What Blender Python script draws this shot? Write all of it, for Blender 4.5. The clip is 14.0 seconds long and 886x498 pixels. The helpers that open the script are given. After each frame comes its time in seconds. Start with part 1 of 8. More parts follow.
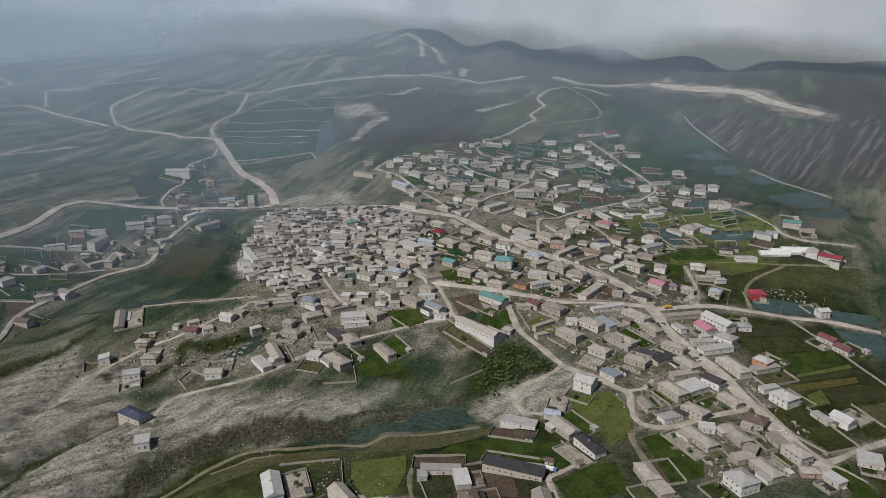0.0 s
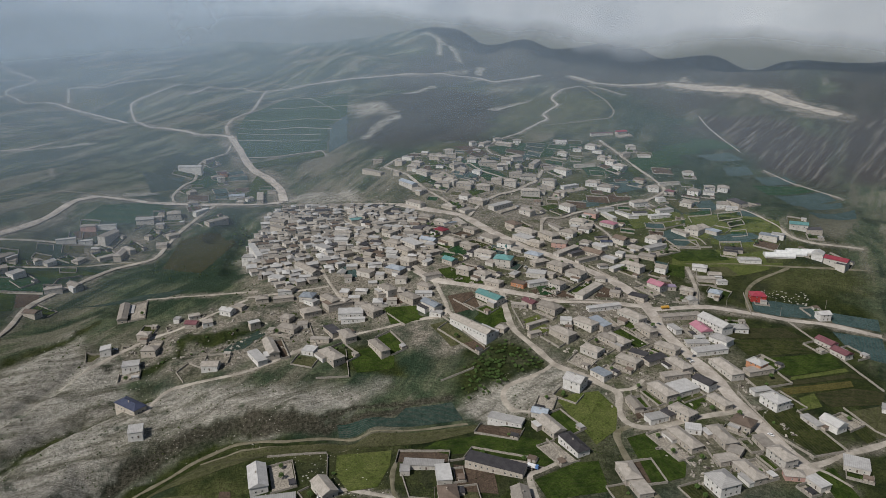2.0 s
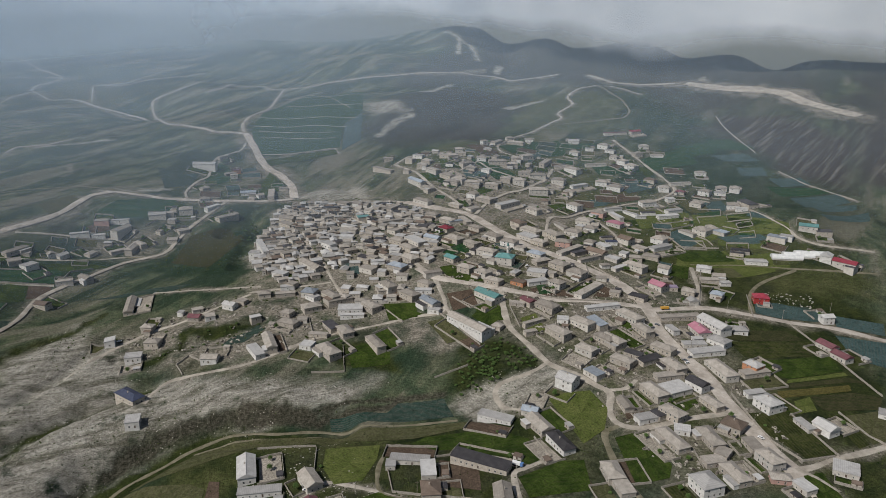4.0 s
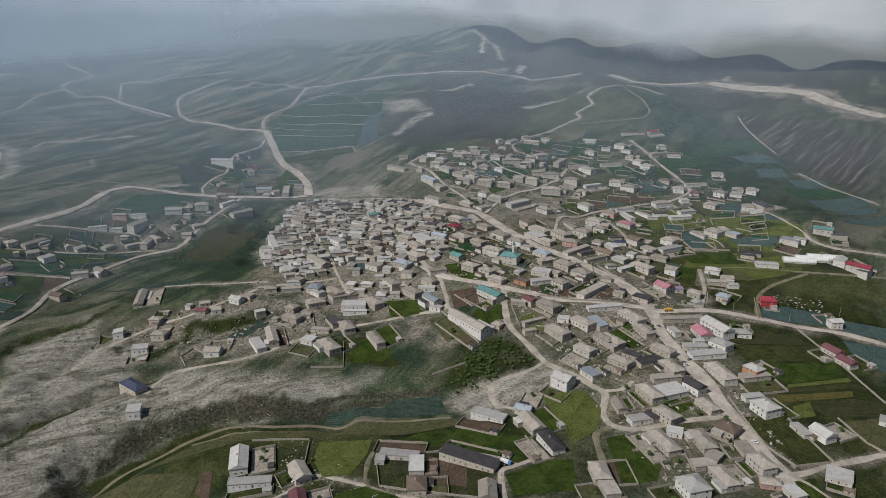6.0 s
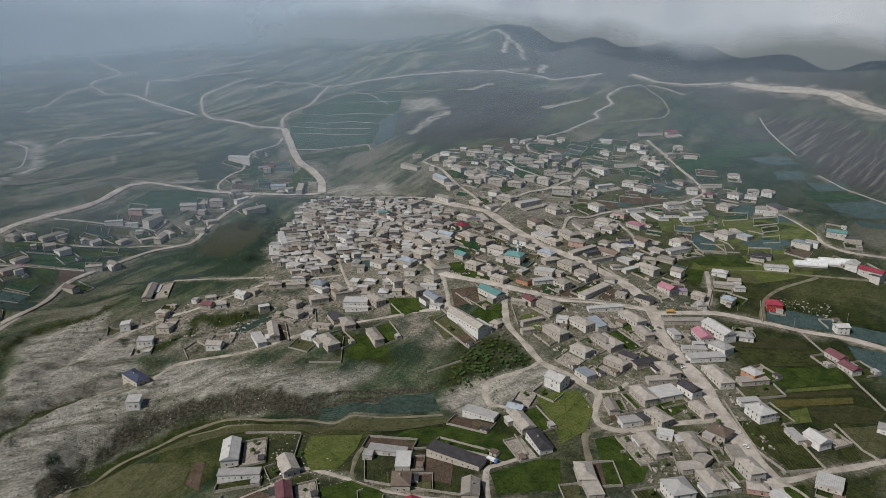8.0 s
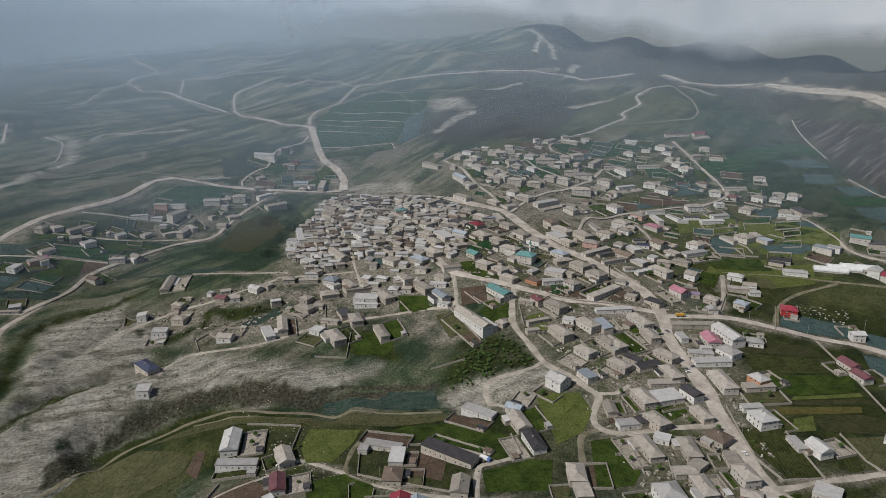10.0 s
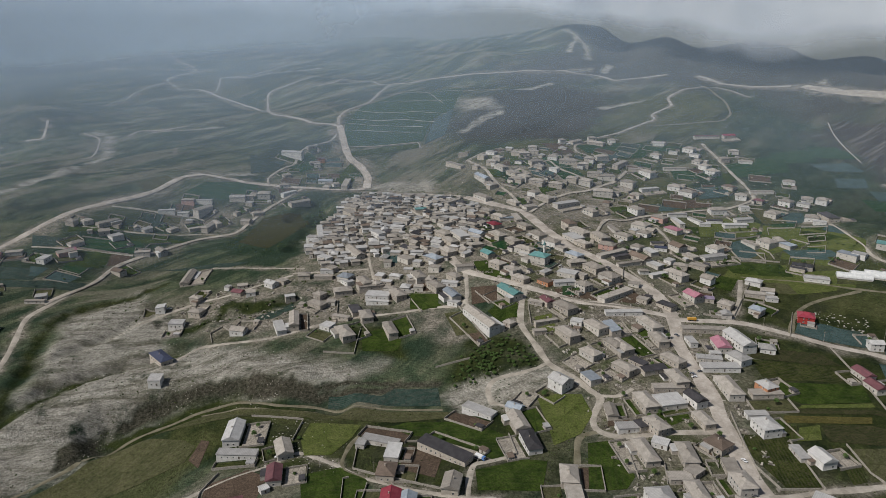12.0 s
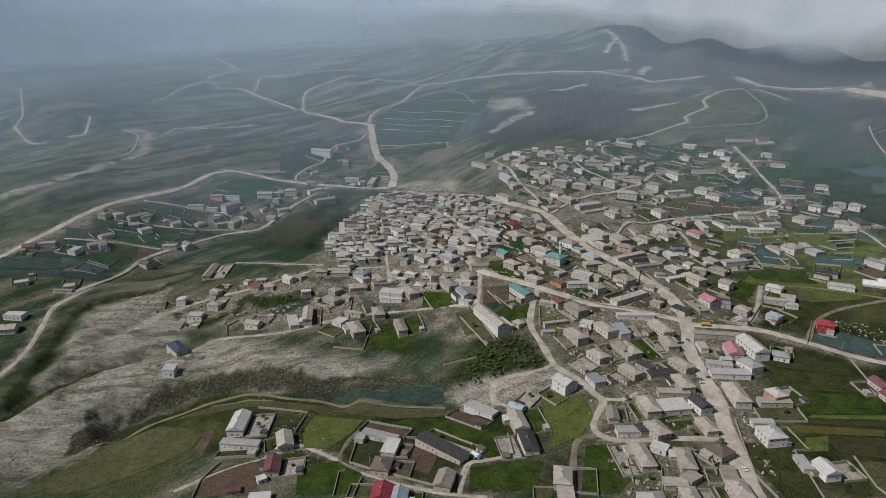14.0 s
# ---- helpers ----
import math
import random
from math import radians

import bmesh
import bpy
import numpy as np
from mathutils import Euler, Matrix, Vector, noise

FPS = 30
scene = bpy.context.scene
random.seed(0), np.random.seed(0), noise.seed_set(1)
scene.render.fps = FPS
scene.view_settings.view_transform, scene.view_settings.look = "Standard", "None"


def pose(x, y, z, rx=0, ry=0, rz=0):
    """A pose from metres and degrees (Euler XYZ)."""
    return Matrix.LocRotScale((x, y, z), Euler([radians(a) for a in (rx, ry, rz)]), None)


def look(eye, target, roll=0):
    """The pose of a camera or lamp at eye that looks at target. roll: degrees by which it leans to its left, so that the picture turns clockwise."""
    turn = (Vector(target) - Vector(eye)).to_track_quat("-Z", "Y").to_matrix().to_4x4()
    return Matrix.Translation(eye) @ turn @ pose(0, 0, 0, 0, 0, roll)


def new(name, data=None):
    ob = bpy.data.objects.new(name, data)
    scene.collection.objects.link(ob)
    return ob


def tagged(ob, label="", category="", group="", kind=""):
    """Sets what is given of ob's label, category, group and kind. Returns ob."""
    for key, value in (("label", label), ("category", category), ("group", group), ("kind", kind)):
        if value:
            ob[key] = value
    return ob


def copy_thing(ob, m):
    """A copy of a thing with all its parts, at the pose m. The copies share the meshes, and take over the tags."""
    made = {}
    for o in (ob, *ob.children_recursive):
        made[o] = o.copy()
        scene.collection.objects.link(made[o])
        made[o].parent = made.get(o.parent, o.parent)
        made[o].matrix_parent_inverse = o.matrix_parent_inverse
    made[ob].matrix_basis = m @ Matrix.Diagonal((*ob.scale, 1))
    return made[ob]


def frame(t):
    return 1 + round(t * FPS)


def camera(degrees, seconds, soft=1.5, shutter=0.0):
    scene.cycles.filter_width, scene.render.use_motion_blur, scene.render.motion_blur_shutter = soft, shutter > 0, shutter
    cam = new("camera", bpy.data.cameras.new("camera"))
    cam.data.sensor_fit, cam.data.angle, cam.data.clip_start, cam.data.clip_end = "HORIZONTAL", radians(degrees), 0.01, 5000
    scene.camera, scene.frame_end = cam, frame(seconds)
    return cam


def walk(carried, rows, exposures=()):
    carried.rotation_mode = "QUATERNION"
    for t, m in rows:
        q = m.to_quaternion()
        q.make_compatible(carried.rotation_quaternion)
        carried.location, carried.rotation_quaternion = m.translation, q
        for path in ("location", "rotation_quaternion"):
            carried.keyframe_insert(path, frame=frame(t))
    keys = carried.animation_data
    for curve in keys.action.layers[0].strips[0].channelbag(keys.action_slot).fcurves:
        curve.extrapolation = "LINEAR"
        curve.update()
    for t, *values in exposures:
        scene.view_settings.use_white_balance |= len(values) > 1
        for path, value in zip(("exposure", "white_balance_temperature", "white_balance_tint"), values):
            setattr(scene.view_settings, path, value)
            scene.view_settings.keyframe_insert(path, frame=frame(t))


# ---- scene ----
cam = camera(63.5, 14.0, soft=0.65)
PATH = [
    (0.0, pose(-77.39, 15.20, 270.74, 71.857, 0, -7.380)),
    (0.5, pose(-71.26, 13.42, 270.85, 71.836, 0, -6.856)),
    (1.0, pose(-65.27, 11.73, 270.92, 71.815, 0, -6.338)),
    (1.5, pose(-59.37, 10.14, 270.94, 71.794, 0, -5.815)),
    (2.0, pose(-53.53, 8.66, 270.92, 71.773, 0, -5.313)),
    (2.5, pose(-47.72, 7.28, 270.89, 71.753, 0, -4.782)),
    (3.0, pose(-41.92, 6.00, 270.82, 71.734, 0, -4.259)),
    (5.5, pose(-12.39, 1.18, 270.35, 71.649, 0, -1.262)),
    (6.0, pose(-6.32, 0.50, 270.24, 71.635, 0, -0.616)),
    (6.5, pose(-0.20, -0.09, 270.14, 71.622, 0, -0.000)),
    (7.0, pose(5.98, -0.61, 270.04, 71.610, 0, 0.601)),
    (7.5, pose(12.22, -1.06, 269.94, 71.600, 0, 1.222)),
    (10.0, pose(43.83, -2.25, 269.52, 71.569, 0, 5.018)),
    (10.5, pose(50.19, -2.28, 269.43, 71.568, 0, 6.065)),
    (11.0, pose(56.55, -2.23, 269.35, 71.569, 0, 7.133)),
    (11.5, pose(62.93, -2.10, 269.25, 71.572, 0, 7.916)),
    (12.0, pose(69.32, -1.87, 269.14, 71.577, 0, 8.357)),
    (12.5, pose(75.75, -1.53, 269.02, 71.584, 0, 8.974)),
    (13.0, pose(82.26, -1.06, 268.87, 71.593, 0, 9.834)),
    (13.5, pose(88.90, -0.45, 268.70, 71.604, 0, 10.880)),
    (14.0, pose(95.73, 0.34, 268.49, 71.618, 0, 11.938)),
]
walk(cam, PATH)

# ---------------------------------------------------------------- daylight under broken cloud
SUN_HEIGHT, SUN_TURN = 46.0, 215.0  # degrees; the sun stands over the slopes to the left
world = bpy.data.worlds.new("sky")
scene.world = world
world.use_nodes = True
wn, wl = world.node_tree.nodes, world.node_tree.links
sky = wn.new("ShaderNodeTexSky")
sky.sky_type, sky.sun_disc = "NISHITA", False
sky.sun_elevation, sky.sun_rotation = radians(SUN_HEIGHT), radians(-SUN_TURN + 90)
grey = wn.new("ShaderNodeHueSaturation")
grey.inputs["Saturation"].default_value = 0.9
wl.new(sky.outputs[0], grey.inputs["Color"])
wl.new(grey.outputs[0], wn["Background"].inputs["Color"])
wn["Background"].inputs["Strength"].default_value = 0.054
sun = new("sun", bpy.data.lights.new("sun", "SUN"))
sun.data.energy, sun.data.angle, sun.data.color = 4.1, radians(2.5), (1.0, 0.96, 0.90)
a, b = radians(SUN_TURN), radians(SUN_HEIGHT)
sun.matrix_world = look((0, 0, 900), (-900 * math.cos(a) / math.tan(b), -900 * math.sin(a) / math.tan(b), 0))

# ---------------------------------------------------------------- materials
def shader(name, rough=0.9, specular=0.2):
    m = bpy.data.materials.new(name)
    m.use_nodes = True
    p = m.node_tree.nodes["Principled BSDF"]
    p.inputs["Roughness"].default_value, p.inputs["Specular IOR Level"].default_value = rough, specular
    return m, m.node_tree.nodes, m.node_tree.links, p


def node(n, kind, **values):
    made = n.new(kind)
    for key, value in values.items():
        made.inputs[key.replace("_", " ")].default_value = value
    return made


def place(n, l, objects=False):
    made = n.new("ShaderNodeTexCoord")
    return made.outputs["Object"] if objects else n.new("ShaderNodeNewGeometry").outputs["Position"]


def speckle(n, l, where, scale, detail=5.0, rough=0.6):
    made = node(n, "ShaderNodeTexNoise", Scale=scale, Detail=detail, Roughness=rough)
    l.new(where, made.inputs["Vector"])
    return made.outputs["Fac"]


def ramp(n, l, fac, low, high):
    """Stretches low..high of a value to 0..1."""
    made = n.new("ShaderNodeMapRange")
    made.inputs["From Min"].default_value, made.inputs["From Max"].default_value = low, high
    l.new(fac, made.inputs["Value"])
    return made.outputs["Result"]


def blend(n, l, fac, one, two, how="MIX"):
    made = n.new("ShaderNodeMix")
    made.data_type, made.blend_type = "RGBA", how
    for socket, value in ((made.inputs[0], fac), (made.inputs[6], one), (made.inputs[7], two)):
        if isinstance(value, (int, float)):
            socket.default_value = value
        elif isinstance(value, tuple):
            socket.default_value = (*value, 1)
        else:
            l.new(value, socket)
    return made.outputs[2]


def times(n, l, one, two):
    made = n.new("ShaderNodeMath")
    made.operation = "MULTIPLY"
    for socket, value in zip(made.inputs, (one, two)):
        if isinstance(value, (int, float)):
            socket.default_value = value
        else:
            l.new(value, socket)
    return made.outputs[0]


def relief(n, l, p, height, strength, distance):
    made = node(n, "ShaderNodeBump", Strength=strength, Distance=distance)
    l.new(height, made.inputs["Height"])
    l.new(made.outputs["Normal"], p.inputs["Normal"])


def ground_material():
    m, n, l, p = shader("ground", 1.0, 0.1)
    at = place(n, l)
    big, mid, fine = speckle(n, l, at, 0.012), speckle(n, l, at, 0.06, 6), speckle(n, l, at, 0.45, 5, 0.7)
    grit = speckle(n, l, at, 1.6, 3, 0.7)
    # cattle paths and small terraces along the contours
    level = n.new("ShaderNodeSeparateXYZ")
    l.new(at, level.inputs[0])
    wander = n.new("ShaderNodeMath")
    wander.operation = "MULTIPLY_ADD"
    l.new(level.outputs["Z"], wander.inputs[0])
    wander.inputs[1].default_value = 1.1
    l.new(times(n, l, mid, 7.0), wander.inputs[2])
    lines = n.new("ShaderNodeMath")
    lines.operation = "PINGPONG"
    l.new(wander.outputs[0], lines.inputs[0])
    lines.inputs[1].default_value = 0.5
    steps = ramp(n, l, lines.outputs[0], 0.05, 0.42)
    # beds of rock running down the valley
    turned = n.new("ShaderNodeMapping")
    turned.vector_type = "TEXTURE"
    turned.inputs["Rotation"].default_value, turned.inputs["Scale"].default_value = (0, 0, radians(27)), (22, 5, 22)
    l.new(at, turned.inputs["Vector"])
    beds = speckle(n, l, turned.outputs[0], 1.0, 7, 0.72)
    fall = n.new("ShaderNodeMapping")
    fall.vector_type = "TEXTURE"
    fall.inputs["Rotation"].default_value, fall.inputs["Scale"].default_value = (0, 0, radians(40)), (80, 7, 50)
    l.new(at, fall.inputs["Vector"])
    rills = speckle(n, l, fall.outputs[0], 1.0, 6, 0.7)
    kinds = {}
    for layer in ("kinds", "crops"):
        a = n.new("ShaderNodeAttribute")
        a.attribute_name = layer
        s = n.new("ShaderNodeSeparateColor")
        l.new(a.outputs["Color"], s.inputs[0])
        kinds[layer] = s.outputs
        if layer == "kinds":
            scarp = a.outputs["Alpha"]
        else:
            streak = a.outputs["Alpha"]
    rock, dust, lush = kinds["kinds"]
    dry, heath, crop = kinds["crops"]
    c = blend(n, l, ramp(n, l, mid, 0.38, 0.62), (0.066, 0.098, 0.056), (0.150, 0.172, 0.105))
    c = blend(n, l, times(n, l, ramp(n, l, big, 0.50, 0.64), 0.55), c, (0.150, 0.140, 0.105))
    c = blend(n, l, times(n, l, ramp(n, l, speckle(n, l, at, 0.022, 6, 0.65), 0.52, 0.64), 0.75), c, (0.030, 0.042, 0.026))
    # dark and pale grass bands, also painting in the shading of hill folds
    folds = n.new("ShaderNodeMapping")
    folds.vector_type = "TEXTURE"
    folds.inputs["Rotation"].default_value, folds.inputs["Scale"].default_value = (0, 0, radians(55)), (190, 40, 100)
    l.new(at, folds.inputs["Vector"])
    fold_tones = speckle(n, l, folds.outputs[0], 1.0, 6, 0.62)
    c = blend(n, l, times(n, l, ramp(n, l, fold_tones, 0.49, 0.56), 0.85), c, (0.030, 0.057, 0.034))
    c = blend(n, l, times(n, l, ramp(n, l, fold_tones, 0.46, 0.39), 0.75), c, (0.26, 0.24, 0.19))
    c = blend(n, l, times(n, l, lush, 0.85), c, blend(n, l, ramp(n, l, mid, 0.35, 0.65), (0.014, 0.024, 0.004), (0.060, 0.074, 0.016)))
    c = blend(n, l, times(n, l, crop, 0.8), c, blend(n, l, ramp(n, l, mid, 0.4, 0.6), (0.018, 0.044, 0.020), (0.036, 0.068, 0.034)))
    c = blend(n, l, times(n, l, dry, 0.75), c, blend(n, l, ramp(n, l, mid, 0.35, 0.65), (0.072, 0.088, 0.028), (0.135, 0.138, 0.060)))
    moor = blend(n, l, ramp(n, l, fold_tones, 0.40, 0.60), (0.036, 0.038, 0.032), (0.088, 0.080, 0.070))
    washed = blend(n, l, ramp(n, l, rills, 0.50, 0.70), (0.062, 0.052, 0.048), (0.27, 0.235, 0.215))
    c = blend(n, l, times(n, l, heath, 0.9), c, blend(n, l, streak, moor, washed))
    c = blend(n, l, times(n, l, dust, ramp(n, l, mid, 0.31, 0.54)), c, blend(n, l, ramp(n, l, fine, 0.35, 0.7), (0.23, 0.205, 0.172), (0.40, 0.365, 0.315)))
    stone = blend(n, l, ramp(n, l, beds, 0.34, 0.56), (0.22, 0.205, 0.178), (0.62, 0.59, 0.535))
    cracks = n.new("ShaderNodeTexVoronoi")
    cracks.feature = "DISTANCE_TO_EDGE"
    cracks.inputs["Scale"].default_value = 0.55
    l.new(turned.outputs[0], cracks.inputs["Vector"])
    stone = blend(n, l, 0.28, stone, blend(n, l, ramp(n, l, cracks.outputs["Distance"], 0.0, 0.3), (0.38, 0.36, 0.32), (1.0, 1.0, 1.0)), "MULTIPLY")
    broad = speckle(n, l, turned.outputs[0], 0.3, 4, 0.6)
    stone = blend(n, l, times(n, l, ramp(n, l, broad, 0.52, 0.64), 0.55), stone, (0.56, 0.54, 0.49))
    stone = blend(n, l, times(n, l, ramp(n, l, broad, 0.45, 0.36), 0.7), stone, (0.125, 0.125, 0.085))
    bare = speckle(n, l, at, 0.035, 5, 0.6)
    stone = blend(n, l, times(n, l, ramp(n, l, bare, 0.55, 0.66), 0.6), stone, (0.15, 0.145, 0.105))
    stone = blend(n, l, times(n, l, ramp(n, l, fine, 0.55, 0.66), 0.45), stone, (0.12, 0.12, 0.085))
    c = blend(n, l, times(n, l, rock, ramp(n, l, mid, 0.28, 0.42)), c, stone)
    c = blend(n, l, times(n, l, scarp, 0.85), c, blend(n, l, ramp(n, l, fine, 0.4, 0.65), (0.048, 0.043, 0.032), (0.120, 0.107, 0.086)))
    c = blend(n, l, times(n, l, rock, ramp(n, l, grit, 0.60, 0.68)), c, (0.075, 0.075, 0.05))
    c = blend(n, l, ramp(n, l, rock, -3.0, 4.0), c, blend(n, l, steps, (0.55, 0.54, 0.50), (1.0, 1.0, 1.0)), "MULTIPLY")
    c = blend(n, l, 0.8, c, blend(n, l, ramp(n, l, fine, 0.34, 0.64), (0.42, 0.43, 0.40), (1.08, 1.07, 1.05)), "MULTIPLY")
    c = blend(n, l, 0.7, c, blend(n, l, ramp(n, l, grit, 0.36, 0.64), (0.40, 0.40, 0.40), (1.1, 1.1, 1.1)), "MULTIPLY")
    l.new(c, p.inputs["Base Color"])
    rough_ground = n.new("ShaderNodeMath")
    rough_ground.operation = "ADD"
    l.new(fine, rough_ground.inputs[0])
    l.new(times(n, l, times(n, l, rock, beds), 0.8), rough_ground.inputs[1])
    relief(n, l, p, rough_ground.outputs[0], 0.9, 2.4)
    return m


def rows_material(name, soil, low, high, row=1.1, cover=0.5):
    """Crops in rows over soil."""
    m, n, l, p = shader(name, 1.0, 0.1)
    at = place(n, l, True)
    w = node(n, "ShaderNodeTexWave", Scale=6.283 / row / 6.283 * 0.32, Distortion=1.5, Detail=2.0)
    w.inputs["Detail Scale"].default_value = 2.0
    l.new(at, w.inputs["Vector"])
    patch, fine = speckle(n, l, at, 0.07, 4), speckle(n, l, at, 0.9, 4, 0.7)
    leaf = blend(n, l, ramp(n, l, patch, 0.35, 0.65), low, high)
    c = blend(n, l, times(n, l, ramp(n, l, w.outputs["Fac"], 0.35, 0.75), cover), leaf, soil)
    tuft = speckle(n, l, at, 0.3, 5, 0.65)
    c = blend(n, l, ramp(n, l, patch, 0.60, 0.72), c, blend(n, l, 0.5, soil, high))
    c = blend(n, l, times(n, l, ramp(n, l, tuft, 0.54, 0.64), 0.55), c, soil)
    c = blend(n, l, times(n, l, ramp(n, l, tuft, 0.46, 0.36), 0.6), c, blend(n, l, 0.5, low, (0.008, 0.012, 0.004)))
    c = blend(n, l, 0.8, c, blend(n, l, ramp(n, l, fine, 0.36, 0.64), (0.36, 0.36, 0.36), (1.1, 1.1, 1.1)), "MULTIPLY")
    l.new(c, p.inputs["Base Color"])
    relief(n, l, p, fine, 0.6, 0.6)
    return m


def stone_material(name, low, high, scale=0.5, rough=0.95, bump=0.2, vary=0.25):
    """Plaster, rubble, gravel: mottled at two scales, a little different from thing to thing."""
    m, n, l, p = shader(name, rough, 0.2)
    at = place(n, l, False)
    c = blend(n, l, ramp(n, l, speckle(n, l, at, scale, 6), 0.35, 0.65), low, high)
    c = blend(n, l, 0.6, c, blend(n, l, ramp(n, l, speckle(n, l, at, scale * 6, 4, 0.7), 0.3, 0.7), (0.62, 0.62, 0.62), (1.0, 1.0, 1.0)), "MULTIPLY")
    info = n.new("ShaderNodeObjectInfo")
    c = blend(n, l, vary, c, blend(n, l, info.outputs["Random"], (0.45, 0.45, 0.47), (1.0, 0.98, 0.95)), "MULTIPLY")
    l.new(c, p.inputs["Base Color"])
    relief(n, l, p, speckle(n, l, at, scale * 8, 4), bump, 0.08)
    return m


def roof_material(name, low, high, pitch=0.9, metal=0.0, rough=0.85):
    """Corrugated sheets with seams, rain streaks and stains."""
    m, n, l, p = shader(name, rough, 0.25)
    p.inputs["Metallic"].default_value = metal
    at = place(n, l, True)
    w = node(n, "ShaderNodeTexWave", Scale=0.32 / pitch, Distortion=0.4, Detail=1.0)
    w.bands_direction = "X"
    l.new(at, w.inputs["Vector"])
    info = n.new("ShaderNodeObjectInfo")
    shift = n.new("ShaderNodeVectorMath")
    l.new(at, shift.inputs[0])
    l.new(info.outputs["Location"], shift.inputs[1])
    stain = speckle(n, l, shift.outputs[0], 0.28, 5, 0.65)
    c = blend(n, l, ramp(n, l, stain, 0.32, 0.68), low, high)
    c = blend(n, l, 0.28, c, blend(n, l, w.outputs["Fac"], (0.55, 0.55, 0.55), (1.0, 1.0, 1.0)), "MULTIPLY")
    c = blend(n, l, 0.35, c, blend(n, l, ramp(n, l, speckle(n, l, shift.outputs[0], 2.2, 3), 0.3, 0.7), (0.6, 0.58, 0.55), (1.0, 1.0, 1.0)), "MULTIPLY")
    c = blend(n, l, 0.65, c, blend(n, l, info.outputs["Random"], (0.42, 0.41, 0.40), (1.08, 1.08, 1.08)), "MULTIPLY")
    l.new(c, p.inputs["Base Color"])
    relief(n, l, p, w.outputs["Fac"], 0.3, 0.06)
    return m


def plain_material(name, colour, rough=0.6, metal=0.0, specular=0.4):
    m, n, l, p = shader(name, rough, specular)
    p.inputs["Metallic"].default_value = metal
    at = place(n, l)
    c = blend(n, l, 0.35, colour, blend(n, l, speckle(n, l, at, 1.5), (0.6, 0.6, 0.6), (1.0, 1.0, 1.0)), "MULTIPLY")
    l.new(c, p.inputs["Base Color"])
    return m


CLOUD_TONES = ((0.265, 0.288, 0.320), (0.44, 0.455, 0.475))


def cloud_material():
    """Drifting cloud: lit white vapour, ragged and thin towards its lower rim."""
    m = bpy.data.materials.new("cloud")
    m.use_nodes = True
    n, l = m.node_tree.nodes, m.node_tree.links
    n.remove(n["Principled BSDF"])
    at = place(n, l)
    body, wisp = speckle(n, l, at, 0.0018, 5, 0.55), speckle(n, l, at, 0.007, 6, 0.6)
    a = n.new("ShaderNodeAttribute")
    a.attribute_name = "thick"
    mix = n.new("ShaderNodeMath")
    mix.operation = "ADD"
    l.new(times(n, l, ramp(n, l, body, 0.3, 0.7), 0.8), mix.inputs[0])
    l.new(times(n, l, wisp, 0.35), mix.inputs[1])
    low = n.new("ShaderNodeMath")
    low.operation = "SUBTRACT"
    l.new(a.outputs["Fac"], low.inputs[0])
    l.new(mix.outputs[0], low.inputs[1])
    solid = ramp(n, l, low.outputs[0], -0.25, 0.40)
    tone = blend(n, l, ramp(n, l, body, 0.35, 0.65), CLOUD_TONES[0], CLOUD_TONES[1])
    diffuse, clear, out = n.new("ShaderNodeBsdfDiffuse"), n.new("ShaderNodeBsdfTransparent"), n.new("ShaderNodeMixShader")
    l.new(solid, out.inputs[0])
    l.new(clear.outputs[0], out.inputs[1])
    l.new(tone, diffuse.inputs["Color"])
    l.new(diffuse.outputs[0], out.inputs[2])
    l.new(out.outputs[0], n["Material Output"].inputs["Surface"])
    return m


GROUND = ground_material()
FIELDS = {
    "crop": rows_material("crop_rows", (0.085, 0.085, 0.07), (0.016, 0.042, 0.033), (0.032, 0.066, 0.054), 1.6),
    # paler and bluer than crop, with distance haze mixed into the colour
    "cabbage": rows_material("hazy_cabbage_rows", (0.09, 0.10, 0.09), (0.034, 0.070, 0.068), (0.060, 0.108, 0.108), 2.4, 0.4),
    "meadow": rows_material("bright_meadow", (0.086, 0.092, 0.034), (0.064, 0.086, 0.019), (0.120, 0.138, 0.041), 6.0, 0.2),
    "potato": rows_material("potato_rows", (0.075, 0.066, 0.040), (0.014, 0.024, 0.004), (0.052, 0.064, 0.014), 2.2, 0.4),
    "green": rows_material("lush_grass", (0.050, 0.056, 0.020), (0.014, 0.031, 0.004), (0.052, 0.082, 0.013), 4.0, 0.25),
    "dark": rows_material("terrace_grass", (0.05, 0.075, 0.036), (0.010, 0.045, 0.016), (0.021, 0.066, 0.025), 12.0, 0.5),
    "yellow": rows_material("ripe_strip", (0.09, 0.082, 0.034), (0.072, 0.066, 0.018), (0.112, 0.096, 0.030), 3.0, 0.5),
    "dry": rows_material("dry_pasture", (0.10, 0.092, 0.056), (0.056, 0.062, 0.026), (0.092, 0.092, 0.043), 5.0, 0.3),
    "fallow": rows_material("fallow_strip", (0.060, 0.050, 0.032), (0.026, 0.034, 0.010), (0.050, 0.054, 0.020), 1.8, 0.55),
    "paved": rows_material("paved_yard", (0.31, 0.28, 0.238), (0.25, 0.224, 0.188), (0.39, 0.352, 0.302), 3.0, 0.3),
    "soil": rows_material("bare_soil", (0.085, 0.06, 0.045), (0.075, 0.055, 0.04), (0.12, 0.088, 0.065), 3.0, 0.4),
}
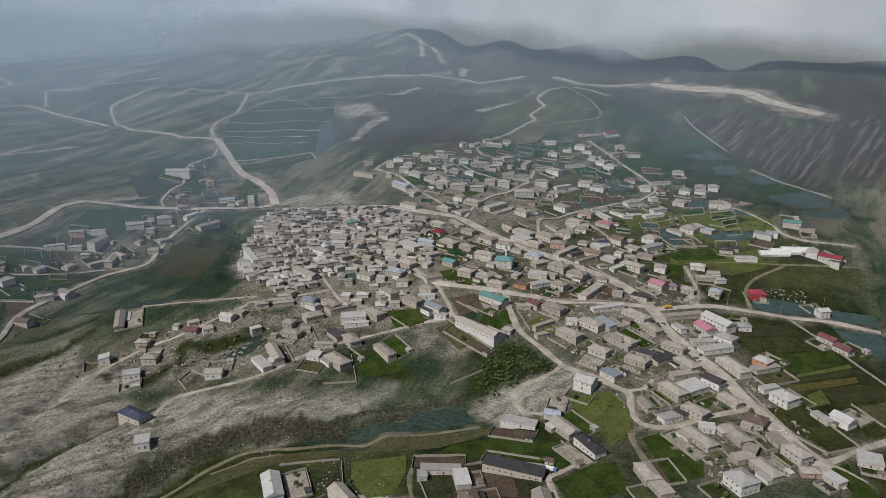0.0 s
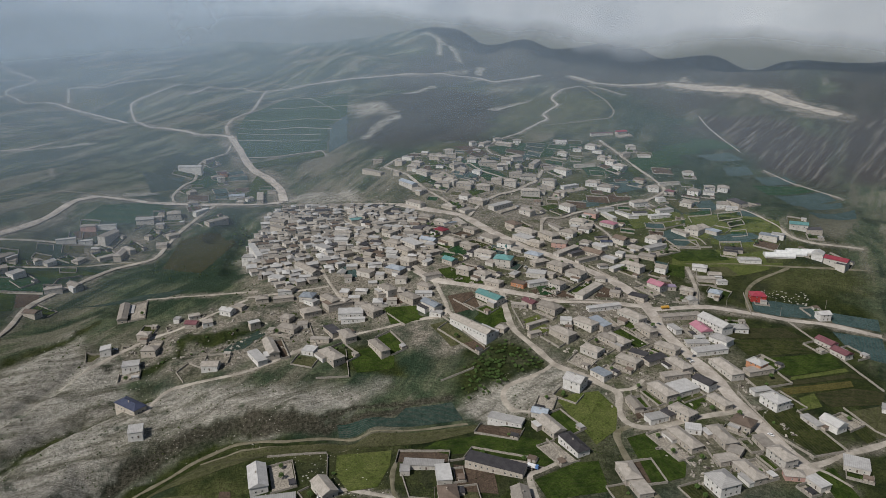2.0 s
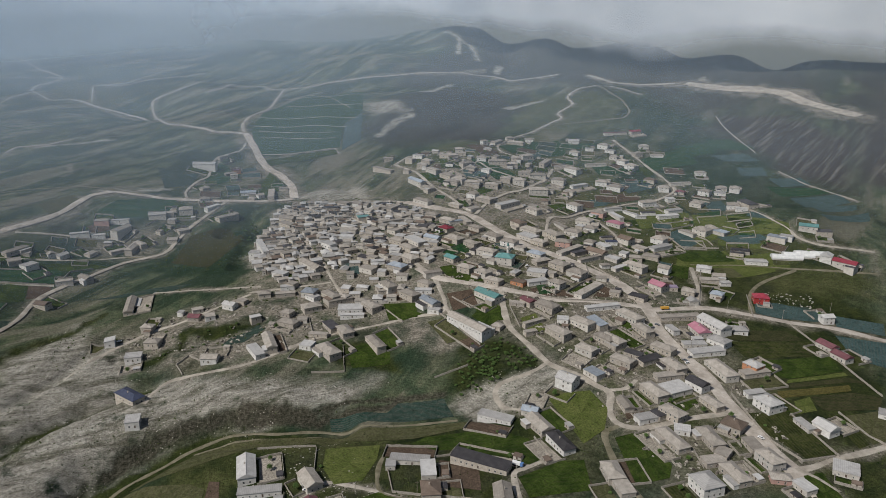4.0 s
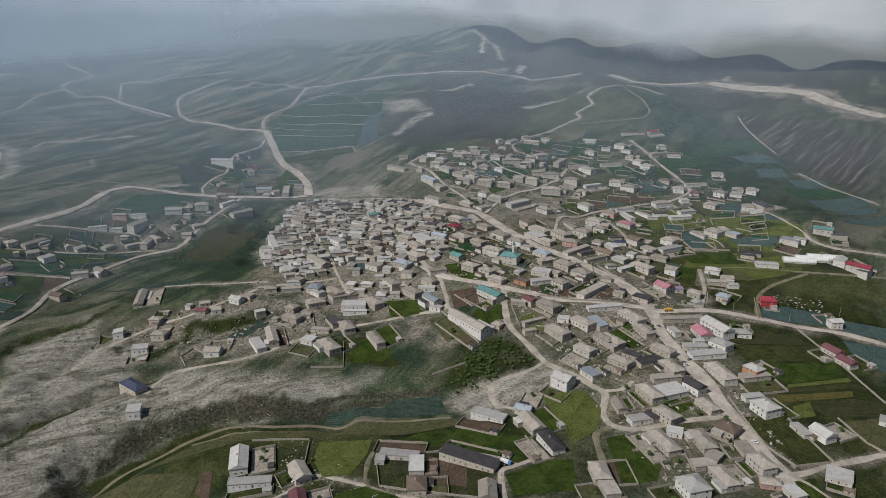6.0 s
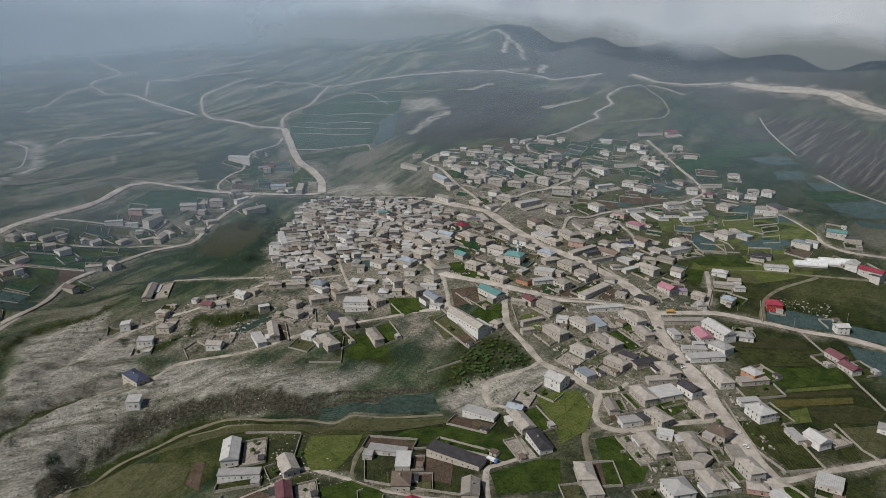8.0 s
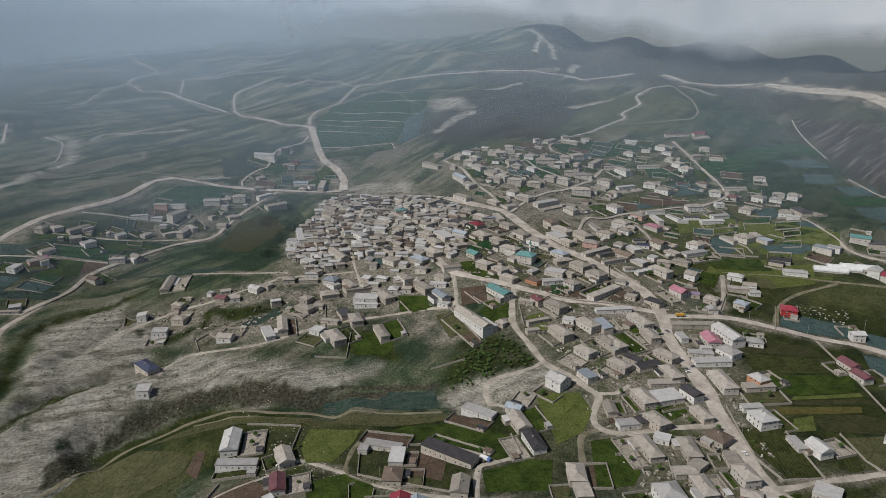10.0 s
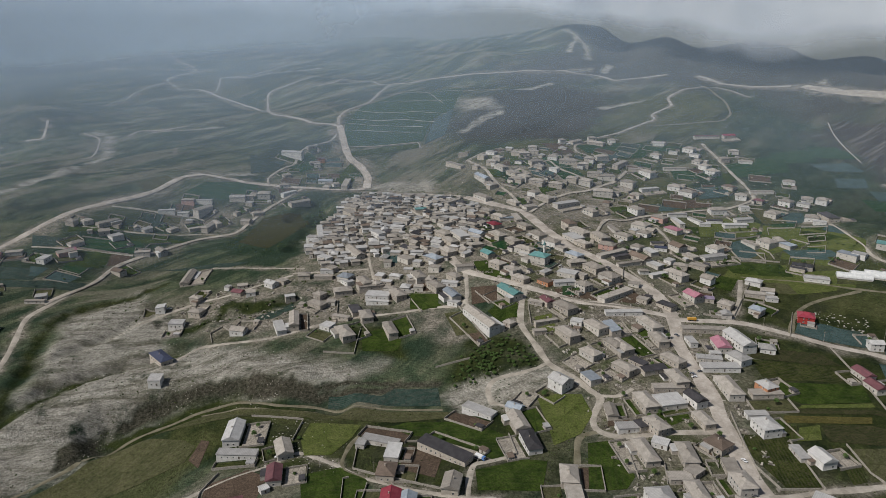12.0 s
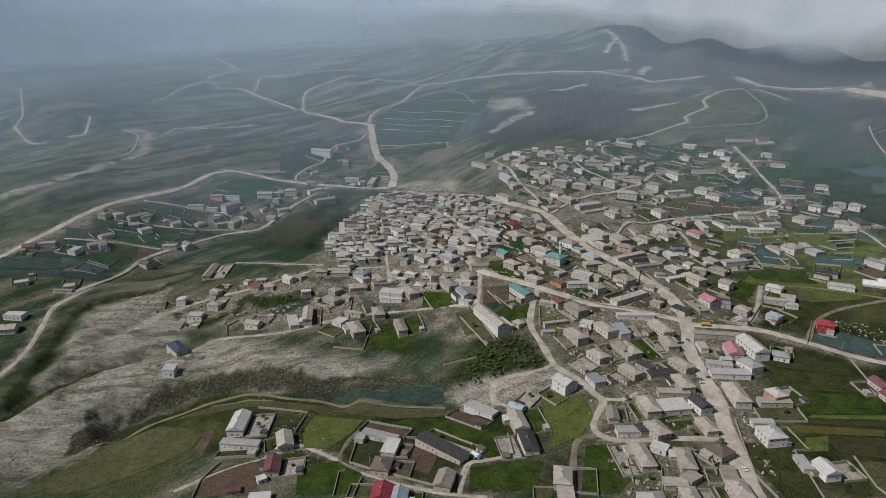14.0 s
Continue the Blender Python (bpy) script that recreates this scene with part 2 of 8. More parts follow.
ROADS = {
    "road": stone_material("road_dust", (0.305, 0.270, 0.234), (0.485, 0.440, 0.390), 0.10, 1.0, 0.1, 0.0),
    "lane": stone_material("lane_dust", (0.25, 0.224, 0.188), (0.42, 0.382, 0.33), 0.10, 1.0, 0.1, 0.0),
    "track": stone_material("track_earth", (0.115, 0.105, 0.068), (0.20, 0.18, 0.13), 0.15, 1.0, 0.1, 0.0),
}
WALLS = {
    "tan": stone_material("tan_stone_wall", (0.352, 0.316, 0.272), (0.50, 0.458, 0.402), 0.6, vary=0.45),
    "pale": stone_material("pale_plaster", (0.44, 0.412, 0.372), (0.58, 0.55, 0.505), 0.4, vary=0.35),
    "white": stone_material("white_plaster", (0.53, 0.515, 0.49), (0.70, 0.685, 0.66), 0.4),
    "pink": stone_material("pink_plaster", (0.40, 0.25, 0.22), (0.50, 0.33, 0.28), 0.4),
    "red": stone_material("red_plaster", (0.30, 0.03, 0.03), (0.40, 0.06, 0.05), 0.4),
    "brick": stone_material("orange_brick", (0.42, 0.20, 0.11), (0.52, 0.27, 0.16), 0.8),
}
ROOFS = {
    "grey": roof_material("slate_roof", (0.278, 0.252, 0.222), (0.415, 0.382, 0.343)),
    "lightgrey": roof_material("pale_sheet_roof", (0.39, 0.382, 0.374), (0.53, 0.523, 0.515), 1.1, 0.0, 0.6),
    "brown": roof_material("brown_roof", (0.15, 0.115, 0.09), (0.22, 0.17, 0.14)),
    "dark": roof_material("dark_roof", (0.045, 0.043, 0.048), (0.085, 0.08, 0.085), 1.0, 0.0, 0.6),
    "navy": roof_material("navy_roof", (0.04, 0.05, 0.09), (0.07, 0.08, 0.13), 1.0, 0.0, 0.6),
    "bluegrey": roof_material("blue_grey_roof", (0.25, 0.29, 0.34), (0.38, 0.42, 0.47), 1.0, 0.0, 0.55),
    "teal": roof_material("teal_roof", (0.09, 0.22, 0.22), (0.15, 0.30, 0.29), 1.0, 0.0, 0.55),
    "crimson": roof_material("crimson_roof", (0.24, 0.03, 0.05), (0.33, 0.06, 0.08), 1.0, 0.0, 0.55),
    "pink": roof_material("pink_roof", (0.36, 0.15, 0.20), (0.45, 0.22, 0.27), 1.0, 0.0, 0.55),
    "maroon": roof_material("maroon_roof", (0.12, 0.05, 0.06), (0.19, 0.085, 0.095), 1.0, 0.0, 0.6),
    "violet": roof_material("violet_roof", (0.22, 0.17, 0.26), (0.30, 0.25, 0.33), 1.0, 0.0, 0.6),
}
YARD_WALL = stone_material("dry_stone", (0.21, 0.19, 0.165), (0.38, 0.35, 0.305), 1.2, 1.0, 0.4, 0.1)
GLASS = plain_material("window_glass", (0.05, 0.055, 0.06), 0.12, 0.0, 0.5)
FRAME = plain_material("window_frame", (0.55, 0.53, 0.50), 0.6)
DOOR = plain_material("door_paint", (0.10, 0.075, 0.06), 0.6)
BARK = plain_material("bark", (0.10, 0.075, 0.05), 0.95)
LEAF = plain_material("leaf", (0.085, 0.145, 0.035), 0.8)
BOULDER = stone_material("limestone", (0.36, 0.34, 0.30), (0.55, 0.52, 0.47), 0.8, 1.0, 0.3, 0.3)
CLOUD = cloud_material()


# ---------------------------------------------------------------- the lie of the land
HILLS, GULLIES, SADDLES, ZONES = [], [], [], []


def hill(x, y, r, h):
    HILLS.append((x, y, r, h))


def gully(width, depth, *way):
    GULLIES.append((width, depth, way))


def saddle(width, depth, *way):
    SADDLES.append((width, depth, way))


def zone(name, soft, *edge):
    """A stretch of ground of one kind (rock, dust, lush, dry, heath, crop) with an uneven border."""
    ZONES.append((name, soft, edge))


def strip(name, wide, *way):
    """Ground of one kind along a line."""
    ZONES.append((name, -wide, way))


def lattice(ix, iy, seed):
    n = (ix * 374761393 + iy * 668265263 + seed * 974634777) & 0x7FFFFFFF
    n = ((n ^ (n >> 13)) * 1274126177) & 0x7FFFFFFF
    return ((n ^ (n >> 16)) & 0xFFFF) / 32767.5 - 1.0


def waves(x, y, size, seed=1):
    """Smooth value noise from -1 to 1."""
    u, v = np.asarray(x, float) / size + 1000, np.asarray(y, float) / size + 1000
    i, j = np.floor(u).astype(np.int64), np.floor(v).astype(np.int64)
    a, b = u - i, v - j
    a, b = a * a * (3 - 2 * a), b * b * (3 - 2 * b)
    low = lattice(i, j, seed) * (1 - a) + lattice(i + 1, j, seed) * a
    high = lattice(i, j + 1, seed) * (1 - a) + lattice(i + 1, j + 1, seed) * a
    return low * (1 - b) + high * b


def off_line(x, y, way):
    """Distance to a polyline."""
    best = np.full(np.shape(x), 1e9)
    for (ax, ay), (bx, by) in zip(way, way[1:]):
        dx, dy = bx - ax, by - ay
        k = np.clip(((x - ax) * dx + (y - ay) * dy) / (dx * dx + dy * dy + 1e-9), 0, 1)
        best = np.minimum(best, np.hypot(x - ax - k * dx, y - ay - k * dy))
    return best


def inside(x, y, edge):
    odd = np.zeros(np.shape(x), bool)
    for (ax, ay), (bx, by) in zip(edge, edge[1:] + edge[:1]):
        if ay != by:
            odd ^= ((ay > y) != (by > y)) & (x < (bx - ax) * (y - ay) / (by - ay) + ax)
    return odd


def share(name, x, y):
    """How much of one kind the ground is at a place, 0 to 1."""
    x, y = np.asarray(x, float), np.asarray(y, float)
    most = np.zeros(np.shape(x))
    for kind, soft, edge in ZONES:
        if kind == name:
            edge = list(edge)
            if soft < 0:
                soft = -soft
                d = soft * 0.5 - off_line(x, y, edge)
                soft = soft * 0.6
            else:
                d = off_line(x, y, edge + edge[:1]) * np.where(inside(x, y, edge), 1, -1)
            d = d + soft * 0.5 * waves(x, y, soft * 1.5, 5) + soft * 0.3 * waves(x, y, soft * 0.5, 6)
            most = np.maximum(most, np.clip(d / soft + 0.5, 0, 1))
    return most


def land(x, y):
    """Height of the ground."""
    x, y = np.asarray(x, float), np.asarray(y, float)
    z = RISE[0] + RISE[1] * x / 500 + RISE[2] * (y - 600) / 500 + RISE[3] * np.tanh((y - 1300) / 900)
    beyond = (x - 100) * 0.72 + (y - 2350) * 0.69
    z = z - 90 * np.clip((beyond - 90) / 420, 0, 1) * np.clip((x + 100) / 300, 0, 1)
    for cx, cy, r, h in HILLS:
        z = z + h * np.exp(-((x - cx) ** 2 + (y - cy) ** 2) / (2 * r * r))
    for width, depth, way in GULLIES:
        z = z - depth * np.exp(-(off_line(x, y, list(way)) / width) ** 4)
    for width, depth, way in SADDLES:
        k = np.clip((np.hypot(x, y) - 1650) / 250, 0, 1)
        z = z - depth * k * np.exp(-(off_line(x, y, list(way)) / width) ** 2)
    far = np.clip((y - 850) / 600, 0, 1)
    left = np.clip((-150 - x) / 250, 0, 1) * np.clip((y - 820) / 150, 0, 1)
    u, v = x * 0.56 + y * 0.83, y * 0.56 - x * 0.83
    fold = 1 - 2 * np.abs(waves(u / 2.6, v + 25 * waves(x, y, 120, 14), 75, 13))
    z = z + 0.5 * waves(x, y, 45, 2) + far * (6 * waves(x, y, 230, 3) + 2.5 * waves(x, y, 85, 4) + 0.8 * waves(x, y, 35, 7)) + (8.5 * left * np.clip((1200 - y) / 150, 0.2, 1) + 1.2 * far) * fold
    return z + share("rock", x, y) * (2.6 * waves(x, y, 48, 8) - 2.2 * np.abs(waves(x, y, 26, 9)) + 0.9 * waves(x, y, 11, 10))


# the broad slopes
RISE = (141.2, 0.3, -43.2, 198.3)
hill(660, 1180, 260, 61.0)
hill(-760, 2000, 420, -14.9)
hill(-250, 360, 150, -22.0)
hill(1200, 1300, 260, 42.0)
hill(120, 2350, 420, 16.7)
hill(-880, 1180, 90, 48.7)
hill(-610, 800, 90, 34.4)
hill(-910, 2400, 260, 21.7)
hill(1500, 500, 150, 46.3)
hill(50, 1020, 90, 26.1)
hill(60, 650, 150, 19.4)
hill(410, 750, 50, 22.3)
hill(-120, 1740, 90, 48.2)
hill(-210, 1800, 160, -15.3)
hill(-520, 1470, 90, -18.1)
hill(-1310, 2200, 260, -9.1)
hill(540, 1220, 160, -2.6)
hill(530, 950, 90, -14.5)
hill(-700, -300, 150, -44.6)
hill(-20, 1370, 90, 21.4)
hill(-310, 780, 90, -26.0)
hill(-420, 900, 90, 17.9)
hill(730, 1700, 160, 18.6)
hill(-560, 2500, 160, 22.1)
hill(900, 800, 150, 32.9)
hill(550, 1950, 160, 31.8)
hill(0, -300, 150, -30.7)
hill(470, 2150, 160, -17.0)
hill(350, 2150, 260, -0.9)
hill(50, 440, 50, -8.4)
hill(-1200, 800, 50, 26.8)
hill(-20, 2250, 160, -32.4)
hill(120, 2350, 260, 30.2)
hill(-650, 1560, 90, -15.7)
hill(700, -300, 150, -23.3)
hill(-40, 480, 50, -14.6)
hill(-180, 980, 90, -16.4)
hill(1500, 500, 150, 46.3)
hill(-1800, 200, 150, 23.1)
hill(-900, 300, 150, -20.3)
hill(900, 400, 150, 22.4)
hill(-250, 150, 90, -19.9)
hill(-360, 660, 50, -22.1)
hill(130, 1950, 160, 12.3)
hill(540, 1220, 90, -32.0)
hill(-510, 1670, 90, 27.3)
hill(-470, 1770, 160, -24.9)
hill(-600, 300, 90, -17.1)
hill(-400, 830, 50, -11.2)
hill(-250, 360, 50, -22.6)
hill(-260, 550, 50, -12.0)
hill(-360, 660, 90, 10.4)
hill(-290, 390, 50, 11.7)
hill(-180, 980, 260, 8.7)
hill(-80, 600, 50, -9.8)
hill(510, 1030, 90, -27.1)
hill(520, 1410, 90, -28.4)
hill(520, 1520, 160, 15.7)
hill(570, 1340, 90, 16.4)
hill(570, 1050, 90, 18.0)
hill(640, 1800, 90, -9.5)
hill(120, 2350, 260, 30.2)
hill(1200, 1300, 260, 42.0)
hill(750, 1450, 90, -5.0)
hill(124, 2350, 110, 16)
hill(339, 2080, 120, 21)
hill(528, 1880, 120, 15)
hill(680, 1640, 130, 16)
hill(-86, 2300, 120, 10)
hill(-357, 2000, 110, 21)
hill(-711, 2000, 140, 16)
hill(-975, 1849, 120, 7)
hill(234, 2150, 70, -42)
hill(446, 2000, 65, -42)
hill(614, 1760, 65, -42)
hill(-258, 2200, 90, -42)
hill(737, 1560, 60, -42)

# kinds of ground
zone("rock", 18, (-312, 367), (-310, 397), (-301, 416), (-323, 416), (-324, 452), (-338, 487), (-358, 533), (-349, 561), (-326, 611), (-307, 591), (-260, 561), (-253, 520), (-194, 512), (-99, 505), (-53, 499), (-70, 475), (-122, 466), (-149, 443), (-212, 435), (-238, 411), (-233, 393), (-252, 357), (-273, 322))
zone("rock", 12, (-200, 720), (-206, 779), (-200, 843), (-189, 894), (-173, 866), (-188, 789), (-184, 714))
strip("rock", 16, (-70, 1190), (-50, 1250), (-20, 1280))
zone("rock", 8, (6, 468), (21, 484), (42, 486), (37, 468), (32, 440), (16, 435))
zone("rock", 10, (-177, 951), (-151, 981), (-85, 968), (-73, 905))
zone("heath", 70, (646, 1061), (560, 885), (640, 830), (1100, 800), (1400, 1000), (1300, 1500), (913, 1548), (657, 1083))
zone("streak", 70, (646, 1061), (560, 885), (640, 830), (900, 820), (900, 1020), (690, 1090))
zone("streak", 60, (509, 1288), (586, 1195), (646, 1061), (550, 874), (527, 952), (503, 1038), (491, 1158))
zone("heath", 60, (509, 1288), (586, 1195), (646, 1061), (550, 874), (527, 952), (503, 1038), (491, 1158))
zone("heath", 120, (33, 1569), (125, 2168), (753, 3925), (1300, 3779), (913, 1548), (657, 1083), (603, 1193), (505, 1277), (479, 1350), (404, 1466), (249, 1559))
zone("heath", 60, (-86, 1194), (-56, 1391), (69, 1562), (215, 1482), (136, 1250), (79, 1115), (-9, 1111))
zone("dust", 25, (-181, 680), (-206, 779), (-197, 897), (-177, 951), (-65, 902), (8, 832), (50, 790), (70, 720), (40, 650), (3, 600), (-30, 580), (-72, 575), (-114, 588), (-153, 628))
zone("dry", 20, (73, 790), (127, 718), (172, 651), (202, 585), (218, 527), (205, 455), (200, 408), (200, 350), (150, 340), (107, 424), (97, 486), (56, 556), (30, 600), (60, 660))
zone("dust", 25, (-292, 575), (-242, 619), (-169, 651), (-83, 586), (-109, 558), (-141, 532), (-188, 530), (-254, 552))
zone("dry", 30, (-57, 1015), (51, 1083), (190, 1153), (210, 1012), (270, 927), (203, 823), (136, 737), (73, 790), (8, 852))
zone("dust", 45, (8, 852), (73, 790), (136, 737), (195, 815), (160, 900), (60, 965), (-40, 985))
zone("dust", 60, (-380, 800), (-340, 850), (-300, 890), (-320, 800))
zone("dust", 10, (-200, 938), (-188, 985), (-168, 985), (-150, 958), (-138, 936), (-175, 928))
zone("rock", 9, (3, 467), (22, 483), (68, 494), (81, 484), (71, 465), (48, 448), (21, 440), (9, 448))
zone("crop", 50, (363, 1261), (349, 1422), (470, 1330), (500, 1150), (420, 1080), (340, 1105))
zone("dust", 110, (80, 760), (120, 715), (160, 650), (180, 585), (178, 527), (175, 455), (168, 390), (150, 355), (140, 424), (120, 486), (85, 556), (70, 640))
zone("dust", 16, (-48, 562), (-16, 563), (18, 534), (3, 529), (-31, 543))
zone("dust", 20, (-27, 558), (-33, 568), (-17, 570), (-8, 548), (-17, 536))
zone("dust", 12, (-34, 550), (-27, 573), (-12, 562), (-4, 547), (-18, 541))
zone("dust", 10, (-275, 534), (-270, 569), (-254, 552), (-262, 535))
zone("dust", 14, (48, 447), (37, 468), (46, 479), (76, 488), (90, 460), (73, 457))
zone("lush", 20, (-175, 435), (-146, 447), (-89, 446), (8, 436), (74, 463), (112, 450), (103, 405), (122, 352), (40, 340), (-86, 352), (-166, 368), (-198, 402))
zone("lush", 25, (200, 655), (272, 724), (457, 707), (253, 341), (212, 341), (215, 448), (231, 568))
zone("lush", 20, (-6, 503), (21, 523), (54, 532), (77, 495), (38, 481), (8, 468))
zone("lush", 8, (-191, 556), (-134, 540), (-131, 573), (-83, 517), (-37, 509), (-45, 552))
zone("dry", 30, (317, 645), (365, 667), (409, 645), (401, 603), (318, 611))
zone("dry", 16, (-142, 434), (-87, 432), (-32, 433), (-45, 409), (-83, 414), (-135, 421), (-178, 398), (-197, 388), (-173, 418))
zone("dry", 40, (140, 1192), (230, 1424), (349, 1422), (363, 1261), (273, 1156))
zone("dry", 40, (-791, 1661), (-750, 1720), (-625, 1630), (-670, 1549), (-729, 1548))
zone("crop", 60, (340, 1105), (458, 1143), (508, 958), (550, 874), (457, 707), (376, 749), (373, 904))
strip("verge", 8, (-316, 385), (-309, 415), (-304, 434), (-294, 455), (-278, 478), (-255, 500), (-235, 516))
strip("lush", 7, (-316, 385), (-309, 415), (-304, 434), (-294, 455), (-278, 478), (-255, 500), (-235, 516))
strip("verge", 9, (-322, 401), (-327, 423), (-340, 462), (-356, 502), (-366, 536), (-350, 564), (-322, 606), (-312, 641))
strip("verge", 20, (-234, 410), (-215, 424), (-192, 437), (-171, 448), (-147, 451), (-105, 445), (-88, 441))
strip("scarp", 6, (-92, 466), (-46, 468), (-36, 478), (-4, 476))
strip("lush", 12, (-233, 407), (-214, 421), (-191, 434), (-170, 445), (-146, 448), (-104, 442), (-88, 438))
zone("scarp", 4, (-242, 424), (-231, 441), (-212, 457), (-190, 468), (-166, 475), (-145, 477), (-119, 475), (-97, 471), (-93, 460), (-125, 461), (-160, 461), (-198, 447), (-227, 428), (-237, 412))
zone("scarp", 4, (-246, 421), (-256, 398), (-258, 382), (-254, 366), (-240, 377), (-235, 404))
zone("rock", 8, (-314, 379), (-310, 408), (-290, 425), (-250, 420), (-258, 385), (-278, 338), (-295, 350))
strip("verge", 12, (-247, 547), (-236, 558), (-225, 568), (-224, 588), (-199, 584), (-166, 595))
strip("verge", 14, (17, 524), (40, 523), (55, 514), (64, 496), (42, 489), (16, 489))
strip("lush", 10, (35, 521), (60, 496), (25, 493))
zone("crop", 18, (-301, 788), (-274, 854), (-230, 880), (-213, 837), (-215, 765), (-219, 709), (-271, 721), (-309, 755))
zone("crop", 18, (-482, 733), (-443, 802), (-337, 900), (-277, 921), (-313, 802), (-399, 684), (-400, 589))
zone("lush", 12, (-187, 521), (-216, 528), (-222, 546), (-212, 552), (-201, 541))
zone("heath", 14, (-278, 534), (-284, 555), (-266, 565), (-262, 548))
strip("rock", 16, (-713, 1142), (-676, 1129), (-619, 1027), (-621, 973), (-578, 847), (-593, 777), (-627, 738))
zone("dust", 8, (92, 1684), (120, 1720), (165, 1745), (160, 1700), (100, 1680))
zone("dust", 12, (632, 1290), (684, 1250), (674, 1158), (639, 1170), (628, 1232))
zone("dust", 10, (540, 1424), (585, 1470), (563, 1387))
strip("rock", 15, (104, 2273), (149, 2170), (160, 1835))
strip("rock", 12, (140, 2212), (112, 1884))
strip("rock", 14, (210, 1819), (187, 1718))
strip("rock", 14, (9, 1467), (69, 1562))
zone("rock", 30, (-99, 1387), (-33, 1344), (-22, 1305), (-73, 1307))
strip("rock", 9, (-418, 920), (-374, 944), (-348, 960))
strip("rock", 9, (-620, 1177), (-565, 1203), (-515, 1221))
strip("rock", 12, (165, 1338), (247, 1394))
strip("dust", 6, (-497, 994), (-491, 1009), (-514, 1051))
zone("lush", 15, (207, 375), (241, 391), (305, 397), (226, 304), (178, 311))
strip("verge", 12, (-236, 384), (-230, 399), (-215, 415), (-190, 433), (-147, 451))
zone("dry", 40, (136, 776), (214, 843), (311, 825), (366, 697), (269, 617), (222, 673))
strip("scarp", 5, (-97, 471), (-80, 476), (-39, 479), (-8, 476))
zone("dry", 14, (-253, 336), (-244, 356), (-208, 388), (-157, 407), (-138, 395), (-148, 359), (-157, 321))
strip("dust", 19, (-30.9, 872.5), (8.1, 844.6), (41.0, 821.0), (58.0, 790.0), (71.0, 761.0), (84.0, 735.0), (96.0, 711.0), (116.0, 688.0), (131.0, 671.0), (146.0, 651.0), (162.0, 630.0), (172.0, 610.0), (178.0, 590.0), (180.0, 560.0), (178.0, 533.0), (183.0, 503.0), (187.5, 478.0), (190.5, 454.0), (191.5, 434.0), (193.0, 416.0), (194.5, 398.0), (196.0, 380.0), (200.0, 358.0), (204.0, 334.5))
strip("dust", 34, (172, 600), (178, 570), (178, 533), (184, 503))
strip("dust", 16, (178, 570), (198, 572), (234, 576), (257, 571), (278, 563), (302, 552), (335, 542), (365, 521))
strip("dust", 18, (180, 571), (175, 576), (156, 578), (127, 583), (102, 583), (86, 592), (69, 599), (56, 606), (39, 615), (8, 634), (-4, 643), (-19, 666))
strip("dust", 12, (56, 606), (53, 569), (54, 546), (59, 531), (66, 517), (75, 498), (80, 491), (96, 476), (108, 461), (114, 451), (108, 431), (110, 416), (122, 408), (138, 410), (157, 415), (181, 419), (200, 422))
strip("dust", 10, (77, 495), (61, 485), (43, 480), (34, 469), (38, 454), (50, 446))
strip("dust", 8, (115, 455), (127, 455), (137, 464))
strip("dust", 10, (202, 358), (215, 361), (231, 367), (251, 372), (284, 382))
strip("dust", 8, (203, 358), (210, 350), (216, 337))
strip("dust", 10, (257, 673), (249, 637), (240, 606), (227, 578))
strip("dust", 8, (372, 844), (378, 811), (379, 757), (385, 729), (389, 710), (411, 695), (461, 690))
strip("dust", 10, (118, 717), (128, 766), (140, 803), (160, 806), (183, 825), (213, 839), (252, 857), (282, 865), (304, 881), (325, 904), (323, 945), (318, 991), (311, 1041), (303, 1077), (298, 1109))
strip("dust", 8, (282, 865), (293, 842), (303, 811), (310, 791))
strip("dust", 10, (52, 813), (71, 852), (98, 883), (125, 899), (159, 937), (177, 978))
strip("dust", 8, (194, 793), (202, 757), (199, 714))
strip("dust", 10, (-14, 663), (-27, 691), (-42, 731), (-59, 773), (-77, 808), (-103, 850))
strip("dust", 8, (-31, 872), (-64, 886), (-110, 908), (-166, 933))
strip("dust", 8, (-88, 626), (-105, 669), (-115, 702), (-134, 747), (-151, 801))
strip("dust", 8, (-4, 643), (1, 613), (4, 587), (-2, 576), (-22, 578), (-47, 576), (-71, 573), (-100, 566), (-126, 549), (-146, 534), (-167, 524), (-194, 521), (-217, 507), (-229, 488))
strip("dust", 8, (-179, 647), (-152, 650), (-125, 654), (-103, 658))
strip("dust", 8, (-178, 643), (-205, 623), (-232, 605), (-255, 595), (-276, 577), (-290, 558), (-305, 528))
strip("dust", 8, (-170, 658), (-217, 663), (-254, 670), (-280, 677))
strip("dust", 8, (4, 587), (8, 572), (31, 528))
strip("dust", 16, (-507, 700), (-478, 794), (-457, 831), (-436, 868), (-424, 901), (-403, 921), (-367, 925), (-331, 926), (-313, 930), (-266, 938), (-221, 939), (-180, 947))
strip("dust", 30, (-179, 949), (-188, 997), (-202, 1025), (-231, 1064), (-254, 1112), (-272, 1163), (-296, 1227))
strip("dust", 16, (-289, 1214), (-316, 1238), (-356, 1248), (-421, 1299), (-516, 1419), (-652, 1534), (-702, 1570), (-732, 1569))
strip("dust", 12, (-732, 1569), (-761, 1553), (-820, 1604), (-828, 1659), (-824, 1759), (-920, 1857), (-1191, 2238))
strip("dust", 10, (-476, 1353), (-553, 1544), (-552, 1586), (-520, 1624), (-490, 1721))
strip("dust", 10, (-691, 1586), (-723, 1683), (-653, 1709), (-588, 1797), (-521, 1860))
